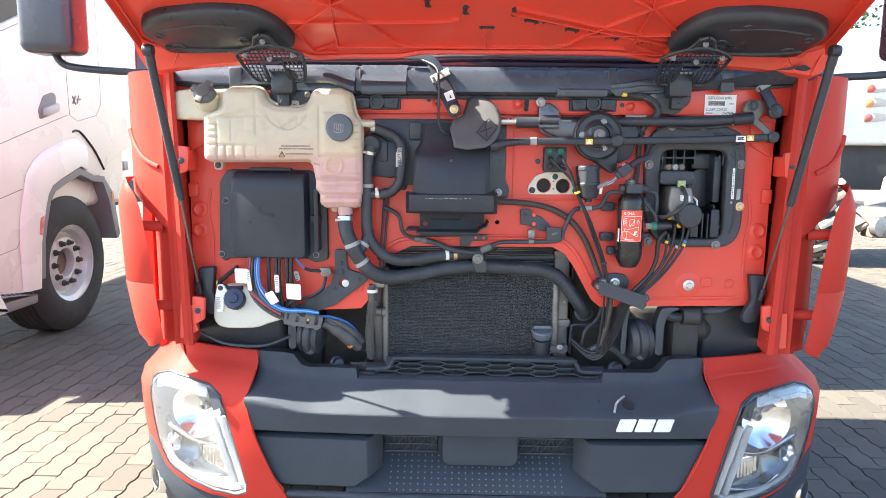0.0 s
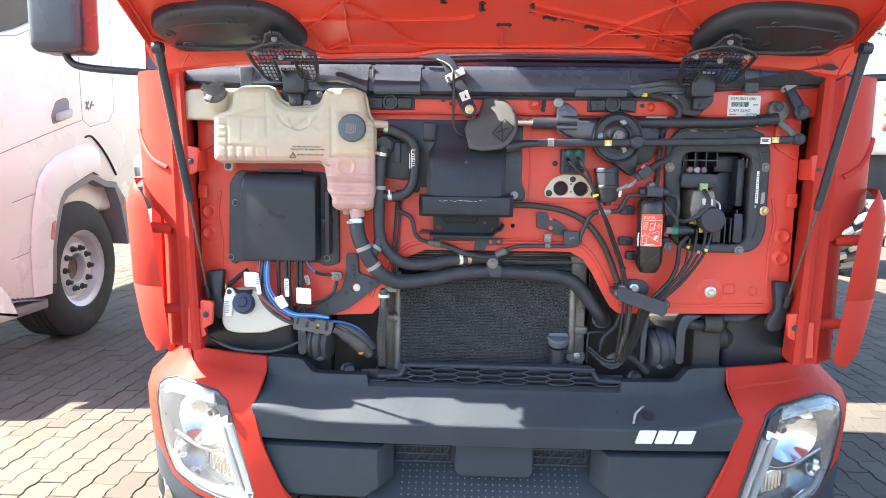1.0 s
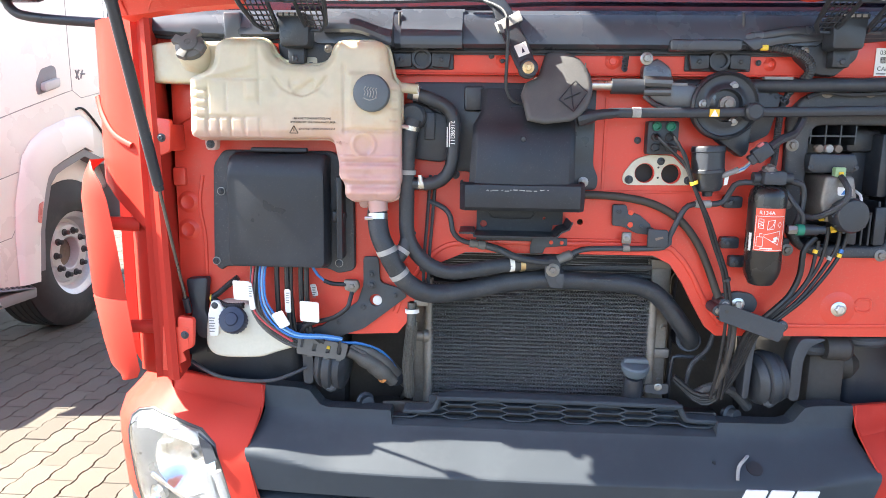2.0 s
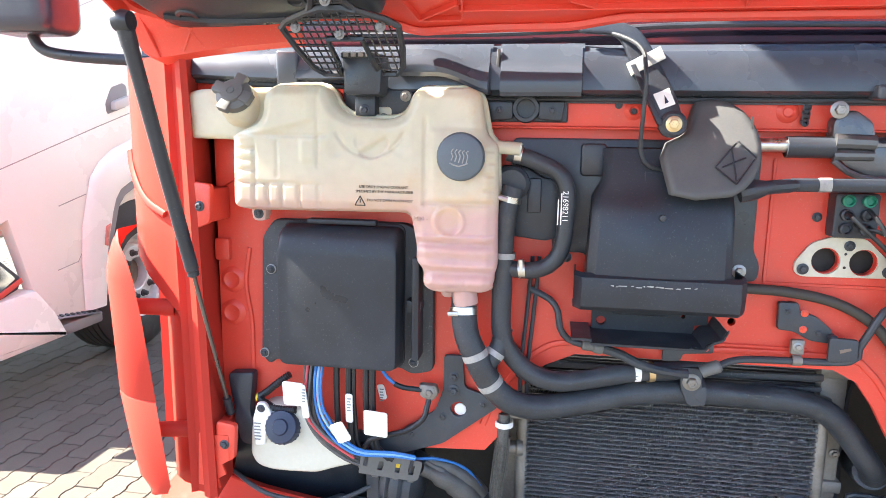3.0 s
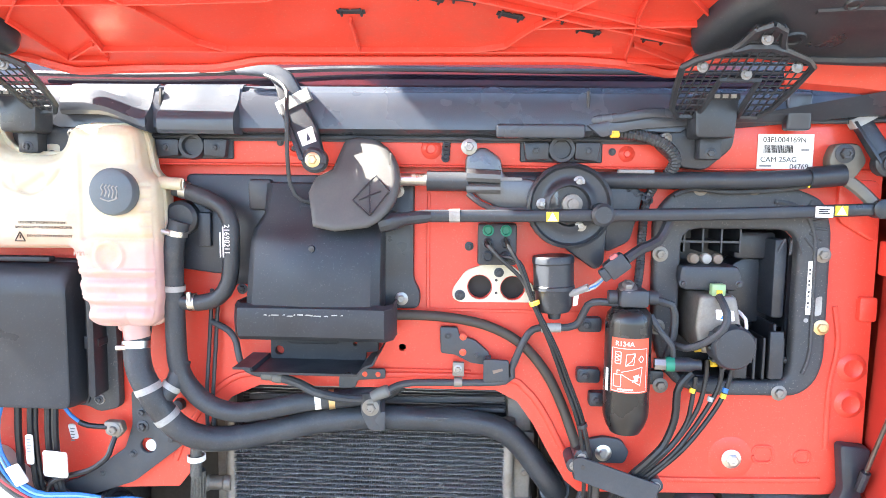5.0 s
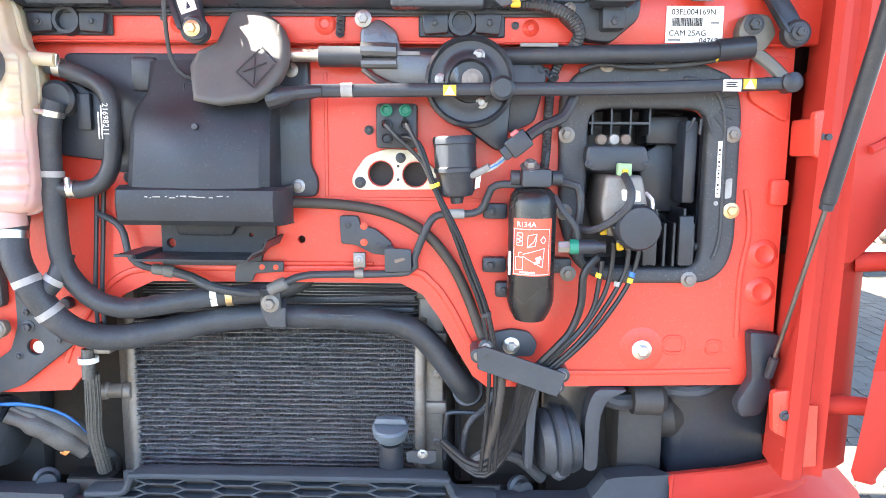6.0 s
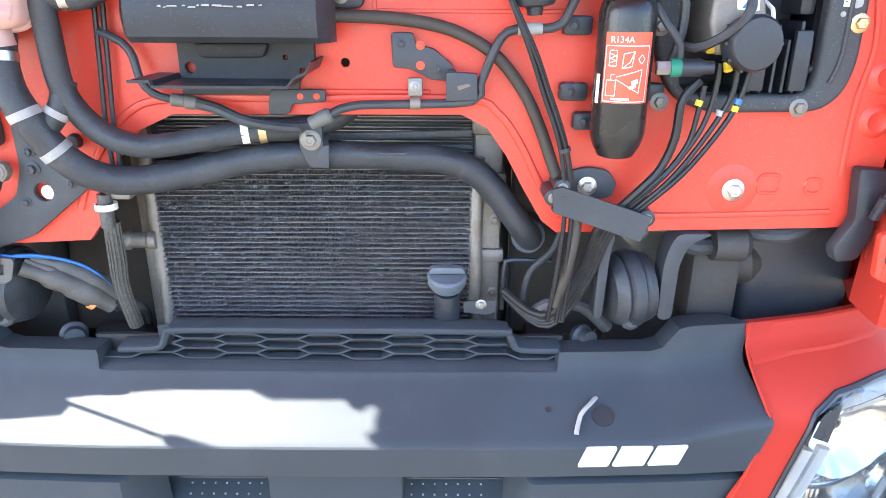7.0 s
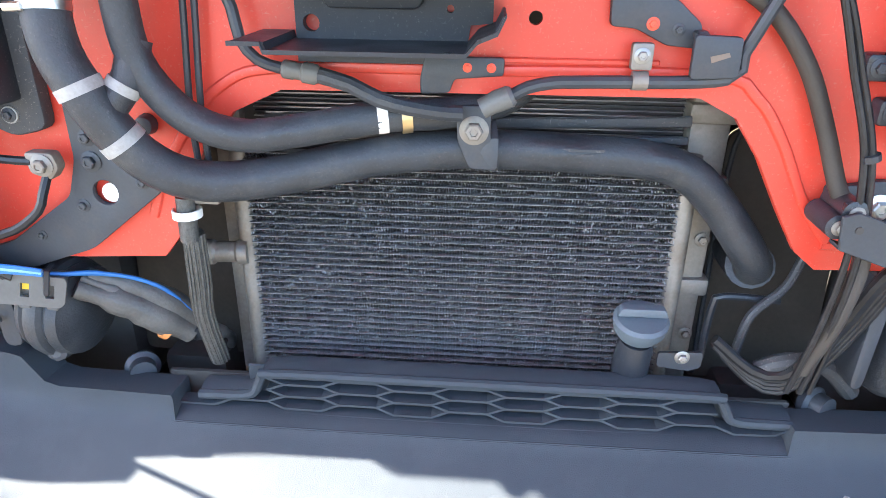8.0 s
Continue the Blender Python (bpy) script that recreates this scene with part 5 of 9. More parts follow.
for cx in (-0.303, 0.338):   # latch strikers under the scuttle
    latch = thing("scuttle_bracket", "black plastic bracket screwed below the scuttle", "bracket", (cx, -0.022, 1.51), group="scuttle brackets")
    bm = bmesh.new()
    for s in (-1, 1):
        prism(bm, soften([(cx + s * 0.065, 1.528), (cx + s * 0.022, 1.528), (cx + s * 0.022, 1.499), (cx + s * 0.06, 1.496)], 0.004), -0.042, -0.022, 0.003)
    box(bm, (cx - 0.07, -0.028, 1.494), (cx + 0.07, -0.0225, 1.53), 0.002, 1)
    lathe(bm, [(0.024, 0), (0.022, 0.014), (0.016, 0.014), (0.015, 0.004), (0.0, 0.003)], (cx, -0.028, 1.516), (0, -1, 0), 20, cap=False)
    body_ = part("bracket_body", bm, PLASTIC, latch)
    for s in (-1, 1):
        bolt(body_, cx + s * 0.044, -0.042, 1.513, 0.0045, BRACKET, "screw")


# ---- wipers: arms, linkage, motor ----
def wiper_arm(pivot, elbow, tip, cover):
    arm = thing("windscreen_wiper", "black windscreen wiper with a grey collar on its arm", "wiper", pivot, group="windscreen wipers")
    p, k = Vector(pivot), (Vector(elbow) - Vector(pivot)).length / 0.122

    def lever(outline, front, back, bevel):
        """A plate of the lever, given from its pivot; it leans back towards the glass."""
        b = bmesh.new()
        prism(b, outline, front, back, bevel, 2)
        for v in b.verts:
            v.co = Vector((p.x + v.co.x * k, p.y + v.co.y + v.co.z * k * 0.36, p.z + v.co.z * k))
        return b
    part("arm", lever(soften([(0.022, -0.012), (0.004, 0.045), (-0.034, 0.122), (-0.052, 0.15), (-0.078, 0.163), (-0.15, 0.166), (-0.15, 0.146), (-0.092, 0.142), (-0.078, 0.128), (-0.064, 0.09), (-0.022, -0.004), (0.0, -0.02)], 0.012), -0.008, 0.006, 0.004), PLASTIC, arm)
    part("arm_fold", lever([(-0.015, 0.0), (-0.023, -0.001), (-0.067, 0.092), (-0.059, 0.094)], -0.012, 0.004, 0.001), PLASTIC, arm)
    part("collar", lever([(-0.063, 0.076), (-0.012, 0.103), (-0.021, 0.122), (-0.072, 0.095)], -0.011, 0.009, 0.001), GREYTAPE, arm)
    if cover:
        part("sticker", lever([(-0.020, 0.022), (0.003, 0.031), (-0.007, 0.056), (-0.031, 0.046)], -0.0088, -0.006, 0.0), LABEL, arm)
        part("sticker_mark", lever([(-0.013, 0.031), (-0.007, 0.034), (-0.014, 0.045)], -0.0092, -0.008, 0.0), BLUECAP, arm)
    bm = bmesh.new()
    lathe(bm, [(0.021, -0.012), (0.021, 0.006), (0.016, 0.010)], p, (0, -1, 0), 20)
    part("arm_head", bm, PLASTIC, arm)
    bolt(arm, p.x, p.y - 0.012, p.z, 0.0078, BRASS if cover else BRACKET, "arm_nut")
    return arm


wiper_arm((-0.073, -0.092, 1.492), (-0.133, -0.066, 1.595), (-0.183, -0.014, 1.675), True)
wiper_arm((0.86, -0.06, 1.497), (0.815, -0.06, 1.575), (0.77, -0.02, 1.66), False)

cover = thing("pivot_cover", "fan-shaped dusty grey dust cover over the wiper pivot", "cover", (0.0, -0.05, 1.44))
disc = arc(0.012, 1.448, 0.078, -70, 110, 12) + [(-0.02, 1.512), (-0.035, 1.47), (-0.065, 1.455), (-0.075, 1.43), (-0.06, 1.375), (-0.02, 1.368)]
disc = [(0.005 + (x - 0.005) * 0.92, z) for x, z in disc]
bm = bmesh.new()
prism(bm, disc, -0.085, -0.055, 0.012, 3)
part("cover_body", bm, FAN, cover)
bm = bmesh.new()   # embossed warning field, unreadable
for a, b in (((0.01, 1.42), (0.045, 1.46)), ((0.045, 1.46), (0.07, 1.435)), ((0.01, 1.42), (0.04, 1.395)), ((0.04, 1.395), (0.068, 1.433)), ((0.02, 1.42), (0.055, 1.435)), ((0.035, 1.45), (0.04, 1.40))):
    tube(bm, [(a[0], -0.089, a[1]), (b[0], -0.089, b[1])], 0.0014, 5, raw=True)
tagged(part("embossing", bm, PLASTIC, cover), kind="stuff")
bm = bmesh.new()
bars(bm, 0.0655, 1.478, 0.003, 0.02, -0.0895)
part("print", bm, INK, cover)
for ob in cover.children:   # the cover leans back towards its top
    for v in ob.data.vertices:
        v.co.y += 0.5 * (v.co.z - 0.0) - 0.006
cover.location += Vector((-0.017, 0, 0.008))

link = thing("wiper_linkage", "black wiper linkage with tubular frame, motor and rods", "wiper linkage", (0.4, -0.02, 1.43))
bm = bmesh.new()
tube(bm, [(0.06, -0.045, 1.462), (0.17, -0.045, 1.462)], 0.011, 12, raw=True)
part("pivot_shaft", bm, STEEL, link)
bm = bmesh.new()
tube(bm, [(0.11, -0.045, 1.46), (0.18, -0.045, 1.46)], 0.017, 12, raw=True)
tube(bm, [(0.22, -0.040, 1.462), (0.27, -0.028, 1.463), (0.34, -0.022, 1.464), (0.42, -0.028, 1.465), (0.55, -0.045, 1.466), (0.66, -0.045, 1.468), (0.76, -0.045, 1.474)], 0.0145, 12)
tube(bm, [(0.745, -0.045, 1.473), (0.80, -0.047, 1.478)], 0.018, 12, raw=True)
part("frame_tube", bm, PLASTIC, link)
bm = bmesh.new()
box(bm, (0.243, -0.0525, 1.449), (0.285, -0.0495, 1.4545))
part("worn_patch", bm, GREYPLASTIC, link)
bm = bmesh.new()
box(bm, (0.432, -0.048, 1.477), (0.492, -0.034, 1.483), 0.001, 1)
part("rib_clip", bm, GREYPLASTIC, link)
bm = bmesh.new()   # cast bracket
prism(bm, soften([(0.175, 1.505), (0.205, 1.52), (0.235, 1.50), (0.24, 1.47), (0.33, 1.46), (0.34, 1.415), (0.25, 1.408), (0.20, 1.43), (0.175, 1.455)], 0.01), -0.05, -0.024, 0.008)
tube(bm, [(0.178, -0.054, 1.47), (0.235, -0.056, 1.468)], 0.012, 10, raw=True)
tube(bm, [(0.178, -0.052, 1.449), (0.235, -0.054, 1.449)], 0.009, 10, raw=True)
tube(bm, [(0.18, -0.05, 1.44), (0.22, -0.052, 1.415), (0.30, -0.05, 1.412)], 0.005, 8)
part("cast_bracket", bm, mat("cast_grey", (0.12, 0.125, 0.135), 0.35, 0.6, var=0.15, scale=20, bump=0.15, bscale=200), link)
cast = link.children[-1]
cast.location += Vector((-0.014, 0, 0.013))
bolt(link, 0.181, -0.05, 1.518, 0.0085, GALV)
bm = bmesh.new()
lathe(bm, [(0.073, 0), (0.072, 0.018), (0.067, 0.022), (0.063, 0.015), (0.052, 0.013), (0.044, 0.016), (0.041, 0.020), (0.035, 0.022), (0.032, 0.008), (0.0, 0.008)], (0.362, -0.040, 1.421), (0, -1, 0), 36, cap=False)
prism(bm, soften([(0.28, 1.42), (0.34, 1.36), (0.41, 1.31), (0.425, 1.32), (0.43, 1.40), (0.40, 1.46), (0.33, 1.465)], 0.01), -0.04, -0.012, 0.006)
prism(bm, soften([(0.40, 1.45), (0.47, 1.46), (0.49, 1.44), (0.47, 1.36), (0.43, 1.34), (0.40, 1.36)], 0.01), -0.03, -0.01, 0.006)
motor = part("gearbox", bm, PLASTIC, link)
motor.location += Vector((-0.010, 0, 0))
bm = bmesh.new()
lathe(bm, [(0.018, 0), (0.017, 0.012), (0.009, 0.014), (0.009, 0.022), (0, 0.022)], (0.366, -0.046, 1.424), (0, -1, 0), 18)
part("crank_hub", bm, OLDALU, motor)
for x, z in ((0.376, 1.462), (0.381, 1.388), (0.315, 1.424)):
    bolt(motor, x, -0.056, z, 0.006, GALV)
bm = bmesh.new()
lathe(bm, [(0.034, 0), (0.036, 0.004), (0.036, 0.012), (0.0345, 0.014), (0.0345, 0.05), (0.036, 0.052), (0.036, 0.058), (0.033, 0.062), (0.031, 0.088), (0.026, 0.097), (0.012, 0.100), (0.010, 0.110), (0, 0.111)], (0.338, -0.04, 1.335), (0.05, 0, -1), 26)
part("motor_can", bm, PLASTIC, motor)
bm = bmesh.new()
put(bm, [(0.374, -0.055, 1.275), (0.383, -0.055, 1.277), (0.380, -0.055, 1.252), (0.372, -0.055, 1.250)], [(0, 1, 2, 3)])
bmesh.ops.solidify(bm, geom=bm.faces[:], thickness=0.001)
part("motor_tag", bm, LABEL, motor)
bm = bmesh.new()   # lower push rods with flattened middles
tube(bm, [(0.035, -0.088, 1.388), (0.075, -0.088, 1.397), (0.12, -0.085, 1.402)], [0.016, 0.011, 0.009], 10)
tube(bm, [(0.11, -0.085, 1.402), (0.25, -0.082, 1.404), (0.40, -0.078, 1.407)], 0.0105, 10, flat=0.6)
rod = part("left_rod", bm, PLASTIC, link)
bm = bmesh.new()
tube(bm, [(0.40, -0.078, 1.407), (0.50, -0.07, 1.409), (0.65, -0.06, 1.413), (0.855, -0.05, 1.422)], 0.0105, 10, flat=0.6)
lathe(bm, [(0.016, -0.014), (0.016, 0.012), (0.010, 0.015)], (0.862, -0.048, 1.423), (0, -1, 0), 16)
part("right_rod", bm, PLASTIC, link)
bm = bmesh.new()
lathe(bm, [(0.019, -0.02), (0.019, 0.008), (0.014, 0.012), (0.006, 0.012)], (0.402, -0.082, 1.408), (0, -1, 0), 20)
part("ball_joint", bm, PLASTIC, link)
bm = bmesh.new()
tube(bm, [(0.15, -0.0855, 1.403), (0.168, -0.085, 1.4035)], 0.0112, 10, flat=0.66, raw=True)
part("pale_mark", bm, GREYTAPE, rod)
for x0, z0, y in ((0.312, 1.404, -0.0885), (0.786, 1.4195, -0.061)):
    bm = bmesh.new()
    box(bm, (x0 - 0.002, y, z0 - 0.008), (x0 + 0.018, y + 0.003, z0 + 0.008))
    tag = part("warning_tag", bm, YELLOW, link)
    bm = bmesh.new()
    prism(bm, [(x0, z0 - 0.007), (x0 + 0.016, z0 - 0.007), (x0 + 0.008, z0 + 0.0075)], y - 0.0008, y)
    part("white_triangle", bm, WHITEINK, tag)
bm = bmesh.new()
box(bm, (0.752, -0.0625, 1.408), (0.780, -0.06, 1.426))
tg = part("white_tag", bm, LABEL, link)
bm = bmesh.new()
bars(bm, 0.756, 1.42, 0.018, 0.002, -0.0626, 3)
part("tag_print", bm, INK, tg)
bm = bmesh.new()   # right pivot bracket
prism(bm, soften([(0.785, 1.53), (0.825, 1.53), (0.84, 1.50), (0.82, 1.47), (0.79, 1.47), (0.775, 1.50)], 0.01), -0.045, -0.022, 0.006)
tube(bm, [(0.80, -0.04, 1.475), (0.83, -0.04, 1.455), (0.86, -0.045, 1.425)], 0.011, 8, flat=0.5)
part("pivot_bracket", bm, mat("grey_cast", (0.16, 0.15, 0.13), 0.5, 0.5, var=0.2, scale=20), link)
bolt(link, 0.80, -0.045, 1.513, 0.010, BRACKET)
bm = bmesh.new()   # thin hose down the wiper arm and cable under the scuttle
tube(bm, [(-0.30, -0.01, 1.65), (-0.2, -0.03, 1.645), (-0.13, -0.07, 1.615), (-0.118, -0.095, 1.57), (-0.118, -0.095, 1.51), (-0.117, -0.08, 1.45), (-0.10, -0.07, 1.425), (-0.07, -0.06, 1.42)], 0.0035, 8)
single("washer_hose", bm, RUBBER, "thin black washer hose along the wiper arm", "hose", (-0.12, -0.08, 1.52))
bm = bmesh.new()
tube(bm, [(-0.62, 0.0, 1.645), (-0.4, 0.0, 1.643), (-0.2, -0.005, 1.648), (0.0, 0.0, 1.655), (0.4, 0.005, 1.652), (0.9, 0.01, 1.65)], 0.005, 8)
single("washer_pipe", bm, RUBBER, "black washer pipe below the bonnet edge", "hose", (-0.3, 0, 1.645))

# ---- mirrors ----
for s in (-1, 1):
    mirror = thing("wing_mirror", "dark plastic truck mirror on a bent tubular arm", "mirror", (1.12 * s, 0.12, 1.61), group="wing mirrors")
    bm = bmesh.new()
    box(bm, (min(1.25 * s, 1.42 * s), 0.02, 1.662), (max(1.25 * s, 1.42 * s), 0.15, 2.08), 0.03, 4)
    part("housing", bm, COVER, mirror)
    bm = bmesh.new()
    box(bm, (min(1.268 * s, 1.402 * s), 0.149, 1.69), (max(1.268 * s, 1.402 * s), 0.153, 2.06), 0.002, 1)
    part("mirror_glass", bm, CHROME, mirror)
    bm = bmesh.new()
    tube(bm, [(1.345 * s, 0.1, 1.70), (1.342 * s, 0.1, 1.662), (1.325 * s, 0.1, 1.638), (1.29 * s, 0.1, 1.626), (1.2 * s, 0.1, 1.617), (1.06 * s, 0.12, 1.612)], 0.0115, 12)
    part("arm", bm, PLASTIC, mirror)


# ---- coolant tank ----
tank = thing("coolant_tank", "milky plastic coolant tank, stained, half full of pink coolant", "coolant tank", (-0.6, -0.01, 1.3))
TF = -0.088
body_o = soften([(-0.812, 1.462), (-0.815, 1.335), (-0.795, 1.33), (-0.497, 1.335), (-0.485, 1.275), (-0.487, 1.25), (-0.472, 1.236), (-0.475, 1.208), (-0.455, 1.197), (-0.365, 1.2), (-0.352, 1.215), (-0.352, 1.232), (-0.347, 1.245), (-0.35, 1.45), (-0.372, 1.465), (-0.38, 1.53), (-0.395, 1.541),
                 (-0.482, 1.541), (-0.495, 1.53), (-0.505, 1.50), (-0.53, 1.489), (-0.60, 1.492), (-0.628, 1.51), (-0.636, 1.535), (-0.65, 1.545), (-0.735, 1.545), (-0.752, 1.53), (-0.757, 1.49), (-0.775, 1.475)], 0.012)
bm = bmesh.new()
prism(bm, body_o, TF + 0.007, -0.012, 0.012, 3)
tbody = part("tank_body", bm, TANK, tank)


def edge_gap(outline, x, z):
    """Distance from a point to an outline; minus outside it."""
    best, ins = 9.0, False
    for i in range(len(outline)):
        (x1, z1), (x2, z2) = outline[i], outline[i - 1]
        dx, dz = x2 - x1, z2 - z1
        t = max(0.0, min(1.0, ((x - x1) * dx + (z - z1) * dz) / max(dx * dx + dz * dz, 1e-12)))
        best = min(best, math.hypot(x - x1 - dx * t, z - z1 - dz * t))
        if (z1 > z) != (z2 > z) and x < dx * (z - z1) / dz + x1:
            ins = not ins
    return best if ins else -best


def groove(d, w, deep):
    """Depth of a rounded groove, d metres from its middle."""
    return deep * (1 - ease(abs(d) / w))


def tank_relief(x, z):
    """Height of the blown front: soft cushions, grooves, a bowl and a ring."""
    h = 0.008 * ease((edge_gap(body_o, x, z) - 0.001) / 0.019)
    if x < -0.6 and z < 1.378:   # cushions along the bottom
        fade = ease((-0.60 - x) / 0.12)
        for gx in (-0.772, -0.747, -0.722, -0.690, -0.655, -0.62):
            h -= groove(x - gx, 0.006, 0.0045) * fade
    h -= groove(z - 1.378, 0.006, 0.004) * ease((-0.62 - x) / 0.15)
    if x < -0.768:
        for gz in (1.400, 1.418, 1.436):
            h -= groove(z - gz, 0.005, 0.004)
    h -= groove(x + 0.770, 0.006, 0.0035) * ease((1.455 - z) / 0.02) * ease((z - 1.37) / 0.01)
    h += 0.0035 * ease((z - 1.470 - 0.25 * (x + 0.70)) / 0.012) * ease((-0.655 - x) / 0.02)      # upper shoulder
    h += 0.0025 * ease((x + 0.69) / 0.01) * ease((-0.655 - x) / 0.01) * ease((1.46 - z) / 0.01) * ease((z - 1.41) / 0.015)
    h -= 0.002 * ease((z - 1.448 + 0.5 * abs(x + 0.565)) / 0.015) * ease((0.075 - abs(x + 0.565)) / 0.02)      # saddle
    r = math.hypot(x + 0.562, z - 1.452)
    h -= 0.010 * ease((0.031 - r) / 0.006) * ease((1.468 - z) / 0.02) * (0.25 + 0.75 * ease((1.452 - z + 0.6 * (x + 0.562)) / 0.02))
    if x > -0.475:
        h += 0.003 * ease((x + 0.465) / 0.012) * ease((1.478 - z) / 0.012) * ease((z - 1.352) / 0.012)      # field round the cap
        h -= groove(z - 1.352, 0.006, 0.003)
    r = math.hypot(x + 0.428, z - 1.322)
    h += groove(r - 0.024, 0.006, 0.0035) - 0.0015 * ease((0.02 - r) / 0.006)
    if x > -0.5:
        h -= groove(z - 1.283, 0.008, 0.005) + groove(z - 1.237, 0.012, 0.006)
        h -= groove(z - 1.258, 0.012, 0.003) * ease((0.012 - abs(x + 0.42)) / 0.01) + groove(x + 0.40, 0.004, 0.002) * ease((1.23 - z) / 0.01)
    # stacked swellings of the lower leg, ribs by the cap and soft panels on the face
    if x > -0.5 and z < 1.30:
        h += 0.004 * math.sin((z - 1.205) / 0.0265 * math.pi) ** 2
    if x > -0.372:
        for gz in (1.40, 1.42, 1.44, 1.375):
            h -= groove(z - gz, 0.005, 0.003)
    h -= groove(x + 0.728, 0.005, 0.0022) * ease((z - 1.385) / 0.01) * ease((1.455 - z) / 0.01)
    h -= groove(z - 1.46, 0.006, 0.0022) * ease((-0.63 - x) / 0.02) + groove(x + 0.655, 0.005, 0.0018) * ease((z - 1.40) / 0.01)
    h -= groove(x + 0.47, 0.006, 0.0025) * ease((z - 1.34) / 0.01) * ease((1.50 - z) / 0.02)
    h -= groove(math.hypot(x + 0.565, z - 1.49) - 0.062, 0.006, 0.003) * ease((1.47 - z) / 0.01)
    return max(h, 0.0008) if edge_gap(body_o, x, z) > 0.006 else h


verts, faces, index = [], [], {}
STEP = 0.0026
for i in range(int(0.47 / STEP) + 1):
    for j in range(int(0.352 / STEP) + 1):
        x, z = -0.817 + i * STEP, 1.196 + j * STEP
        if edge_gap(body_o, x, z) > 0.0035:
            index[i, j] = len(verts)
            verts.append((x - tank.location.x, TF + 0.007 - tank_relief(x, z) - tank.location.y, z - tank.location.z))
for (i, j) in index:
    if (i + 1, j) in index and (i, j + 1) in index and (i + 1, j + 1) in index:
        faces.append((index[i, j], index[i + 1, j], index[i + 1, j + 1], index[i, j + 1]))
me = bpy.data.meshes.new("front_moulding")
me.from_pydata(verts, [], faces)
me.polygons.foreach_set("use_smooth", [True] * len(me.polygons))
me.materials.append(TANK)
relief = new("front_moulding", me)
relief.parent = tbody
BASE[relief.name] = BASE[tank.name]
bm = bmesh.new()   # side lobe set back
prism(bm, soften([(-0.925, 1.525), (-0.89, 1.538), (-0.74, 1.542), (-0.75, 1.46), (-0.80, 1.45), (-0.92, 1.452)], 0.014), -0.055, -0.01, 0.014, 3)
part("side_lobe", bm, TANK, tbody)
bm = bmesh.new()   # weld flange
loop = [(x, -0.045, z) for x, z in soften([((x + 0.58) * 1.008 - 0.58, (z - 1.37) * 1.012 + 1.37) for x, z in body_o[::3]], 0.01, 2)]
tube(bm, loop + loop[:1], 0.0045, 6, raw=True)
part("weld_seam", bm, TANK, tbody)


bm = bmesh.new()   # neck of the filler
lathe(bm, [(0.036, 0), (0.034, 0.03), (0.031, 0.034)], (-0.806, -0.045, 1.504), (0.05, -0.85, 0.5), 24)
part("filler_neck", bm, TANK, tbody)
bm = bmesh.new()
lathe(bm, [(0.030, 0.0), (0.031, 0.014), (0.026, 0.018), (0.016, 0.019)], (-0.805, -0.073, 1.521), (0.05, -0.85, 0.5), 24)
lathe(bm, [(0.020, 0.019), (0.0195, 0.0245), (0.008, 0.0255), (0.0075, 0.0245), (0.005, 0.0245), (0.0045, 0.0255), (0, 0.0255)], (-0.805, -0.073, 1.521), (0.05, -0.85, 0.5), 16)
cap = part("grip_cap", bm, GREYCAP, tank, "grey four-armed screw cap")
for k in range(4):
    bm = bmesh.new()
    prism(bm, soften([(-0.0105, 0.037), (0.0105, 0.037), (0.0085, 0.006), (-0.0085, 0.006)], 0.003), -0.004, 0.008, 0.0015)
    bmesh.ops.rotate(bm, verts=bm.verts, cent=(0, 0, 0), matrix=Matrix.Rotation(radians(20 + 90 * k), 3, "Y"))
    q = Vector((0.05, -0.85, 0.5)).normalized()
    turn = Vector((0, -1, 0)).rotation_difference(q).to_matrix().to_4x4()
    bmesh.ops.transform(bm, verts=bm.verts, matrix=Matrix.Translation(Vector((-0.805, -0.073, 1.521)) + q * 0.019) @ turn)
    part("cap_arm", bm, GREYCAP, cap)
bm = bmesh.new()
lathe(bm, [(0.037, 0.0), (0.0385, 0.004), (0.0392, 0.018), (0.0365, 0.0235), (0.031, 0.026), (0.0, 0.0272)], (-0.408, TF, 1.43), (0, -1, 0), 32)
cap2 = part("pressure_cap", bm, SLATECAP, tank, "round blue-grey pressure cap with a pale symbol")
bm = bmesh.new()
for k in range(5):
    tube(bm, [(-0.422 + k * 0.006, TF - 0.0275, 1.424 - k * 0.0015), (-0.419 + k * 0.006, TF - 0.0275, 1.431), (-0.422 + k * 0.006, TF - 0.0275, 1.437), (-0.418 + k * 0.006, TF - 0.0275, 1.443 - k * 0.001)], 0.0011, 5)
tube(bm, [(-0.424, TF - 0.0275, 1.42), (-0.41, TF - 0.0275, 1.415), (-0.395, TF - 0.0275, 1.42)], 0.0012, 5)
part("cap_symbol", bm, GREYTAPE, cap2)
bm = bmesh.new()   # side outlet and bottom outlet
tube(bm, [(-0.355, -0.05, 1.446), (-0.315, -0.05, 1.443)], 0.011, 14, raw=True)
part("side_outlet", bm, TANK, tank)
bm = bmesh.new()
tube(bm, [(-0.405, -0.055, 1.205), (-0.401, -0.055, 1.175)], 0.022, 16, raw=True)
part("bottom_outlet", bm, TANK, tank)
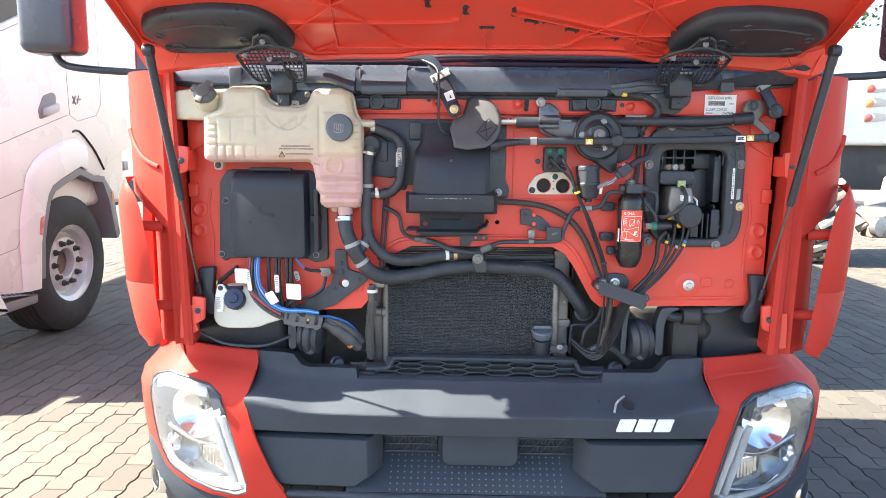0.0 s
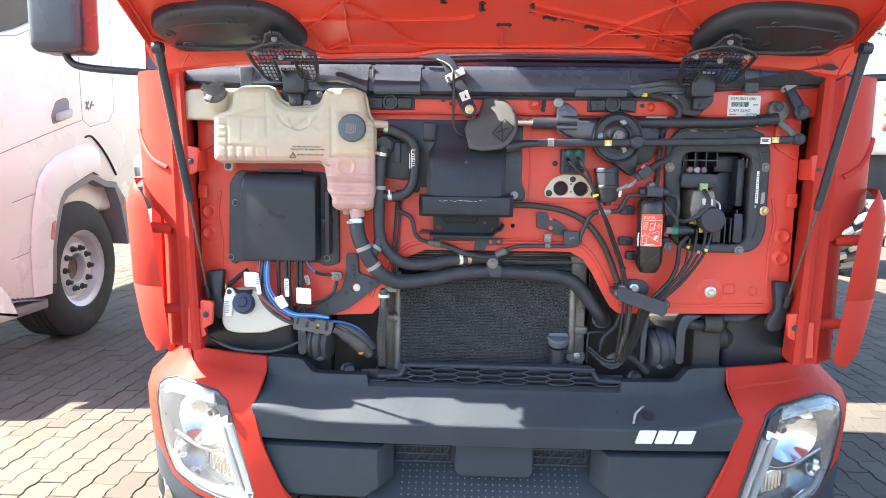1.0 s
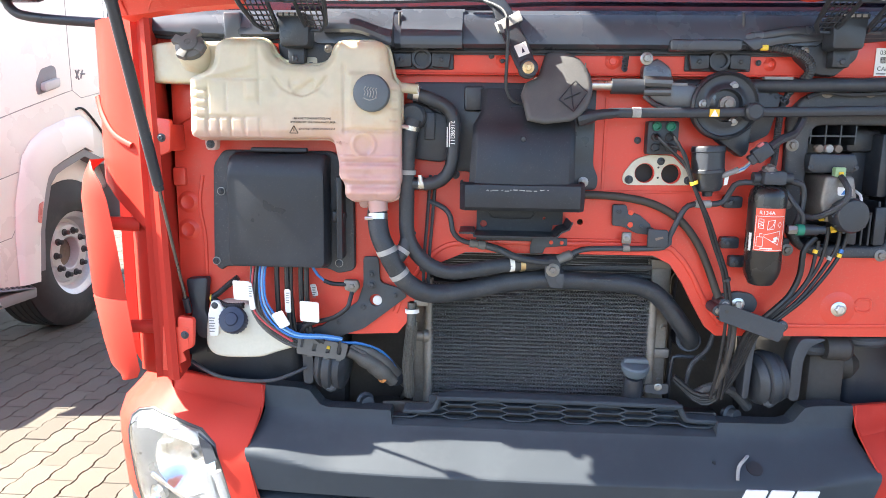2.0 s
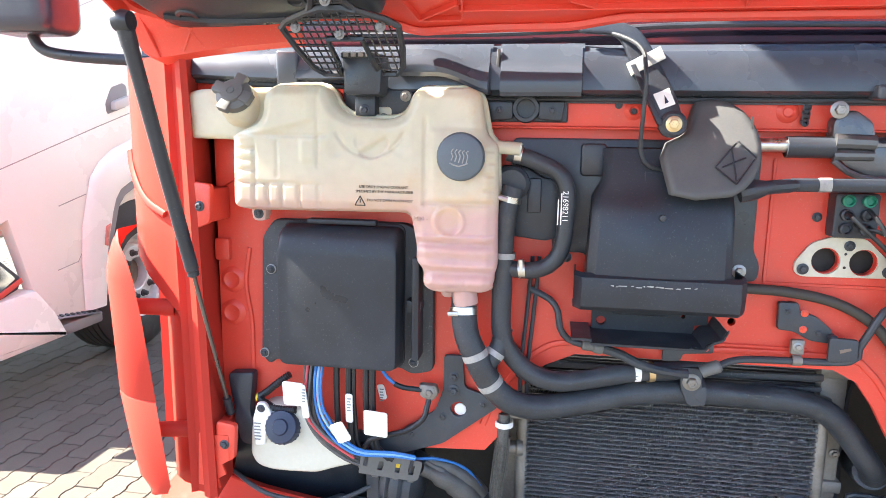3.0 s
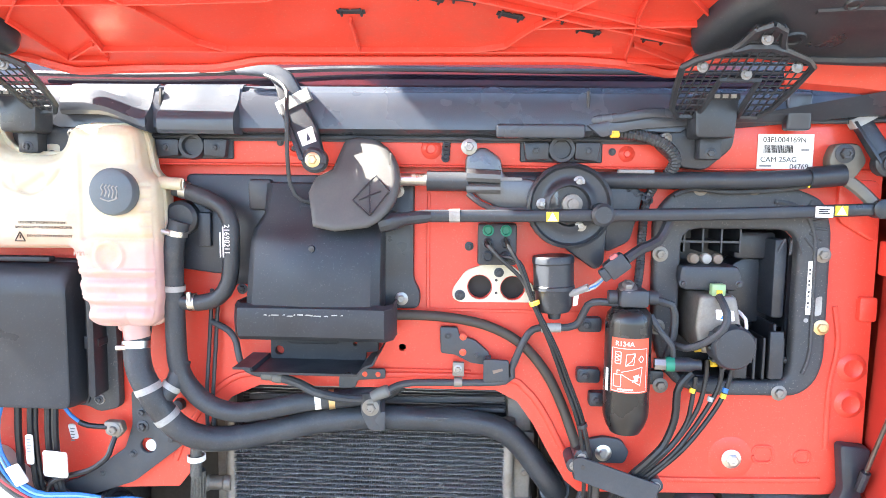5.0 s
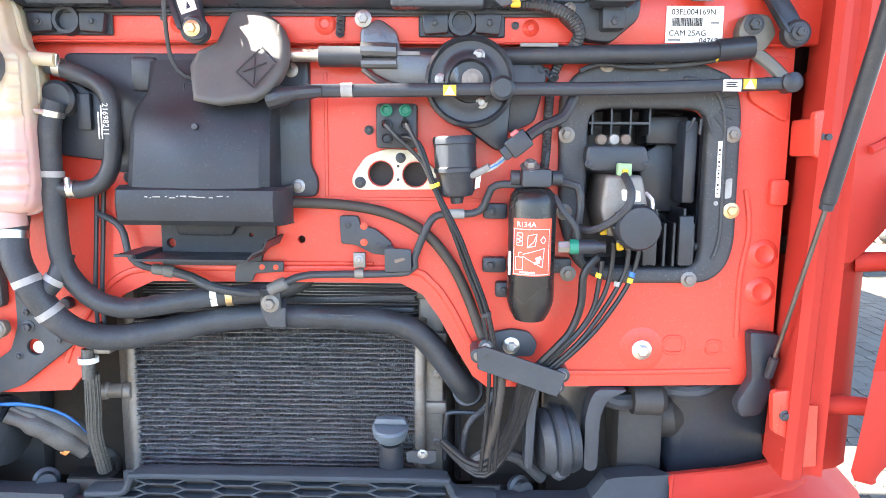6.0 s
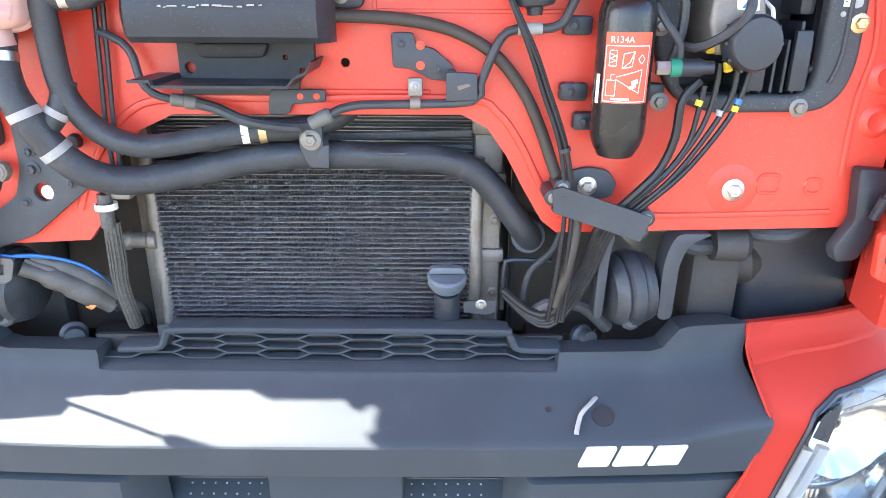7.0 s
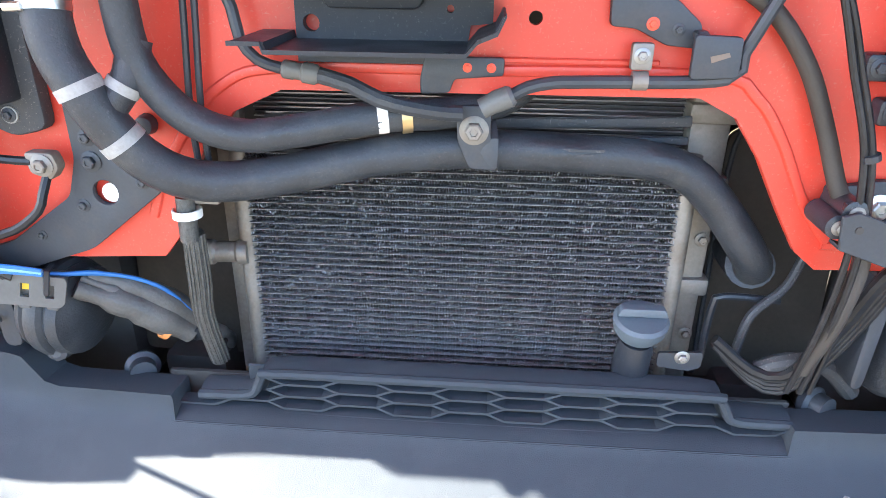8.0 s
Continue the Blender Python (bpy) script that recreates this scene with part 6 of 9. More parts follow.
for cx, cz, r in ((-0.788, 1.32, 0.016), (-0.553, 1.492, 0.016), (-0.437, 1.193, 0.014)):   # ears with bolts
    bm = bmesh.new()
    prism(bm, soften([(cx - r, cz + 0.02), (cx + r, cz + 0.02), (cx + r * 0.8, cz - r), (cx - r * 0.8, cz - r)], 0.01), -0.035, -0.015, 0.004)
    ear = part("ear", bm, TANK, tank)
    if cz > 1.2:
        bolt(ear, cx, -0.035, cz - 0.002, 0.006, BRACKET)
for i, words in enumerate(("USE ONLY ENGINE COOLANT", "SPECIFIED BY THE MANUFACTURER", "DO NOT OPEN WHEN HOT")):
    x, z = ((-0.582, 1.3745), (-0.588, 1.3665), (-0.568, 1.352))[i]
    text_mesh(tank, words, 0.0062, INK, facing(x, TF - 0.0018, z), depth=0.0003)
bm = bmesh.new()
tri = [(-0.589, 1.345), (-0.571, 1.345), (-0.580, 1.3605)]
for a, b in zip(tri, tri[1:] + tri[:1]):
    tube(bm, [(a[0], TF - 0.0022, a[1]), (b[0], TF - 0.0022, b[1])], 0.0009, 5, raw=True)
box(bm, (-0.5806, TF - 0.0025, 1.3495), (-0.5794, TF, 1.3555))
part("warning_triangle", bm, INK, tank)
text_mesh(tank, "MIN -", 0.010, TANK, facing(-0.488, TF - 0.0022, 1.322), name="level_mark", depth=0.0012)

tank.location += Vector((0.007, -0.016, 0.006))

# ---- fuse box ----
fuse = thing("fuse_box", "black plastic electrical box on a screwed base plate", "fuse box", (-0.63, -0.01, 1.03))
bm = bmesh.new()
prism(bm, soften([(-0.775, 1.305), (-0.52, 1.305), (-0.47, 1.27), (-0.468, 1.028), (-0.51, 1.018), (-0.53, 1.03), (-0.78, 1.03), (-0.79, 1.018), (-0.808, 1.035), (-0.80, 1.27)], 0.012), -0.020, -0.002, 0.005)
part("base_plate", bm, PLASTIC_DUSTY, fuse)
bm = bmesh.new()
rings = []
for y, sx, zt, zb in ((-0.018, 1.0, 1.303, 1.034), (-0.03, 1.0, 1.303, 1.034), (-0.032, 0.985, 1.30, 1.037), (-0.062, 0.975, 1.296, 1.039), (-0.076, 0.965, 1.288, 1.041), (-0.085, 0.95, 1.275, 1.043), (-0.0895, 0.955, 1.260, 1.043), (-0.091, 0.945, 1.252, 1.045), (-0.0915, 0.93, 1.246, 1.049)):
    y, cx, w = y * 0.85, -0.637, 0.115 * sx
    rings.append([bm.verts.new((x, y, z)) for x, z in soften([(cx - w, zt), (cx + w, zt), (cx + w, zb), (cx - w, zb)], 0.016, 5)])
for a, b in zip(rings, rings[1:]):
    for i in range(len(a)):
        bm.faces.new((a[i], a[(i + 1) % len(a)], b[(i + 1) % len(a)], b[i]))
bm.faces.new(rings[-1])
bm.faces.new(rings[0][::-1])
part("lid", bm, LIDPLASTIC, fuse, "smooth black lid", 40)
bm = bmesh.new()   # side wall steps and clip of the lid
prism(bm, soften([(-0.502, 1.25), (-0.488, 1.25), (-0.488, 1.06), (-0.502, 1.06)], 0.005), -0.062, -0.02, 0.004)
prism(bm, soften([(-0.514, 1.17), (-0.486, 1.165), (-0.486, 1.15), (-0.514, 1.145)], 0.003), -0.05, -0.02, 0.003)
box(bm, (-0.70, -0.05, 1.302), (-0.57, -0.03, 1.312), 0.004)
part("lid_flange", bm, LIDPLASTIC, fuse)
for x, z in ((-0.782, 1.209), (-0.80, 1.043), (-0.505, 1.044), (-0.497, 1.208)):
    bm = bmesh.new()
    lathe(bm, [(0.0095, 0), (0.0095, 0.0025), (0.006, 0.003)], (x, -0.020, z), (0, -1, 0), 20)
    w = part("washer", bm, GREYTAPE, fuse)
    bolt(w, x, -0.023, z, 0.005, BRACKET)

fuse.location += Vector((0.009, 0, 0.006))

# ---- washer bottle ----
bottle = thing("washer_bottle", "milky plastic washer bottle with a dark blue cap", "washer bottle", (-0.7, -0.03, 0.83))
bm = bmesh.new()
prism(bm, soften([(-0.817, 0.846), (-0.803, 0.824), (-0.774, 0.817), (-0.733, 0.817), (-0.681, 0.820), (-0.647, 0.833), (-0.602, 0.847), (-0.60, 0.865), (-0.635, 0.888), (-0.665, 0.915), (-0.69, 0.945), (-0.725, 0.953), (-0.78, 0.953), (-0.803, 0.94), (-0.814, 0.90)], 0.012), -0.045, 0.016, 0.014, 3)
part("bottle_body", bm, mat("milky_bottle", (0.62, 0.6, 0.51), 0.45, var=0.08, scale=10, bump=0.1, bscale=150, dirt=((0.4, 0.37, 0.3), 0.3, 12)), bottle)
bm = bmesh.new()
lathe(bm, [(0.032, -0.01), (0.033, 0.012), (0.030, 0.018), (0.016, 0.020), (0.014, 0.024), (0.0, 0.025)], (-0.744, -0.048, 0.912), (0.0, -0.93, 0.36), 48)
grip = Vector((0.0, -0.93, 0.36)).normalized()
for v in bm.verts:   # ribbed grip
    q = v.co - Vector((-0.744, -0.048, 0.912))
    flat_q = q - grip * q.dot(grip)
    if 0.031 < flat_q.length:
        v.co += flat_q.normalized() * 0.0012 * math.cos(24 * math.atan2(flat_q.x, flat_q.z) + 0.4)
part("bottle_cap", bm, BLUECAP, bottle, "dark blue screw cap")
bm = bmesh.new()   # mounting ear with its printed tag
prism(bm, soften([(-0.796, 0.958), (-0.780, 0.958), (-0.766, 0.935), (-0.776, 0.915), (-0.783, 0.872), (-0.803, 0.870), (-0.806, 0.925)], 0.004), -0.052, -0.044, 0.002, 1)
tag = part("paper_tag", bm, LABEL, bottle)
bm = bmesh.new()
bars(bm, -0.803, 0.915, 0.014, 0.0025, -0.0524, 6, 1.6)
part("tag_print", bm, GREYPLASTIC, tag)
bolt(bottle, -0.788, -0.052, 0.947, 0.005, BRACKET)

# ---- heater air box in the middle ----
heater = thing("air_box", "black plastic air intake box with a scratched lower lip", "air box", (-0.08, -0.01, 1.2))
bm = bmesh.new()
prism(bm, soften([(-0.325, 1.468), (0.085, 1.468), (0.085, 1.285), (0.098, 1.262), (0.095, 1.232), (-0.19, 1.232), (-0.19, 1.27), (-0.25, 1.27), (-0.25, 1.30), (-0.325, 1.34)], 0.012), -0.016, -0.002, 0.004)
part("mounting_plate", bm, PLASTIC, heater)
bm = bmesh.new()
side_y = [(1.452, -0.018), (1.45, -0.045), (1.40, -0.062), (1.372, -0.075), (1.35, -0.088), (1.27, -0.098), (1.24, -0.10)]
rows = []
for z, y in side_y:
    w0, w1 = (-0.168, 0.028) if z > 1.38 else (-0.19 + (z - 1.24) * 0.05, 0.032)
    rows.append([Vector((w0, -0.016, z)), Vector((w0, y + 0.012, z)), Vector((w0 + 0.012, y, z)), Vector((-0.07, y - 0.003, z)), Vector((w1 - 0.012, y, z)), Vector((w1, y + 0.012, z)), Vector((w1, -0.016, z))])
sheet(bm, rows, 0.003)
part("box_body", bm, LIDPLASTIC, heater, "", 40)
bm = bmesh.new()   # square field, tab and knob on the body
tube(bm, [(-0.105, -0.062, 1.415), (-0.08, -0.062, 1.415), (-0.08, -0.067, 1.395), (-0.105, -0.067, 1.395), (-0.105, -0.062, 1.415)], 0.0012, 5, raw=True)
part("square_field", bm, PLASTIC, heater)
bm = bmesh.new()
lathe(bm, [(0.006, 0), (0.005, 0.005), (0, 0.006)], (-0.078, -0.094, 1.345), (0, -1, 0), 12, cap=False)
part("knob", bm, PLASTIC, heater)
bm = bmesh.new()
prism(bm, soften([(-0.208, 1.46), (-0.165, 1.46), (-0.165, 1.405), (-0.208, 1.405)], 0.008), -0.03, -0.016, 0.006)
part("body_tab", bm, PLASTIC, heater)
bm = bmesh.new()
rows = []
for z, y in ((1.252, -0.098), (1.246, -0.112), (1.225, -0.116), (1.198, -0.112), (1.19, -0.102), (1.188, -0.04)):
    rows.append([Vector((-0.21, -0.03, z)), Vector((-0.212, y + 0.02, z)), Vector((-0.20, y, z)), Vector((-0.08, y + 0.002, z)), Vector((0.046, y, z)), Vector((0.058, y + 0.02, z)), Vector((0.058, -0.03, z))])
sheet(bm, rows, 0.003)
lip = part("lower_lip", bm, LIDPLASTIC, heater)
bm = bmesh.new()
rs = random.Random(3)
x = -0.155
while x < -0.02:
    w = rs.uniform(0.003, 0.014)
    z = 1.236 + rs.uniform(-0.0015, 0.0015)
    put(bm, [(x, -0.1165, z - 0.001), (x + w, -0.1165, z - 0.0016 + rs.uniform(-0.001, 0.001)), (x + w, -0.1168, z + rs.uniform(0.0003, 0.0012)), (x + 0.002, -0.1168, z + 0.0008)], [(0, 1, 2, 3)])
    x += w * rs.uniform(0.8, 1.8)
tagged(part("scratches", bm, GREYTAPE, lip), kind="stuff")
bm = bmesh.new()   # dark pocket and drip tray under the box
prism(bm, [(-0.175, 1.235), (0.022, 1.235), (0.022, 1.152), (0.0, 1.15), (-0.005, 1.112), (-0.175, 1.112)], -0.014, -0.002, holes=[circle(-0.159, 1.15, 0.0085, 14)[::-1], circle(-0.02, 1.165, 0.004, 10)[::-1]])
prism(bm, soften([(-0.15, 1.185), (-0.04, 1.185), (-0.05, 1.165), (-0.14, 1.165)], 0.006), -0.025, -0.01, 0.004)
part("dark_pocket", bm, LIDPLASTIC, heater)
bm = bmesh.new()
line = [(-0.212, 1.143), (-0.182, 1.143), (-0.180, 1.136), (0.0, 1.136), (0.010, 1.148), (0.027, 1.155), (0.034, 1.170)]
rows = [[Vector((x, -0.108, z)) for x, z in line], [Vector((x, -0.108, z - 0.004)) for x, z in line], [Vector((x, -0.004, z - 0.004)) for x, z in line]]
sheet(bm, rows, 0.003)
part("drip_tray", bm, LIDPLASTIC, heater)
for x, z in ((0.064, 1.25), (0.056, 1.442), (-0.255, 1.362), (-0.225, 1.262)):
    bolt(heater, x, -0.016, z, 0.0075 if x > 0 else 0.006, GALV if x > 0 else BRACKET)
# pipe plate beside it, with the heater connection
bm = bmesh.new()
prism(bm, soften([(-0.345, 1.42), (-0.30, 1.42), (-0.27, 1.40), (-0.24, 1.40), (-0.235, 1.30), (-0.26, 1.29), (-0.345, 1.30)], 0.01), -0.03, -0.006, 0.005)
box(bm, (-0.295, -0.04, 1.34), (-0.272, -0.028, 1.40), 0.003)
lathe(bm, [(0.03, 0), (0.03, 0.02), (0.024, 0.025)], (-0.322, -0.028, 1.39), (0, -1, 0), 20)
part("pipe_plate", bm, PLASTIC, heater)

# ---- hoses ----
bm = bmesh.new()
path_a = [(-0.398, -0.058, 1.20), (-0.397, -0.07, 1.165), (-0.390, -0.076, 1.125), (-0.374, -0.077, 1.09), (-0.358, -0.07, 1.055), (-0.335, -0.06, 1.02), (-0.305, -0.045, 0.995), (-0.265, -0.027, 0.984), (-0.20, -0.005, 0.988),
          (-0.12, 0.012, 1.003), (-0.04, 0.025, 1.012), (0.01, 0.032, 1.013), (0.11, 0.048, 1.007), (0.20, 0.055, 1.0), (0.255, 0.06, 0.982), (0.295, 0.062, 0.945), (0.33, 0.06, 0.90), (0.352, 0.067, 0.868), (0.362, 0.10, 0.85), (0.368, 0.15, 0.845)]
tube(bm, path_a, 0.0225, 18)
main = single("coolant_hose", bm, RUBBER, "thick black rubber coolant hose from the tank to the radiator", "hose", (-0.1, -0.03, 1.0))
bm = bmesh.new()
tube(bm, [(0.358, 0.09, 0.856), (0.363, 0.115, 0.848), (0.37, 0.20, 0.84)], 0.03, 16)
part("hose_end", bm, RUBBER, main)
clamp(main, (-0.397, -0.07, 1.168), (-0.05, 0.2, 1), 0.0235, width=0.013)
for p, w in (((-0.375, -0.077, 1.092), (0.4, 0.05, -1)), ((-0.348, -0.066, 1.038), (0.6, 0.25, -1))):
    clamp(main, p, w, 0.0232, GREYTAPE, 0.012, False, "grey_band")
bm = bmesh.new()
tube(bm, [(-0.363, -0.07, 1.06), (-0.348, -0.062, 1.08), (-0.336, -0.054, 1.10), (-0.328, -0.045, 1.135)], 0.0165, 14)
part("branch", bm, RUBBER, main)
clamp(main, (-0.342, -0.058, 1.09), (0.5, 0.3, 0.8), 0.0172, GREYTAPE, 0.010, False, "grey_band")
bm = bmesh.new()
bars(bm, 0.08, 1.014, 0.07, 0.003, 0.0275, 2, 0.8)
part("hose_print", bm, PLASTIC_DUSTY, main)
bm = bmesh.new()
tube(bm, [(-0.318, -0.06, 1.385), (-0.327, -0.062, 1.35), (-0.332, -0.06, 1.29), (-0.333, -0.055, 1.2), (-0.332, -0.05, 1.13), (-0.316, -0.047, 1.09), (-0.282, -0.045, 1.056), (-0.236, -0.04, 1.040), (-0.186, -0.028, 1.042), (-0.092, -0.003, 1.055), (-0.03, 0.012, 1.057), (0.03, 0.035, 1.065), (0.06, 0.06, 1.08)], 0.0175, 16)
second = single("heater_hose", bm, RUBBER, "black rubber heater hose bending along the cut-out", "hose", (-0.25, -0.04, 1.1))
clamp(second, (-0.33, -0.061, 1.268), (0.02, 0, 1), 0.0182, GREYTAPE, 0.010, False, "grey_band")
for x in (-0.092, -0.067):
    clamp(second, (x, 0.002 if x > -0.08 else -0.002, 1.0553), (1, 0.22, 0.08), 0.0182, LABEL if x < -0.08 else BRASS, 0.011, False, "grey_band")
clamp(second, (-0.323, -0.061, 1.365), (0.2, 0, 1), 0.0182, STEEL, 0.010)
bm = bmesh.new()
tube(bm, [(-0.33, -0.05, 1.443), (-0.31, -0.05, 1.438), (-0.28, -0.052, 1.428), (-0.247, -0.055, 1.412), (-0.23, -0.057, 1.385), (-0.229, -0.057, 1.33), (-0.235, -0.056, 1.28), (-0.255, -0.055, 1.252), (-0.29, -0.055, 1.242), (-0.325, -0.055, 1.245)], 0.0145, 14)
third = single("tank_hose", bm, RUBBER, "short black hose from the tank's side outlet", "hose", (-0.25, -0.05, 1.35))
clamp(third, (-0.312, -0.05, 1.439), (1, 0, -0.2), 0.015, STEEL, 0.012)
clamp(third, (-0.30, -0.055, 1.243), (1, 0, 0.1), 0.015, STEEL, 0.012)
text_mesh(third, "21698211", 0.013, WHITEINK, facing(-0.235, -0.0722, 1.382, -90), depth=0.0002)
bm = bmesh.new()
for k in range(2):
    box(bm, (-0.2385 - k * 0.005, -0.0722, 1.325), (-0.2365 - k * 0.005, -0.0718, 1.378 - 0.01 * k))
part("small_print", bm, WHITEINK, third)
# hose bracket over the radiator
hb = thing("hose_bracket", "grey steel strap holding the coolant hose", "bracket", (0.0, -0.03, 1.02))
bm = bmesh.new()
prism(bm, soften([(-0.02, 1.068), (0.018, 1.068), (0.018, 1.035), (0.028, 0.998), (-0.004, 0.998), (-0.018, 1.03)], 0.006), -0.054, -0.047, 0.002)
tube(bm, [(0.008, -0.026, 1.045), (0.012, -0.05, 1.03), (0.012, -0.05, 1.005), (0.012, -0.03, 0.996)], 0.015, 8, flat=0.2)
part("strap", bm, BRACKET, hb)
bolt(hb, 0.000, -0.054, 1.042, 0.010, OLDALU)
hb.location += Vector((0.006, 0.055, 0.0))
bm = bmesh.new()
prism(bm, soften([(-0.035, 1.116), (0.045, 1.116), (0.045, 1.098), (-0.005, 1.094), (-0.01, 1.08), (-0.04, 1.078), (-0.04, 1.095)], 0.004), -0.012, -0.006, 0.002)
sb = single("small_bracket", bm, BRACKET, "small grey steel bracket riveted to the red wall", "bracket", (0, -0.01, 1.1))
for x in (0.008, 0.032):
    bolt(sb, x, -0.012, 1.106, 0.003, REDLABEL, "rivet")
sb.location += Vector((-0.010, -0.004, 0.004))
bm = bmesh.new()   # straps running down beside the heater hose
for dx in (0.0, 0.012):
    tube(bm, [(-0.283 + dx, -0.012, 1.26), (-0.29 + dx, -0.014, 1.15), (-0.297 + dx, -0.014, 1.05), (-0.296 + dx, -0.01, 0.96)], 0.0038, 8)
st = single("cable_strap", bm, PLASTIC, "pair of thin black cables strapped down the wall", "cable", (-0.29, -0.01, 1.1))
bm = bmesh.new()
lathe(bm, [(0.010, 0), (0.009, 0.008), (0.004, 0.009)], (-0.297, -0.02, 1.045), (0, -1, 0), 14)
part("strap_clip", bm, PLASTIC, st)
bm = bmesh.new()   # braided pipe beside the radiator
tube(bm, [(-0.325, 0.0, 0.955), (-0.327, 0.0, 0.90)], 0.011, 12, raw=True)
tube(bm, [(-0.326, 0.01, 0.905), (-0.332, 0.02, 0.84), (-0.338, 0.03, 0.78), (-0.335, 0.05, 0.70)], 0.0125, 14)
BRAID = mat("braided_sleeve", (0.11, 0.11, 0.105), 0.55, 0.5, var=0.35, scale=160, bump=0.6, bscale=450)
bp_ = single("braided_hose", bm, BRAID, "braided grey hose beside the radiator", "hose", (-0.33, 0.02, 0.82))
for k in range(8):   # folds that run along it
    u = radians(180 + 180 * k / 7)
    du, dv = 0.0122 * math.cos(u), 0.0122 * math.sin(u)
    bm = bmesh.new()
    tube(bm, [(-0.326 + du, 0.01 + dv, 0.905), (-0.332 + du * 1.1, 0.02 + dv * 1.1, 0.84), (-0.338 + du, 0.03 + dv, 0.78), (-0.335 + du, 0.05 + dv, 0.70)], 0.0017, 5)
    part("braid_fold", bm, BRAID, bp_)
clamp(bp_, (-0.325, 0.0, 0.935), (0, 0, 1), 0.0165, LABEL, 0.010, False, "white_band")
bm = bmesh.new()
box(bm, (-0.335, 0.0, 0.945), (-0.285, 0.03, 0.962), 0.004)
part("pipe_support", bm, OLDALU, bp_)

# ---- radiator pack ----
rad = thing("radiator", "dusty aluminium radiator pack with fine horizontal fins", "radiator", (-0.015, 0.1, 0.66))
RX0, RX1, RZ0, RZ1, RY = -0.285, 0.258, 0.655, 0.985, 0.095
TUBES = mat("fin_tube", (0.20, 0.20, 0.20), 0.5, 0.2, var=0.35, scale=60, dirt=((0.12, 0.11, 0.095), 0.6, 40))
bm = bmesh.new()
box(bm, (RX0, RY - 0.0115, -0.0004), (RX1, RY + 0.008, 0.0004))
tube_mesh = finish(bm, "flat_tube", TUBES, (rad.location.x, rad.location.y, 0), smooth=0)
ROWS_N = 35
pitch_z = (RZ1 - RZ0) / ROWS_N
for k in range(ROWS_N + 1):
    ob = new("flat_tube", tube_mesh)
    ob.parent = rad
    ob.location = (0, 0, RZ0 + k * pitch_z - rad.location.z)
verts, faces = [], []
rf = random.Random(11)
for k in range(ROWS_N):
    z0 = RZ0 + k * pitch_z + 0.0008
    z1 = z0 + pitch_z - 0.0016
    n = int((RX1 - RX0) / 0.0019)
    bend = 0.0
    for i in range(n):
        if rf.random() < 0.25:
            bend = rf.uniform(-0.0012, 0.0012)
        x = RX0 + i * 0.0019 + rf.uniform(-0.0003, 0.0003)
        tw = rf.uniform(-0.003, 0.004)
        b = len(verts)
        up = i % 2
        za, zb = (z0, z1) if up else (z1, z0)
        verts += [(x, RY - 0.008 + tw, za), (x + 0.0019 + bend, RY - 0.008 - tw, zb), (x + 0.0019, RY - 0.001, zb), (x, RY - 0.001, za)]
        faces.append((b, b + 1, b + 2, b + 3))
glint_v, glint_f = [], []   # pale flecks painted as glints along bent fin edges
for k in range(ROWS_N):
    z0 = RZ0 + k * pitch_z + 0.001
    thick = [rf.random() for _ in range(24)]   # patches with more and fewer flecks
    for i in range(270):
        x, h, w = rf.uniform(RX0, RX1), rf.uniform(0.15, 0.5) * (pitch_z - 0.002), rf.uniform(0.0003, 0.0007)
        if rf.random() > 0.35 + 0.65 * thick[int((x - RX0) / (RX1 - RX0) * 23.99)]:
            continue
        zb, lean, turn = z0 + rf.uniform(0, 1) * (pitch_z - 0.002 - h), rf.uniform(-0.0014, 0.0014), rf.uniform(-0.0012, 0.0012)
        b = len(glint_v)
        glint_v += [(x, RY - 0.0102 + turn, zb), (x + w, RY - 0.0102 - turn, zb), (x + w + lean, RY - 0.0098 - turn, zb + h), (x + lean, RY - 0.0098 + turn, zb + h)]
        glint_f.append((b, b + 1, b + 2, b + 3))
me = bpy.data.meshes.new("bent_fin_filling")
me.from_pydata([tuple(Vector(v) - rad.location) for v in glint_v], [], glint_f)
me.materials.append(mat("fin_glint_paint", (0.50, 0.52, 0.55), 0.4, 0.3, var=0.6, scale=160, bscale=900))
bent = new("bent_fin_filling", me)
bent.parent = rad
tagged(bent, kind="stuff")
# dark sheet that stands for the shade between the fins
bm = bmesh.new()
box(bm, (RX0, RY - 0.0008, RZ0), (RX1, RY + 0.006, RZ1))
part("fin_ground", bm, DARK, rad)
me = bpy.data.meshes.new("fins")
me.from_pydata([tuple(Vector(v) - rad.location) for v in verts], [], faces)
# near-black noise in the dirt slot leaves scattered fins bright, as glints
me.materials.append(mat("fin_metal", (0.5, 0.51, 0.54), 0.25, 1.0, var=0.8, scale=260, bscale=900, fleck=0.8, dirt=((0.03, 0.028, 0.025), 0.97, 190)))
fins = new("fin_filling", me)
fins.parent = rad
tagged(fins, kind="stuff")
for x0, x1 in ((RX0 - 0.016, RX0), (RX1, RX1 + 0.016)):
    bm = bmesh.new()
    tube(bm, [((x0 + x1) / 2, RY, RZ0 - 0.02), ((x0 + x1) / 2, RY, RZ1 + 0.01)], 0.0125, 14, raw=True)
    part("header_tube", bm, OLDALU, rad)
bm = bmesh.new()   # main radiator behind, with its stained end tanks
box(bm, (-0.30, 0.135, 0.60), (0.28, 0.175, 1.075))
core = part("rear_core", bm, DARK, rad)
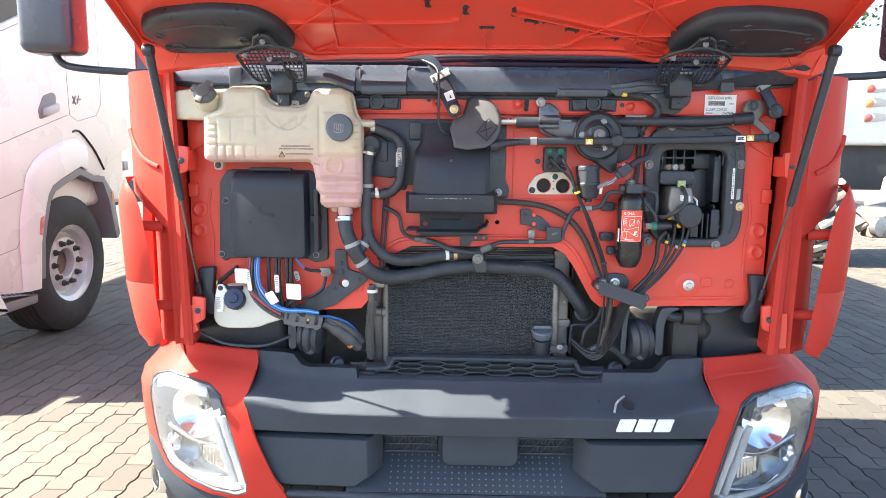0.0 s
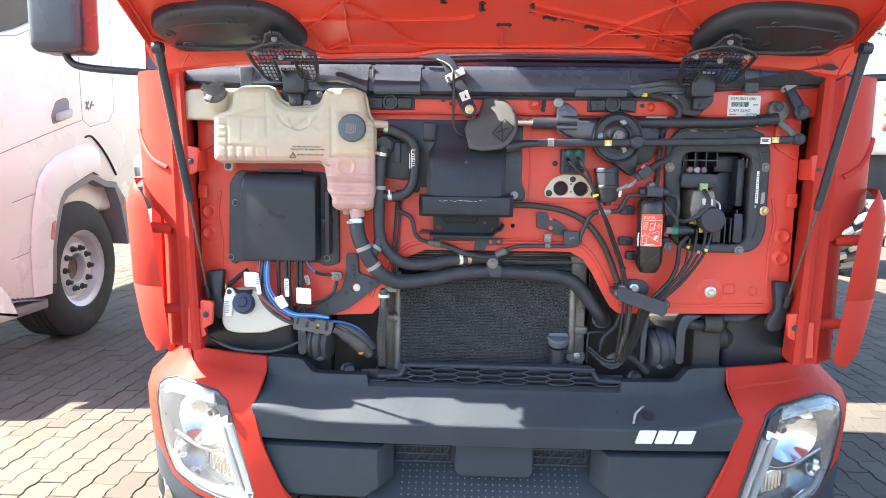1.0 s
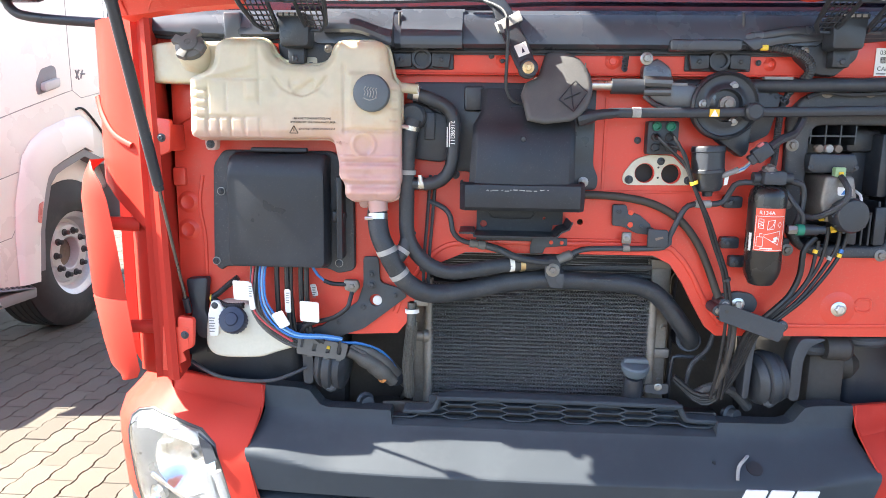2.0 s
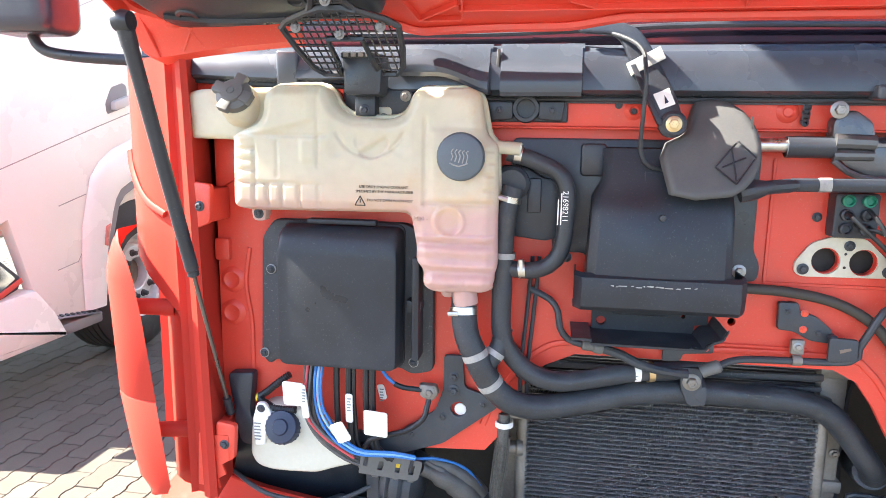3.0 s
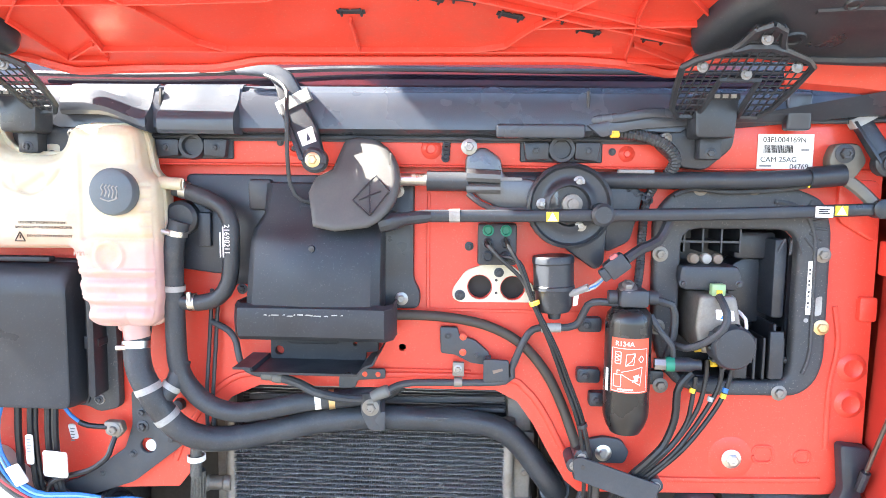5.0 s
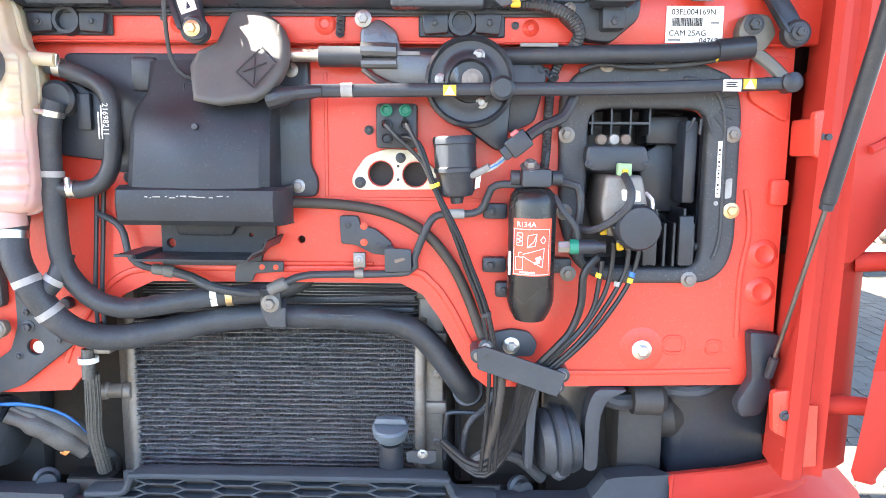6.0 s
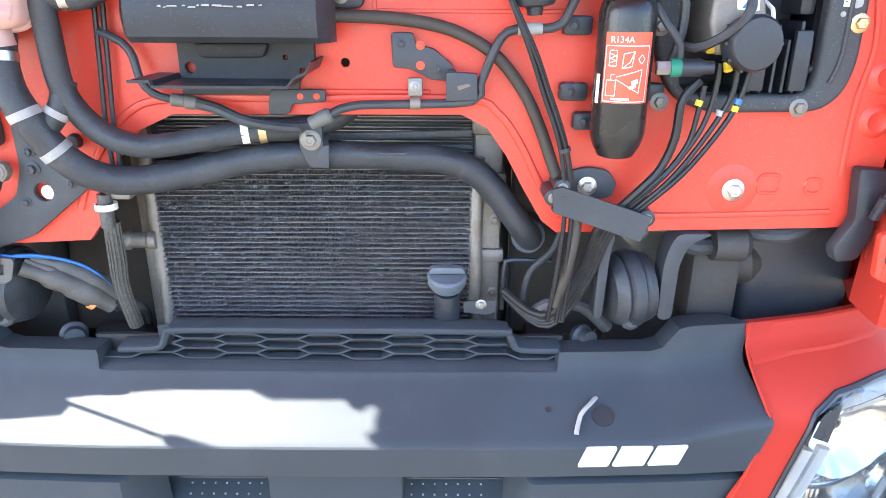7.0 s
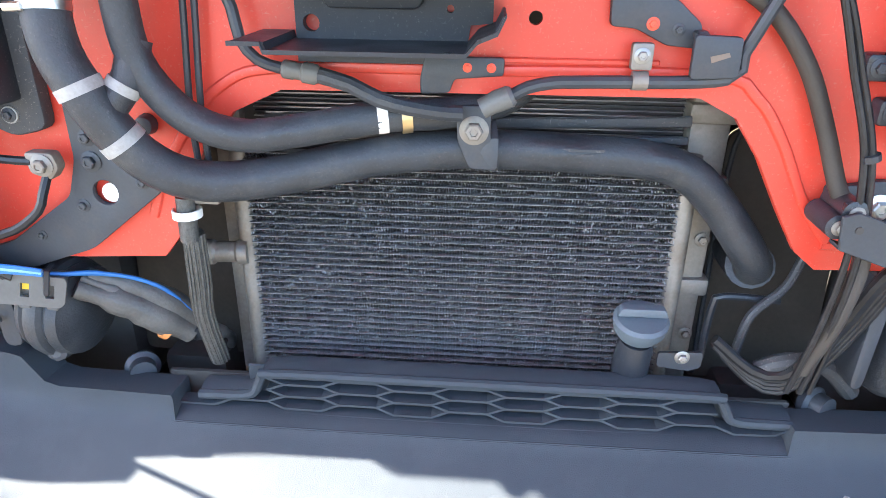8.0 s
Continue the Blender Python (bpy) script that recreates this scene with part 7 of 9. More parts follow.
for k in range(14):
    bm = bmesh.new()
    box(bm, (-0.28, 0.128, 0.99 + k * 0.006), (0.26, 0.135, 0.9915 + k * 0.006))
    part("rear_fin", bm, GREYPLASTIC if k % 3 else PLASTIC_DUSTY, core)
bm = bmesh.new()
box(bm, (0.262, 0.112, 0.62), (0.312, 0.19, 1.07), 0.008)
etank = part("end_tank", bm, OLDALU, rad)
for z in (0.80, 0.94, 1.03):
    part("tank_rib", box(bmesh.new(), (0.258, 0.104, z), (0.318, 0.19, z + 0.025), 0.005), OLDALU, etank)
bm = bmesh.new()
box(bm, (-0.335, 0.12, 0.62), (-0.295, 0.19, 1.05), 0.008)
part("end_tank", bm, OLDALU, rad)
bm = bmesh.new()
lathe(bm, [(0.016, 0), (0.017, 0.012), (0.014, 0.016), (0.014, 0.04), (0.017, 0.044), (0.017, 0.055)], (-0.292, 0.085, 0.848), (-1, -0.15, 0.02), 16)
part("inlet_stub", bm, OLDALU, rad)
bm = bmesh.new()
tube(bm, [(-0.25, 0.085, 1.03), (0.05, 0.082, 1.032), (0.255, 0.085, 1.038)], 0.007, 8, flat=0.6)
tube(bm, [(-0.25, 0.088, 1.008), (0.255, 0.088, 1.014)], 0.005, 8, flat=0.6)
part("top_rail", bm, PLASTIC_DUSTY, rad)
for z in (0.74, 0.88):
    bolt(rad, 0.30, 0.11, z, 0.006, OLDALU)
# oil filler
oil = thing("oil_filler", "blue-grey oil filler cap on a dark neck before the radiator", "filler cap", (0.223, 0.04, 0.70))
bm = bmesh.new()
lathe(bm, [(0.024, 0), (0.022, 0.05), (0.020, 0.06)], (0.216, 0.045, 0.717), (0, -0.25, 1), 20)
part("neck", bm, PLASTIC, oil)
bm = bmesh.new()
lathe(bm, [(0.026, 0), (0.032, 0.010), (0.034, 0.024), (0.030, 0.028), (0.0, 0.030)], (0.216, 0.029, 0.785), (0, -0.25, 1), 24)
prism(bm, soften([(0.185, 0.815), (0.247, 0.815), (0.242, 0.826), (0.190, 0.826)], 0.004), 0.014, 0.028, 0.003)
part("cap", bm, SLATECAP, oil)
bm = bmesh.new()
prism(bm, soften([(0.245, 0.757), (0.30, 0.760), (0.30, 0.738), (0.285, 0.732), (0.245, 0.737)], 0.004), 0.03, 0.034)
br = part("bracket", bm, BRACKET, oil)
bolt(br, 0.275, 0.03, 0.752, 0.006, GALV)


# ---- left side: bracket plate, wiring under the fuse box, cable duct ----
lb = thing("bracket_plate", "dark steel gusset plate bolted beside the coolant hose", "bracket", (-0.42, -0.008, 0.95))
bm = bmesh.new()
prism(bm, soften([(-0.44, 1.066), (-0.404, 1.066), (-0.40, 1.005), (-0.35, 0.99), (-0.335, 0.972), (-0.44, 0.89), (-0.52, 0.862), (-0.61, 0.852), (-0.625, 0.868), (-0.54, 0.895), (-0.455, 0.955), (-0.44, 1.0)], 0.008), -0.014, -0.006, 0.002,
      holes=[circle(-0.411, 0.961, 0.015)[::-1]])
part("plate", bm, BRACKET, lb)
# white disc painted as the bright background seen through the hole
bm = bmesh.new()
lathe(bm, [(0.0115, 0.0), (0.0112, 0.003), (0.0, 0.0032)], (-0.408, -0.004, 0.959), (0, -1, 0), 24, cap=False)
part("bush", bm, LABEL, lb)
for x, z, r in ((-0.42, 1.025, 0.006), (-0.42, 0.998, 0.0075), (-0.44, 0.945, 0.005), (-0.365, 0.975, 0.005), (-0.50, 0.905, 0.004)):
    bolt(lb, x, -0.014, z, r, BRACKET)
bm = bmesh.new()
lathe(bm, [(0.012, 0), (0.010, 0.012), (0.006, 0.013)], (-0.352, -0.004, 1.04), (0, -1, 0), 14)
part("grommet", bm, PLASTIC, lb)

loom = thing("wiring_loom", "bundle of black, blue and red wires leaving the fuse box", "wiring", (-0.6, -0.05, 0.95))


def wire(parent, pts, r, material, name="wire", wave=0.0):
    bm = bmesh.new()
    tube(bm, pts, r, 8, wave=wave, pitch=0.005)
    return part(name, bm, material, parent)


for k in range(3):   # blue wires
    d = k * 0.0062
    wire(loom, [(-0.676 + d, -0.045, 1.05), (-0.677 + d, -0.058, 1.02), (-0.676 + d, -0.062, 0.985), (-0.670 + d, -0.064, 0.953 + d * 0.5), (-0.655 + d, -0.068, 0.926 + d), (-0.632 + d * 0.6, -0.07, 0.902 + d), (-0.605 + d * 0.3, -0.072, 0.886 + d), (-0.577, -0.070, 0.880 + d * 0.7), (-0.525, -0.058, 0.877 + d * 0.6), (-0.485, -0.050, 0.871 + d * 0.4)], 0.0027, BLUEWIRE if k != 1 else mat("pale_blue_wire", (0.22, 0.42, 0.66), 0.45, var=0.1), "blue_wire")
for k in range(2):
    d = k * 0.007
    wire(loom, [(-0.693 + d, -0.045, 1.05), (-0.694 + d, -0.058, 1.01), (-0.697 + d, -0.062, 0.965), (-0.686 + d, -0.064, 0.935), (-0.662 + d, -0.068, 0.912), (-0.635, -0.068, 0.892 + d), (-0.60, -0.062, 0.868 + d)], 0.0028, (REDWIRE, SLEEVE)[k], ("red_wire", "grey_wire")[k])
for k in range(4):   # grey and black sleeved wires that sweep into the clip under the blue ones
    d = k * 0.006
    wire(loom, [(-0.70 + d, -0.04, 1.05), (-0.699 + d, -0.05, 1.0), (-0.70 + d, -0.052, 0.95), (-0.685 + d, -0.054, 0.915), (-0.66 + d, -0.056, 0.888 + d * 0.5), (-0.62 + d, -0.056, 0.862 + d), (-0.585, -0.054, 0.850 + d)], 0.0038, (SLEEVE, LOOM, LINE, SLEEVE)[k], "sleeved_wire")
for x, x2, z1 in ((-0.640, -0.632, 0.915), (-0.616, -0.605, 0.92), (-0.606, -0.594, 0.91), (-0.583, -0.568, 0.93), (-0.570, -0.560, 0.94)):   # sleeved black drops
    wire(loom, [(x, -0.04, 1.05), (x + 0.001, -0.045, 1.0), (x + 0.002, -0.045, 0.96), ((x + x2) / 2, -0.045, z1), (x2, -0.045, 0.885), (x2 + 0.03, -0.04, 0.862)], 0.0062 if x != -0.606 else 0.004, LINE, "black_cable")
for pts in ([(-0.737, -0.03, 1.012), (-0.760, -0.032, 0.994), (-0.785, -0.03, 0.973), (-0.803, -0.025, 0.960)], [(-0.806, -0.025, 0.958), (-0.785, -0.035, 0.951), (-0.760, -0.042, 0.945), (-0.72, -0.048, 0.948)]):
    wire(loom, pts, 0.0062, LINE, "conduit", 0.0012)
wire(loom, [(-0.556, -0.04, 1.045), (-0.545, -0.035, 1.024), (-0.529, -0.033, 1.010)], 0.0034, BLUEWIRE, "blue_wire")
wire(loom, [(-0.530, -0.033, 1.010), (-0.512, -0.032, 1.003), (-0.478, -0.03, 1.001)], 0.0052, LINE, "cable_sleeve")
bm = bmesh.new()
prism(bm, soften([(-0.484, 1.012), (-0.451, 1.012), (-0.446, 0.995), (-0.458, 0.980), (-0.481, 0.988)], 0.005), -0.034, -0.020, 0.003)
lug = part("cable_lug", bm, OLDALU, loom)
bolt(lug, -0.464, -0.034, 0.998, 0.008, OLDALU)
wire(loom, [(-0.464, -0.03, 0.985), (-0.468, -0.04, 0.965), (-0.474, -0.045, 0.948), (-0.504, -0.05, 0.926), (-0.548, -0.055, 0.914), (-0.574, -0.055, 0.902), (-0.586, -0.05, 0.877)], 0.0052, LINE, "black_cable")
for x0, x1, z0, z1, y, r in ((-0.737, -0.692, 0.967, 1.012, -0.070, 2), (-0.701, -0.684, 0.945, 1.010, -0.074, -4), (-0.582, -0.533, 0.918, 0.966, -0.066, 4), (-0.620, -0.602, 0.936, 0.992, -0.056, 3), (-0.637, -0.606, 0.905, 0.944, -0.078, -25), (-0.571, -0.553, 0.964, 0.994, -0.002, -6)):
    bm = bmesh.new()
    cx, cz = (x0 + x1) / 2, (z0 + z1) / 2
    prism(bm, soften([(x0, z1), (x1 - 0.004, z1), (x1, z0), (x0 + 0.004, z0)], 0.005), -0.0015, 0.0015, 0.0008, 1)
    bmesh.ops.rotate(bm, verts=bm.verts, cent=(cx, 0, cz), matrix=Matrix.Rotation(radians(r), 3, "Y"))
    bmesh.ops.translate(bm, verts=bm.verts, vec=(0, y, 0))
    wtag = part("white_tag", bm, LABEL, loom, "folded white cable tag")
    if x1 - x0 < 0.02:
        bm = bmesh.new()
        bars(bm, x0 + 0.005, z1 - 0.010, x1 - x0 - 0.010, 0.0022, y - 0.0018, 5, 1.6)
        part("tag_print", bm, GREYPLASTIC, wtag)
bm = bmesh.new()
lathe(bm, [(0.0085, 0), (0.0085, 0.004)], (-0.808, -0.025, 0.958), (1, 0, 0), 12)
part("yellow_ring", bm, YELLOW, loom)
duct = thing("cable_duct", "grey plastic cable clip with wires strapped into it", "cable clip", (-0.51, -0.1, 0.86))
m_d = Matrix.Translation((-0.526, -0.086, 0.875)) @ Matrix.Rotation(radians(17), 4, "Z") @ Matrix.Rotation(radians(12.5), 4, "Y") @ Matrix.Scale(0.79, 4, (1, 0, 0)) @ Matrix.Scale(1.12, 4, (0, 0, 1))
bm = bmesh.new()
windows = [[(x, -0.008), (x + 0.012, -0.008), (x + 0.012, 0.008), (x, 0.008)][::-1] for x in (-0.028, 0.014, 0.048)]
prism(bm, soften([(-0.075, 0.018), (0.074, 0.018), (0.077, 0.012), (0.075, -0.014), (0.068, -0.019), (-0.07, -0.019)], 0.003), -0.010, -0.006, 0.0012, 1, holes=windows, m=m_d)
for x in (-0.03, 0.02, 0.058):   # lips under the lower edge
    other = bmesh.new()
    box(other, (x - 0.008, -0.009, -0.023), (x + 0.008, 0.004, -0.0185), 0.0015, 1)
    merge(bm, other, m_d)
dbody = part("clip_body", bm, mat("duct_grey", (0.125, 0.123, 0.118), 0.55, var=0.15, scale=18, bump=0.12, bscale=200, dirt=((0.08, 0.075, 0.065), 0.45, 20)), duct)
bm = bmesh.new()
box(bm, (-0.074, -0.0035, -0.016), (0.07, 0.026, 0.014), 0.006)
bmesh.ops.transform(bm, verts=bm.verts, matrix=m_d)
part("wire_bundle", bm, SLEEVE, duct)
for x in (-0.06, 0.05):
    bm = bmesh.new()
    box(bm, (x - 0.004, -0.0125, -0.004), (x + 0.004, -0.0095, 0.026), 0.001, 1)
    box(bm, (x - 0.004, -0.0125, 0.022), (x + 0.004, 0.012, 0.0255), 0.001, 1)
    bmesh.ops.transform(bm, verts=bm.verts, matrix=m_d)
    part("cable_tie", bm, PLASTIC, dbody)
bm = bmesh.new()
box(bm, (0.015, -0.0055, -0.001), (0.025, -0.003, 0.006))
bmesh.ops.transform(bm, verts=bm.verts, matrix=m_d)
part("yellow_mark", bm, YELLOW, dbody)
for pts, r in (([(-0.471, -0.054, 0.856), (-0.447, -0.040, 0.839), (-0.418, -0.022, 0.817), (-0.388, -0.003, 0.786), (-0.361, 0.018, 0.755)], [0.012, 0.019, 0.022, 0.017, 0.009]),
               ([(-0.465, -0.047, 0.868), (-0.435, -0.034, 0.845), (-0.416, -0.025, 0.829), (-0.393, -0.010, 0.801), (-0.369, 0.008, 0.772)], [0.005, 0.0075, 0.006, 0.0075, 0.005]),
               ([(-0.461, -0.038, 0.868), (-0.426, -0.019, 0.846), (-0.395, -0.001, 0.818), (-0.368, 0.016, 0.790), (-0.354, 0.026, 0.764)], [0.009, 0.015, 0.019, 0.016, 0.010])):   # fabric sleeves running down to the right
    bm = bmesh.new()
    tube(bm, pts, r, 14, wave=0.0008, pitch=0.021)
    part("sleeve", bm, SLEEVE, duct)
wire(duct, [(-0.546, -0.101, 0.906), (-0.524, -0.089, 0.897), (-0.474, -0.066, 0.882), (-0.450, -0.050, 0.878), (-0.411, -0.024, 0.859), (-0.381, -0.005, 0.833), (-0.355, 0.011, 0.788), (-0.347, 0.022, 0.766)], 0.0028, BLUEWIRE, "blue_wire")
wire(duct, [(-0.517, -0.082, 0.895), (-0.474, -0.061, 0.879), (-0.450, -0.046, 0.874), (-0.411, -0.019, 0.856), (-0.383, -0.002, 0.829), (-0.358, 0.014, 0.787)], 0.0024, BLUEWIRE, "blue_wire")
bm = bmesh.new()
tube(bm, [(-0.362, 0.017, 0.772), (-0.354, 0.025, 0.757)], 0.0185, 16, raw=True)
part("cable_tie", bm, PLASTIC, duct)
bm = bmesh.new()
tube(bm, [(-0.354, 0.025, 0.759), (-0.339, 0.051, 0.737), (-0.341, 0.084, 0.709), (-0.355, 0.110, 0.677)], [0.010, 0.006, 0.006, 0.006], 12, wave=0.0008, pitch=0.017)
part("sleeve_tail", bm, SLEEVE, duct)
bm = bmesh.new()
tube(bm, [(-0.392, -0.012, 0.776), (-0.387, -0.008, 0.770)], 0.0115, 14, raw=True, flat=0.95)
part("orange_tape", bm, ORANGE, duct)

duct.location += Vector((-0.013, 0.052, -0.028))

# ---- dusty baffles beside the radiator ----
for s in (-1, 1):
    bm = bmesh.new()
    prism(bm, soften([(s * x, z) for x, z in ((0.335, 0.62), (0.335, 1.0), (0.40, 1.03), (0.50, 0.98), (0.52, 0.62))][::s], 0.015), 0.185, 0.195, 0.003)
    baf = thing("air_baffle", "dusty brown-black baffle sheet beside the radiator", "baffle", (0.42 * s, 0.19, 0.8), group="radiator baffles")
    part("sheet", bm, BAFFLE, baf)
    bm = bmesh.new()
    tube(bm, [(s * x, 0.183, z) for x, z in ((0.345, 0.63), (0.345, 0.985), (0.40, 1.015), (0.49, 0.972))], 0.004, 8)
    part("sealing_strip", bm, RUBBER, baf)

# ---- cab springs behind the bumper dips ----
for s in (-1, 1):
    sp = thing("cab_spring", "dark ribbed rubber cab mount between two steel arms", "cab mount", (0.55 * s, 0.0, 0.70), group="cab mounts")
    c = Vector((0.523 * s, 0.03, 0.785))
    bm = bmesh.new()
    prof = [(0.03, -0.046), (0.05, -0.042), (0.060, -0.030), (0.062, -0.022), (0.058, -0.016), (0.066, -0.011), (0.068, 0.0), (0.066, 0.010), (0.059, 0.015), (0.062, 0.022), (0.058, 0.036), (0.04, 0.042), (0.03, 0.046)]
    lathe(bm, [(r, h * 0.85) for r, h in prof], c, (1, 0.15 * s, 0.08 * s), 32)
    part("rubber_mount", bm, RUBBER, sp)
    for blade in [b_ for b_ in ([(0.583, 0.897), (0.642, 0.897), (0.603, 0.878), (0.592, 0.845), (0.59, 0.745), (0.566, 0.745), (0.566, 0.845), (0.572, 0.875)], [(0.452, 0.897), (0.486, 0.897), (0.479, 0.86), (0.475, 0.745), (0.459, 0.745), (0.461, 0.86)]) if s > 0 or b_[0][0] > 0.5]:
        bm = bmesh.new()
        prism(bm, soften(mx(blade, s), 0.012), -0.012, 0.03, 0.004)
        part("steel_arm", bm, ARMSTEEL, sp)
    bm = bmesh.new()
    lathe(bm, [(0.016, 0), (0.016, 0.012), (0.010, 0.016)], c + Vector((0, -0.03, -0.045)), (0, -1, 0.2), 8)
    part("pivot_bolt", bm, BRACKET, sp)
    bm = bmesh.new()
    lathe(bm, [(0.022, 0), (0.024, 0.01), (0.018, 0.014), (0.017, 0.03), (0.0, 0.031)], (c.x - 0.07 * s, 0.055, 0.680), (0.6, -1, 0.1), 16)
    part("mount_nut", bm, ARMSTEEL, sp)
pcl = thing("pipe_cluster", "dark pipes and a bracket beside the radiator", "pipes", (0.4, 0.05, 0.75))
for pts, r in (([(0.37, 0.03, 0.74), (0.40, 0.02, 0.76), (0.45, 0.03, 0.75), (0.5, 0.05, 0.70)], 0.012), ([(0.42, 0.08, 0.90), (0.40, 0.07, 0.84), (0.36, 0.06, 0.80), (0.35, 0.06, 0.74)], 0.006), ([(0.60, 0.05, 0.89), (0.62, 0.04, 0.86), (0.67, 0.05, 0.855)], 0.016)):
    bm = bmesh.new()
    tube(bm, pts, r, 10)
    part("pipe", bm, PLASTIC_DUSTY, pcl)
bm = bmesh.new()   # thin bent bracket
tube(bm, [(0.315, 0.08, 0.72), (0.318, 0.08, 0.80), (0.33, 0.08, 0.815), (0.40, 0.08, 0.812)], 0.005, 8)
part("pipe_bracket", bm, PLASTIC, pcl)

# ---- gasket and relay socket ----
gk = soften([(0.154, 1.252), (0.154, 1.268), (0.178, 1.302), (0.212, 1.314), (0.262, 1.312), (0.30, 1.275), (0.312, 1.258), (0.305, 1.246), (0.165, 1.244)], 0.01)
bm = bmesh.new()
prism(bm, gk, -0.005, -0.0005, 0.0015, 1, holes=[circle(0.203, 1.272, 0.0225)[::-1], circle(0.262, 1.271, 0.0225)[::-1]])
gasket = single("gasket_plate", bm, mat("pale_gasket", (0.62, 0.58, 0.47), 0.6, var=0.12, scale=20, bump=0.15, bscale=200, dirt=((0.4, 0.35, 0.26), 0.3, 25)), "pale flange gasket with two open holes", "gasket", (0.235, -0.003, 1.28))
for x, z, r in ((0.168, 1.257, 0.006), (0.237, 1.299, 0.0055), (0.30, 1.257, 0.006)):
    bolt(gasket, x, -0.005, z, r, BRACKET)
bm = bmesh.new()
for x, z in ((0.2325, 1.285), (0.2325, 1.262)):
    lathe(bm, [(0.0025, 0), (0.0024, 0.0008)], (x, -0.005, z), (0, -1, 0), 8)
part("pin_hole", bm, DARK, gasket)
# dark sheet in place of the unlit space behind the two holes
bm = bmesh.new()
box(bm, (0.15, 0.03, 1.24), (0.31, 0.034, 1.31))
part("dark_backing", bm, DARK, gasket)
socket = thing("cable_socket", "black cable gland block with six entries", "gland block", (0.23, -0.01, 1.35))
bm = bmesh.new()
prism(bm, soften([(0.198, 1.388), (0.266, 1.388), (0.266, 1.315), (0.198, 1.315)], 0.006), -0.03, -0.001, 0.004)
part("block", bm, PLASTIC, socket)
for i in range(2):
    for j in range(3):
        bm = bmesh.new()
        lathe(bm, [(0.010, 0), (0.010, 0.008), (0.007, 0.010), (0.006, 0.004), (0, 0.004)], (0.216 + i * 0.031, -0.03, 1.376 - j * 0.023), (0, -1, 0), 14)
        part("gland", bm, GREEN if j == 0 else PLASTIC, socket)
bolt(socket, 0.183, -0.002, 1.345, 0.005, BRACKET)

# ---- refrigerant drier ----
drier = thing("receiver_drier", "black refrigerant bottle with a red and white label", "refrigerant bottle", (0.464, -0.06, 1.03))
bm = bmesh.new()
lathe(bm, [(0.020, -0.004), (0.025, -0.002), (0.033, 0.012), (0.0375, 0.026), (0.0386, 0.034), (0.0386, 0.19), (0.036, 0.204), (0.028, 0.213), (0.018, 0.216)], (0.464, -0.062, 1.022), (0, 0, 1), 36)
can = part("can", bm, mat("gloss_black", (0.016, 0.016, 0.017), 0.28, var=0.15, scale=14, dirt=((0.06, 0.055, 0.05), 0.3, 12)), drier)


def wrap(cx, cy, r, a0, a1, z0, z1, n=12):
    """A label bent round an upright can; angles from the front, to the right."""
    b = bmesh.new()
    rows = []
    for z in (z0, z1):
        rows.append([Vector((cx + r * math.sin(radians(a0 + (a1 - a0) * i / n)), cy - r * math.cos(radians(a0 + (a1 - a0) * i / n)), z)) for i in range(n + 1)])
    return sheet(b, rows, 0.0006)


lab = part("red_label", wrap(0.464, -0.062, 0.0392, -54, 46, 1.098, 1.19), REDLABEL, can)


def stroke(points, w=0.0011):
    """A white line on the bent label; points are (way across in metres from its middle, height)."""
    b = bmesh.new()
    for (x0, z0), (x1, z1) in zip(points, points[1:]):
        d = Vector((x1 - x0, z1 - z0)).normalized()
        n = Vector((-d.y, d.x)) * w / 2
        k = max(1, int(math.hypot(x1 - x0, z1 - z0) / 0.003))
        edge = []
        for i in range(k + 1):
            x, z = x0 + (x1 - x0) * i / k, z0 + (z1 - z0) * i / k
            edge += [(x - n.x, z - n.y), (x + n.x, z + n.y)]
        put(b, [(0.464 + 0.0398 * math.sin(x / 0.0398), -0.062 - 0.0398 * math.cos(x / 0.0398), z) for x, z in edge], [(2 * i, 2 * i + 2, 2 * i + 3, 2 * i + 1) for i in range(k)])
    return part("label_line", b, WHITEINK, lab)


LX = -0.004
stroke([(LX - 0.031, 1.1005), (LX + 0.030, 1.1005), (LX + 0.030, 1.173), (LX - 0.031, 1.173), (LX - 0.031, 1.1005)])
stroke([(LX - 0.027, 1.108), (LX - 0.014, 1.108), (LX - 0.014, 1.1285), (LX - 0.027, 1.1285), (LX - 0.027, 1.108)])
stroke([(LX - 0.021, 1.1285), (LX - 0.021, 1.136), (LX - 0.016, 1.136)])
stroke([(LX - 0.014, 1.133), (LX + 0.021, 1.143), (LX + 0.018, 1.112), (LX - 0.014, 1.130)])
stroke([(LX + 0.007, 1.125), (LX + 0.016, 1.128)], 0.006)
stroke([(LX + 0.004, 1.119), (LX + 0.014, 1.1215)], 0.004)
stroke([(LX - 0.019, 1.104), (LX + 0.006, 1.104)], 0.0028)
stroke([(LX - 0.025, 1.147), (LX - 0.015, 1.147), (LX - 0.015, 1.167), (LX - 0.025, 1.167), (LX - 0.025, 1.147)])
stroke([(LX - 0.024, 1.151), (LX - 0.016, 1.154), (LX - 0.024, 1.157), (LX - 0.016, 1.160), (LX - 0.024, 1.163)])
stroke([(LX - 0.007, 1.144), (LX + 0.006, 1.147), (LX + 0.008, 1.166), (LX - 0.006, 1.163), (LX - 0.007, 1.144), (LX + 0.003, 1.153), (LX + 0.008, 1.166)])
stroke([(LX + 0.014, 1.156), (LX + 0.019, 1.162), (LX + 0.024, 1.156), (LX + 0.019, 1.150), (LX + 0.014, 1.156)])
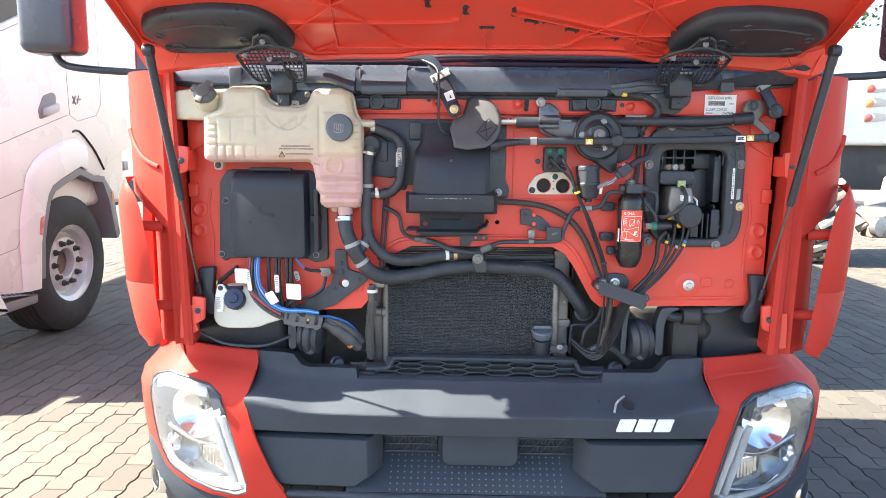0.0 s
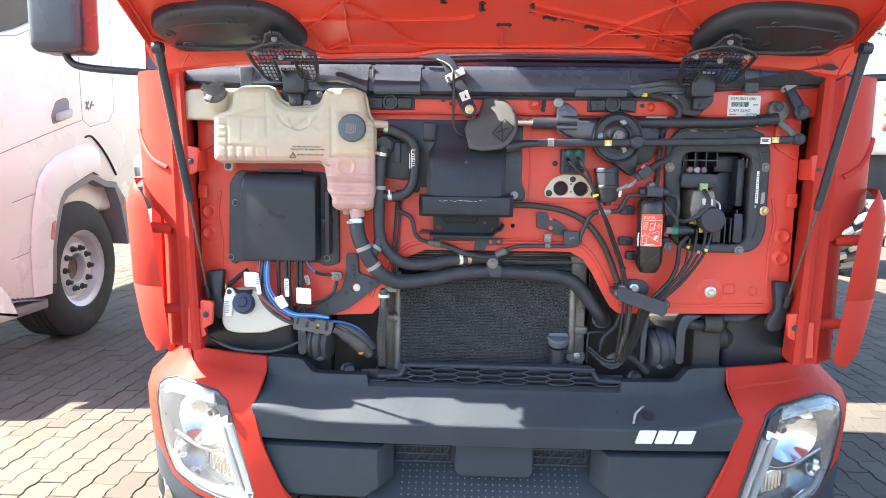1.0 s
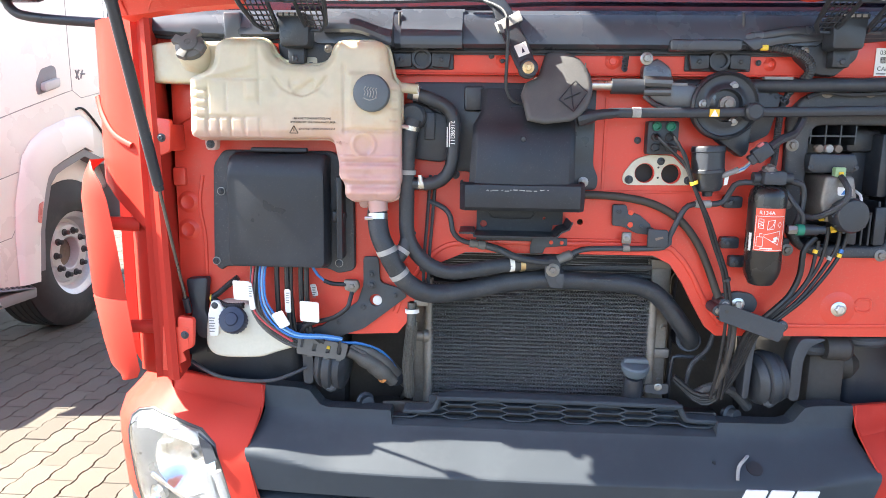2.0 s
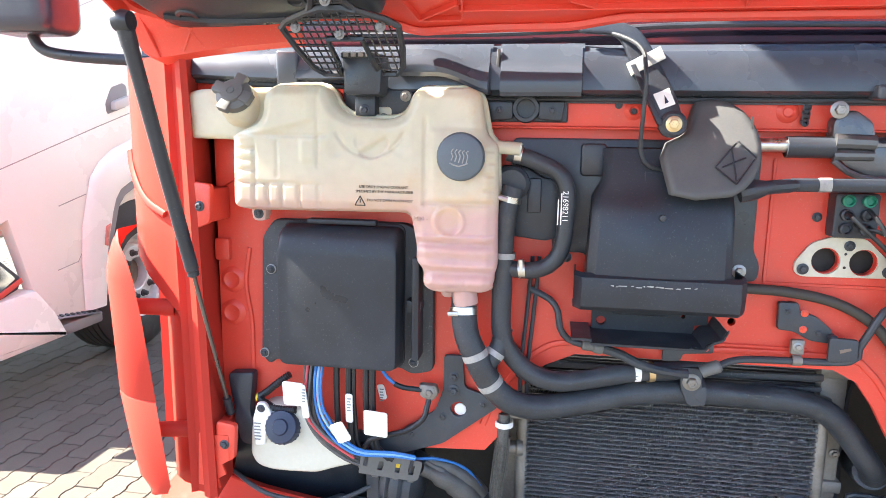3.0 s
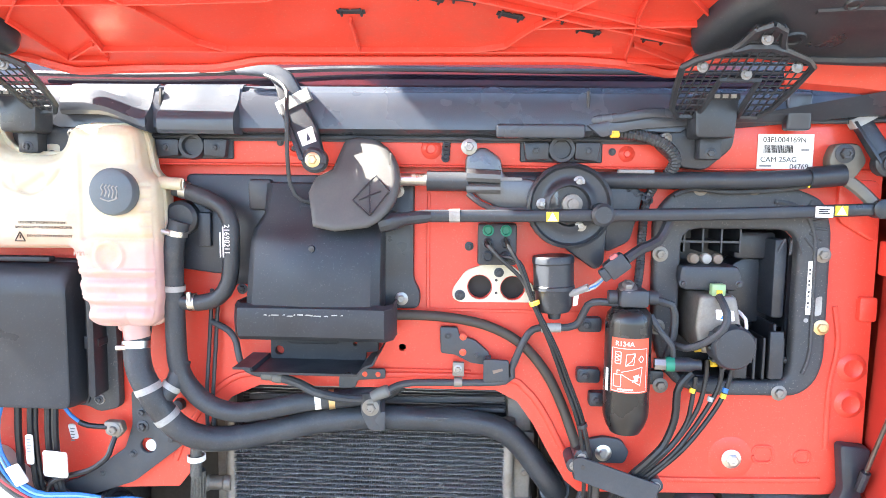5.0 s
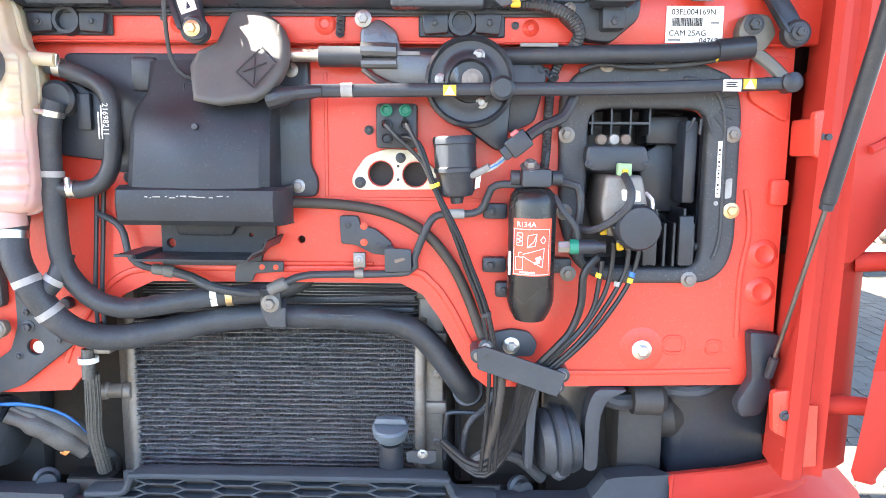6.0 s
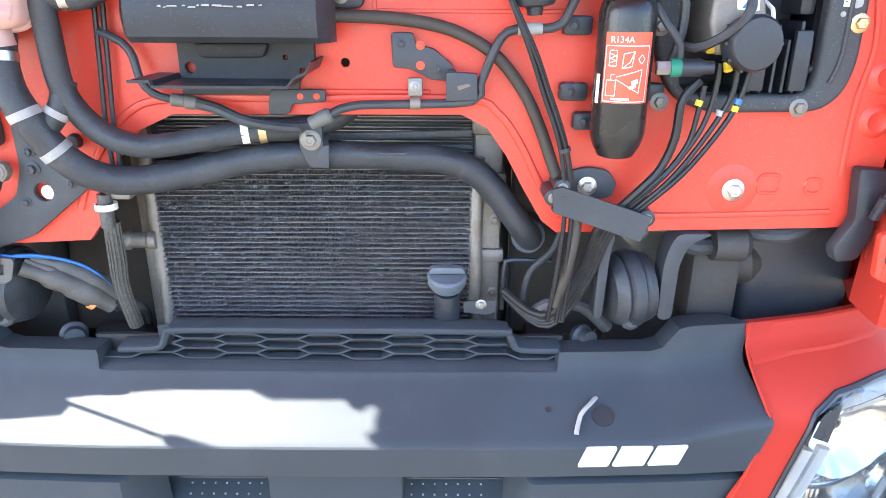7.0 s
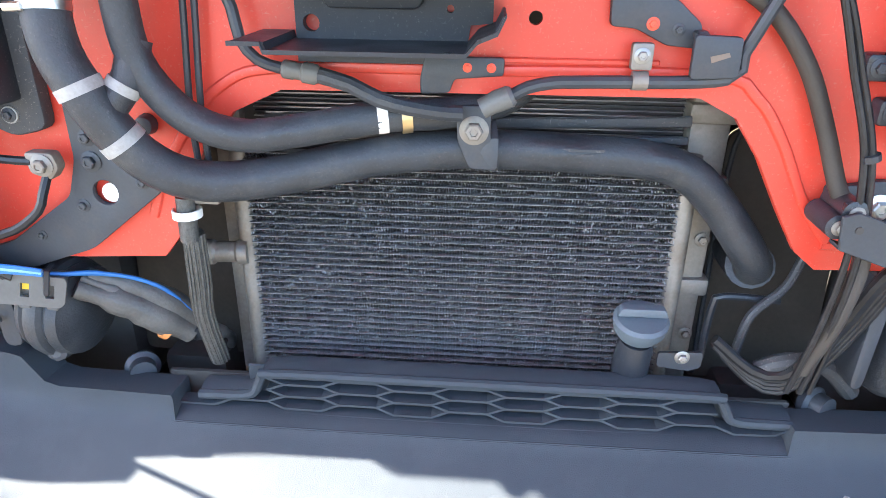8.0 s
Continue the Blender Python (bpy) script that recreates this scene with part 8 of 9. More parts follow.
me_txt = text_mesh(lab, "R134A", 0.0115, WHITEINK, facing(0.4345, -0.1022, 1.177), depth=0.0006)
for v in me_txt.data.vertices:   # bend the lettering round the can
    w = v.co + BASE[lab.name]
    ang = (w.x - 0.464) / 0.0397
    rr = 0.0397 + (-0.1022 - w.y)
    v.co = Vector((0.464 + rr * math.sin(ang), -0.062 - rr * math.cos(ang), w.z)) - BASE[lab.name]
# white strip painted where the sun catches the can's left side
part("label_edge", wrap(0.464, -0.062, 0.0392, -72, -62, 1.096, 1.135, 3), WHITEINK, lab)
bm = bmesh.new()
box(bm, (0.444, -0.085, 1.238), (0.492, -0.04, 1.268), 0.006)
lathe(bm, [(0.012, 0), (0.012, 0.014)], (0.442, -0.062, 1.253), (-1, 0, 0), 12)
lathe(bm, [(0.012, 0), (0.012, 0.016)], (0.494, -0.062, 1.253), (1, 0, 0), 12)
head_b = part("top_block", bm, BRACKET, drier)
bolt(head_b, 0.458, -0.07, 1.270, 0.010, GALV, way=(0, -0.5, 0.85))
for x, z in ((0.402, 1.195), (0.402, 1.103), (0.513, 1.103), (0.425, 1.06)):
    bm = bmesh.new()
    prism(bm, soften([(x - 0.016, z + 0.013), (x + 0.025, z + 0.013), (x + 0.025, z - 0.013), (x - 0.016, z - 0.013)], 0.006), -0.022, -0.004, 0.003)
    lug_ = part("bracket_lug", bm, PLASTIC, drier)
    bolt(lug_, x - 0.003, -0.022, z, 0.006, BRACKET)
bm = bmesh.new()
lathe(bm, [(0.010, 0), (0.010, 0.02)], (0.506, -0.075, 1.143), (1, -0.1, 0.02), 6)
sw = part("pressure_switch", bm, GALV, drier)
bm = bmesh.new()
lathe(bm, [(0.0125, 0.018), (0.0125, 0.032)], (0.506, -0.075, 1.143), (1, -0.1, 0.02), 16)
part("green_collar", bm, GREEN, sw)
bm = bmesh.new()
lathe(bm, [(0.012, 0.032), (0.012, 0.058), (0.009, 0.064), (0.009, 0.075)], (0.506, -0.075, 1.143), (1, -0.1, 0.02), 16)
part("plug", bm, PLASTIC, sw)

drier.location += Vector((-0.008, 0, 0.016))

# ---- air-conditioning pipes and brackets ----
pipe = thing("refrigerant_pipe", "thin grey metal pipe with a white sleeve", "pipe", (0.15, -0.02, 1.1))
bm = bmesh.new()
tube(bm, [(0.029, -0.030, 1.080), (0.045, -0.030, 1.087), (0.059, -0.028, 1.094), (0.084, -0.026, 1.099), (0.12, -0.024, 1.100), (0.25, -0.022, 1.105), (0.262, -0.024, 1.13), (0.275, -0.03, 1.165), (0.29, -0.03, 1.195), (0.31, -0.03, 1.206), (0.36, -0.03, 1.208), (0.378, -0.032, 1.22),
          (0.39, -0.04, 1.25), (0.41, -0.05, 1.258), (0.445, -0.06, 1.256)], 0.0065, 10)
part("pipe_run", bm, BRACKET, pipe)
bm = bmesh.new()
tube(bm, [(0.014, -0.030, 1.072), (0.029, -0.030, 1.080), (0.037, -0.030, 1.083), (0.045, -0.030, 1.087)], [0.0105, 0.0115, 0.0115, 0.0085], 12)
part("nozzle", bm, GREYCAP, pipe)
bm = bmesh.new()
tube(bm, [(0.312, -0.03, 1.206), (0.346, -0.03, 1.207)], 0.0085, 12, raw=True)
part("white_sleeve", bm, GREYTAPE, pipe)
pipe2 = thing("return_pipe", "thin grey pipe bending under the air box", "pipe", (-0.15, -0.02, 1.1))
bm = bmesh.new()
tube(bm, [(-0.285, -0.012, 1.20), (-0.25, -0.02, 1.185), (-0.235, -0.025, 1.165), (-0.23, -0.025, 1.135), (-0.215, -0.024, 1.115), (-0.190, -0.022, 1.106), (-0.152, -0.022, 1.100)], 0.006, 10)
part("pipe_run", bm, BRACKET, pipe2)
bm = bmesh.new()
a, b = Vector((-0.190, -0.022, 1.106)), Vector((-0.152, -0.022, 1.100))
lathe(bm, [(0.0075, 0), (0.0095, 0.002), (0.0095, 0.012), (0.0085, 0.014), (0.0085, 0.020), (0.0105, 0.022), (0.0105, (b - a).length - 0.004), (0.008, (b - a).length)], a, b - a, 14)
part("fitting", bm, GREYCAP, pipe2, "crimped grey ferrule")
bm = bmesh.new()
tube(bm, [(-0.152, -0.022, 1.100), (-0.120, -0.026, 1.092), (-0.091, -0.030, 1.079), (-0.058, -0.030, 1.071), (-0.028, -0.025, 1.066), (-0.007, -0.020, 1.064)], 0.0085, 10)
part("rubber_end", bm, RUBBER, pipe2)
bm = bmesh.new()
tube(bm, [(0.03, -0.03, 1.222), (0.08, -0.022, 1.222), (0.15, -0.018, 1.218), (0.22, -0.018, 1.204), (0.28, -0.018, 1.172), (0.325, -0.018, 1.12), (0.355, -0.02, 1.06), (0.38, -0.03, 0.995), (0.41, -0.045, 0.94), (0.405, -0.045, 0.86), (0.39, -0.03, 0.78)], 0.009, 12)
drain = single("drain_hose", bm, mat("brown_rubber", (0.05, 0.043, 0.037), 0.6, var=0.2, scale=14, bump=0.2, bscale=300), "brownish rubber hose arching down to the cable clamp", "hose", (0.25, -0.02, 1.15))
clamp(drain, (0.045, -0.028, 1.222), (1, 0, 0), 0.0095, BRACKET, 0.012, False, "hose_ring")
clamp(drain, (0.383, -0.032, 0.985), (0.3, 0, -1), 0.0095, PLASTIC, 0.008, False, "hose_ring")
bm = bmesh.new()
prism(bm, soften([(0.133, 1.20), (0.165, 1.20), (0.168, 1.185), (0.195, 1.178), (0.222, 1.155), (0.222, 1.132), (0.19, 1.135), (0.16, 1.15), (0.135, 1.152)], 0.005), -0.016, -0.006, 0.002)
pb = single("pipe_bracket", bm, BRACKET, "dark stepped steel bracket with rivets", "bracket", (0.17, -0.01, 1.17))
for x, z, m_ in ((0.148, 1.185, BRACKET), (0.175, 1.183, REDLABEL), (0.175, 1.155, REDLABEL), (0.20, 1.15, BRACKET)):
    bolt(pb, x, -0.016, z, 0.004, m_, "rivet")
bm = bmesh.new()
prism(bm, soften([(0.212, 1.148), (0.257, 1.146), (0.258, 1.108), (0.212, 1.106)], 0.005), -0.034, -0.028, 0.002)
box(bm, (0.214, -0.03, 1.142), (0.226, -0.008, 1.15), 0.002, 1)
pl = single("stained_plate", bm, BRACKET, "small dark steel plate with a rust streak", "bracket", (0.235, -0.03, 1.125))
bm = bmesh.new()
put(bm, [(0.228, -0.0346, 1.128), (0.245, -0.0346, 1.132), (0.247, -0.0346, 1.128), (0.23, -0.0346, 1.122)], [(0, 1, 2, 3)])
part("rust_spot", bm, RUST, pl)
pc = thing("pipe_clip", "bright steel clip bolted over the refrigerant pipe", "pipe clip", (0.167, -0.02, 1.115))
bm = bmesh.new()
prism(bm, soften([(0.157, 1.138), (0.178, 1.138), (0.178, 1.112), (0.157, 1.112)], 0.003), -0.024, -0.016, 0.002)
tube(bm, [(0.16, -0.022, 1.102), (0.175, -0.022, 1.102)], 0.0095, 12, raw=True)
part("clip", bm, OLDALU, pc)
bolt(pc, 0.167, -0.024, 1.126, 0.005, GALV)

# ---- valve carrier on the right ----
vc = thing("valve_carrier", "black plastic carrier frame round a deep opening with valves", "valve carrier", (0.65, -0.01, 1.1))
bm = bmesh.new()
outer_o = soften([(0.50, 1.40), (0.53, 1.44), (0.58, 1.455), (0.72, 1.455), (0.785, 1.43), (0.80, 1.38), (0.802, 1.15), (0.79, 1.11), (0.76, 1.085), (0.60, 1.083), (0.55, 1.10), (0.525, 1.13), (0.505, 1.19)], 0.02)
prism(bm, outer_o, -0.022, -0.001, 0.008, 3, holes=[soften([(0.548, 1.378), (0.745, 1.378), (0.745, 1.11), (0.548, 1.11)], 0.03)[::-1]])
fr = part("carrier_frame", bm, PLASTIC_DUSTY, vc)
bm = bmesh.new()
tube(bm, [(x, -0.022, z) for x, z in soften([(0.56, 1.43), (0.74, 1.425), (0.772, 1.38), (0.776, 1.15), (0.75, 1.10)], 0.04)[4:-4]], 0.004, 8)
for k in range(9):
    a = radians(60 - k * 22)
    tube(bm, [(0.735 + 0.03 * math.cos(a), -0.022, 1.385 + 0.025 * math.sin(a)), (0.735 + 0.055 * math.cos(a), -0.022, 1.385 + 0.05 * math.sin(a))], 0.0025, 6, raw=True)
tagged(part("frame_ribbing", bm, PLASTIC_DUSTY, fr), kind="stuff")
bm = bmesh.new()   # deep tray behind the opening
for lo, hi in (((0.535, 0.02, 1.10), (0.545, 0.12, 1.39)), ((0.748, 0.02, 1.10), (0.758, 0.12, 1.39)), ((0.545, 0.02, 1.38), (0.748, 0.12, 1.39)), ((0.545, 0.02, 1.10), (0.748, 0.12, 1.108)), ((0.535, 0.12, 1.10), (0.758, 0.126, 1.39))):
    box(bm, lo, hi)
part("tray", bm, PLASTIC, vc)
bm = bmesh.new()   # stepped inner mouldings
box(bm, (0.66, 0.04, 1.32), (0.735, 0.11, 1.37), 0.008)
prism(bm, soften([(0.655, 1.30), (0.70, 1.33), (0.735, 1.30), (0.735, 1.20), (0.665, 1.20)], 0.01), 0.06, 0.118, 0.006)
box(bm, (0.715, 0.0, 1.22), (0.738, 0.11, 1.36), 0.006)
part("inner_moulding", bm, PLASTIC, vc)
for k in range(6):
    bm = bmesh.new()
    x = 0.652 + k * 0.016
    h = 0.10 if k in (1, 4) else 0.075
    box(bm, (x, -0.012, 1.112), (x + 0.005, 0.08, 1.112 + h), 0.001, 1)
    part("tray_slat", bm, PLASTIC, vc)
for x, z in ((0.66, 1.165), (0.72, 1.165)):
    bm = bmesh.new()
    box(bm, (x - 0.012, -0.02, z - 0.05), (x + 0.012, -0.008, z + 0.035), 0.003)
    part("tray_post", bm, PLASTIC, vc)
for k in range(4):
    bm = bmesh.new()
    x = 0.556 + k * 0.032
    box(bm, (x, -0.005, 1.335), (x + 0.003, 0.06, 1.378))
    part("top_rib", bm, PLASTIC, vc)
bm = bmesh.new()
box(bm, (0.552, -0.004, 1.352), (0.655, 0.05, 1.356))
part("top_shelf", bm, PLASTIC, vc)
for x, z in ((0.727, 1.092), (0.791, 1.21), (0.786, 1.336), (0.512, 1.333), (0.512, 1.205), (0.575, 1.448), (0.665, 1.45), (0.522, 1.10)):
    bolt(fr, x, -0.022, z, 0.0085, BRASS if abs(z - 1.21) < 0.01 and x > 0.7 else OLDALU)
bm = bmesh.new()
box(bm, (0.763, -0.0232, 1.232), (0.776, -0.0215, 1.325))
bl = part("bar_label", bm, LABEL, fr)
for k in range(13):
    bm = bmesh.new()
    z = 1.238 + k * 0.0064
    box(bm, (0.7645, -0.0236, z), (0.7675, -0.0231, z + 0.0012 + 0.0012 * (k % 3)))
    part("label_bar", bm, INK, bl)
bm = bmesh.new()
lathe(bm, [(0.004, 0), (0.0038, 0.001)], (0.765, -0.022, 1.222), (0, -1, 0), 10)
prism(bm, soften([(0.779, 1.262), (0.79, 1.265), (0.79, 1.232), (0.779, 1.229)], 0.004), -0.0228, -0.0215)
part("pale_mark", bm, GREYTAPE, fr)

vc.location += Vector((0.002, 0, 0.006))

valve = thing("brake_valve", "grey metal brake valve with a round black cover in the carrier", "valve", (0.605, -0.03, 1.22))
bm = bmesh.new()
prism(bm, soften([(0.572, 1.275), (0.632, 1.275), (0.646, 1.21), (0.636, 1.175), (0.578, 1.175), (0.566, 1.22)], 0.008), -0.065, 0.06, 0.01, 3)
part("valve_body", bm, OLDALU, valve)
bm = bmesh.new()
lathe(bm, [(0.036, 0.0), (0.037, 0.01), (0.037, 0.028), (0.033, 0.034), (0.0, 0.036)], (0.62, -0.062, 1.192), (0.1, -1, 0), 28)
rcov = part("round_cover", bm, PLASTIC, valve)
for k in range(10):
    a = radians(36 * k)
    part("grip_rib", box(bmesh.new(), (0.62 + 0.037 * math.cos(a) - 0.002, -0.09, 1.192 + 0.037 * math.sin(a) - 0.002), (0.62 + 0.037 * math.cos(a) + 0.002, -0.07, 1.192 + 0.037 * math.sin(a) + 0.002)), PLASTIC, rcov)
bm = bmesh.new()
prism(bm, soften([(0.598, 1.252), (0.628, 1.25), (0.63, 1.232), (0.60, 1.234)], 0.003), -0.0665, -0.0645)
vt = part("valve_label", bm, LABEL, valve)
bm = bmesh.new()
prism(bm, [(0.606, 1.236), (0.622, 1.236), (0.614, 1.248)], -0.0672, -0.0664)
part("label_triangle", bm, BLUEWIRE, vt)
bm = bmesh.new()
prism(bm, soften([(0.545, 1.322), (0.64, 1.322), (0.648, 1.30), (0.64, 1.28), (0.55, 1.28), (0.542, 1.30)], 0.006), -0.045, 0.06, 0.006)
top_b = part("terminal_block", bm, PLASTIC, valve)
for x, m_ in ((0.572, RUST), (0.593, GREYTAPE), (0.612, RUST)):
    bm = bmesh.new()
    lathe(bm, [(0.009, 0), (0.010, 0.01), (0.008, 0.016), (0.004, 0.017)], (x, -0.01, 1.332), (0, -1, 0), 14)
    part("terminal", bm, m_, top_b)
for x in (0.548, 0.642):
    bolt(top_b, x, -0.045, 1.292, 0.004, BRACKET)
bm = bmesh.new()
box(bm, (0.592, -0.062, 1.272), (0.615, -0.045, 1.294), 0.003)
gp = part("green_plug", bm, mat("pale_green_plastic", (0.3, 0.45, 0.25), 0.5, var=0.1), top_b)
bm = bmesh.new()
box(bm, (0.599, -0.066, 1.276), (0.608, -0.06, 1.284), 0.001, 1)
part("yellow_insert", bm, YELLOW, gp)
wire(valve, [(0.602, -0.065, 1.275), (0.608, -0.09, 1.25), (0.602, -0.095, 1.225), (0.578, -0.085, 1.20), (0.55, -0.07, 1.185), (0.53, -0.05, 1.19)], 0.0065, RUBBER, "valve_cable")
wire(valve, [(0.645, -0.04, 1.245), (0.65, -0.06, 1.235), (0.648, -0.07, 1.22)], 0.003, WHITE, "white_wire")
for x, z in ((0.572, 1.19), (0.60, 1.165)):
    bm = bmesh.new()
    lathe(bm, [(0.006, 0), (0.006, 0.012)], (x, -0.06, z), (0, -0.6, -1), 10)
    part("yellow_fitting", bm, YELLOW, valve)

# air lines from the valve to the clamp plate and down
lines = thing("air_lines", "fan of thin black air lines with coloured tags", "air lines", (0.5, -0.05, 0.95))
for k, pts in enumerate(([(0.566, -0.060, 1.141), (0.552, -0.060, 1.126), (0.543, -0.060, 1.107), (0.541, -0.060, 1.060), (0.526, -0.060, 1.016), (0.503, -0.060, 0.987), (0.471, -0.060, 0.957)],
                         [(0.573, -0.060, 1.134), (0.569, -0.060, 1.098), (0.562, -0.060, 1.055), (0.540, -0.060, 1.016), (0.513, -0.060, 0.987), (0.480, -0.060, 0.957)],
                         [(0.590, -0.060, 1.164), (0.589, -0.060, 1.127), (0.579, -0.060, 1.079), (0.553, -0.060, 1.031), (0.522, -0.060, 0.992), (0.490, -0.060, 0.954)],
                         [(0.615, -0.060, 1.165), (0.614, -0.060, 1.127), (0.602, -0.060, 1.094), (0.572, -0.060, 1.041), (0.536, -0.060, 0.992), (0.499, -0.060, 0.952)],
                         [(0.634, -0.060, 1.165), (0.628, -0.060, 1.127), (0.614, -0.060, 1.089), (0.581, -0.060, 1.036), (0.545, -0.060, 0.992), (0.509, -0.060, 0.953)])):
    j = k * 0.0075
    wire(lines, pts[:-1] + [(0.452 + j, -0.045, 0.925), (0.444 + j * 0.8, -0.03, 0.895), (0.434 + j * 0.6, -0.01, 0.834 - j * 0.3), (0.410 + j * 0.4, 0.0, 0.775 - j * 0.6), (0.391, 0.01, 0.745 - j * 0.8), (0.358, 0.02, 0.745 - j * 0.6), (0.31, 0.03, 0.781 - j * 0.3)], 0.0068 if k == 0 else 0.0042, LINE, "air_line")
for (x, z), m_ in zip(((0.568, 1.110), (0.599, 1.096), (0.620, 1.102), (0.623, 1.112)), (YELLOW, GREYTAPE, YELLOW, BLUEWIRE)):
    bm = bmesh.new()
    tube(bm, [(x - 0.001, -0.0605, z - 0.004), (x + 0.001, -0.0605, z + 0.004)], 0.0052, 10, raw=True)
    part("colour_tag", bm, m_, lines)
for k, pts in enumerate(([(0.213, -0.036, 1.357), (0.217, -0.055, 1.351), (0.237, -0.060, 1.330), (0.274, -0.060, 1.295), (0.296, -0.060, 1.249), (0.325, -0.060, 1.184), (0.348, -0.060, 1.123), (0.378, -0.060, 1.042), (0.391, -0.055, 0.95), (0.388, -0.05, 0.86), (0.38, -0.03, 0.75)],
                         [(0.246, -0.036, 1.362), (0.25, -0.055, 1.352), (0.268, -0.060, 1.322), (0.289, -0.060, 1.267), (0.303, -0.060, 1.235), (0.334, -0.060, 1.175), (0.355, -0.060, 1.123), (0.385, -0.060, 1.043), (0.401, -0.055, 0.95), (0.400, -0.05, 0.86), (0.395, -0.03, 0.75)],
                         [(0.228, -0.036, 1.340), (0.236, -0.052, 1.333), (0.270, -0.054, 1.324), (0.291, -0.054, 1.269), (0.305, -0.054, 1.237), (0.336, -0.054, 1.177), (0.357, -0.054, 1.125), (0.387, -0.054, 1.045), (0.408, -0.048, 0.94), (0.410, -0.045, 0.86), (0.405, -0.03, 0.75)])):
    wire(lines, pts, 0.0036, LINE, "air_line")
for x, z in ((0.296, 1.255), (0.383, 1.042)):
    bm = bmesh.new()
    tube(bm, [(x, -0.060, z + 0.003), (x + 0.002, -0.060, z - 0.003)], 0.009, 10, raw=True)
    part("line_tie", bm, YELLOW if z > 1.2 else PLASTIC, lines)
# clamp plate
cp = thing("clamp_plate", "dark steel clamp plate over the air lines", "clamp plate", (0.44, -0.07, 0.95))
bm = bmesh.new()
prism(bm, soften([(0.375, 0.998), (0.40, 0.998), (0.43, 1.005), (0.462, 1.0), (0.478, 0.978), (0.47, 0.955), (0.38, 0.955)], 0.008), -0.012, -0.004, 0.003)
part("base_plate", bm, BRACKET, cp)
bm = bmesh.new()
prism(bm, soften([(0.368, 0.985), (0.382, 0.99), (0.519, 0.944), (0.505, 0.904), (0.372, 0.950)], 0.002), -0.072, -0.068, 0.001, 1)
prism(bm, [(0.372, 0.954), (0.505, 0.908), (0.504, 0.905), (0.371, 0.951)], -0.071, -0.05)
part("cover_plate", bm, BRACKET, cp)
bm = bmesh.new()
lathe(bm, [(0.004, 0), (0.004, 0.001)], (0.386, -0.072, 0.972), (0, -1, 0), 10)
part("plate_hole", bm, DARK, cp)
for x, z in ((0.372, 0.97), (0.506, 0.918), (0.514, 0.938), (0.385, 0.985)):
    bm = bmesh.new()
    lathe(bm, [(0.013, 0), (0.013, 0.05), (0.008, 0.052)], (x, -0.01, z), (0, -1, 0), 16)
    part("spacer", bm, PLASTIC, cp)
    bolt(cp, x, -0.062, z, 0.005, OLDALU)

# ---- sticker, conduits and loose plugs near the beam ----
sticker = thing("build_sticker", "white printed build sticker with a bar code", "sticker", (0.71, -0.024, 1.51))
bm = bmesh.new()
box(bm, (0.668, -0.0238, 1.4825), (0.760, -0.0225, 1.5455))
part("paper", bm, LABEL, sticker)
for words, size, x, z in (("03FL004169N", 0.0125, 0.676, 1.532), ("CAM 25AG", 0.0125, 0.673, 1.499), ("04769", 0.0125, 0.722, 1.487)):
    text_mesh(sticker, words, size, INK, facing(x, -0.024, z), depth=0.0002)
rb = random.Random(8)
x = 0.678
bm = bmesh.new()
while x < 0.726:
    w = rb.choice((0.0006, 0.0011, 0.0017))
    box(bm, (x, -0.0243, 1.514), (x + w, -0.0237, 1.527))
    x += w + rb.choice((0.0007, 0.0011))
tagged(part("bar_code", bm, INK, sticker), kind="stuff")
bm = bmesh.new()
bars(bm, 0.74, 1.518, 0.013, 0.003, -0.0238)
bars(bm, 0.672, 1.491, 0.02, 0.003, -0.0238)
part("small_print", bm, GREYPLASTIC, sticker)
cond = thing("corrugated_conduit", "black corrugated conduit with a yellow tie under the scuttle", "conduit", (0.48, -0.04, 1.52))
wire(cond, [(0.40, -0.02, 1.545), (0.44, -0.045, 1.543), (0.48, -0.055, 1.535), (0.512, -0.055, 1.518), (0.524, -0.05, 1.495), (0.515, -0.03, 1.47)], 0.0095, RUBBER, "conduit", 0.0014)
bm = bmesh.new()
box(bm, (0.414, -0.062, 1.535), (0.43, -0.052, 1.548), 0.002, 1)
part("yellow_tie", bm, YELLOW, cond)
cond2 = thing("wall_conduit", "thin corrugated conduit running down beside the carrier", "conduit", (0.488, -0.015, 1.38))
wire(cond2, [(0.50, -0.03, 1.46), (0.488, -0.018, 1.43), (0.484, -0.014, 1.38), (0.482, -0.014, 1.31), (0.478, -0.012, 1.27)], 0.007, RUBBER, "conduit", 0.0011)
for x0, z0, n, dx in ((0.142, 1.527, 5, -0.0005), (0.455, 1.452, 6, 0.007)):
    bm = bmesh.new()
    for k in range(n):
        lathe(bm, [(0.006, -0.0015), (0.0075, 0), (0.006, 0.0015), (0.0035, 0.0015), (0.0035, -0.0015)], (x0 + dx * k, -0.028, z0 - 0.007 * k * (1 if dx < 0 else 0.6)), (0.2, -1, 0.3 * (-1) ** k), 12)
    single("coil_clip", bm, PLASTIC, "small black coiled plastic clip on the red beam", "clip", (x0, -0.028, z0 - 0.015), group="coiled clips")
plug = thing("cable_plug", "dark wiper motor plug with pale blue wires", "plug", (0.43, -0.07, 1.32))
m_p = Matrix.Translation((0.432, -0.075, 1.325)) @ Matrix.Rotation(radians(-38), 4, "Y")
bm = bmesh.new()
box(bm, (-0.022, -0.010, -0.016), (0.016, 0.012, 0.016), 0.004)
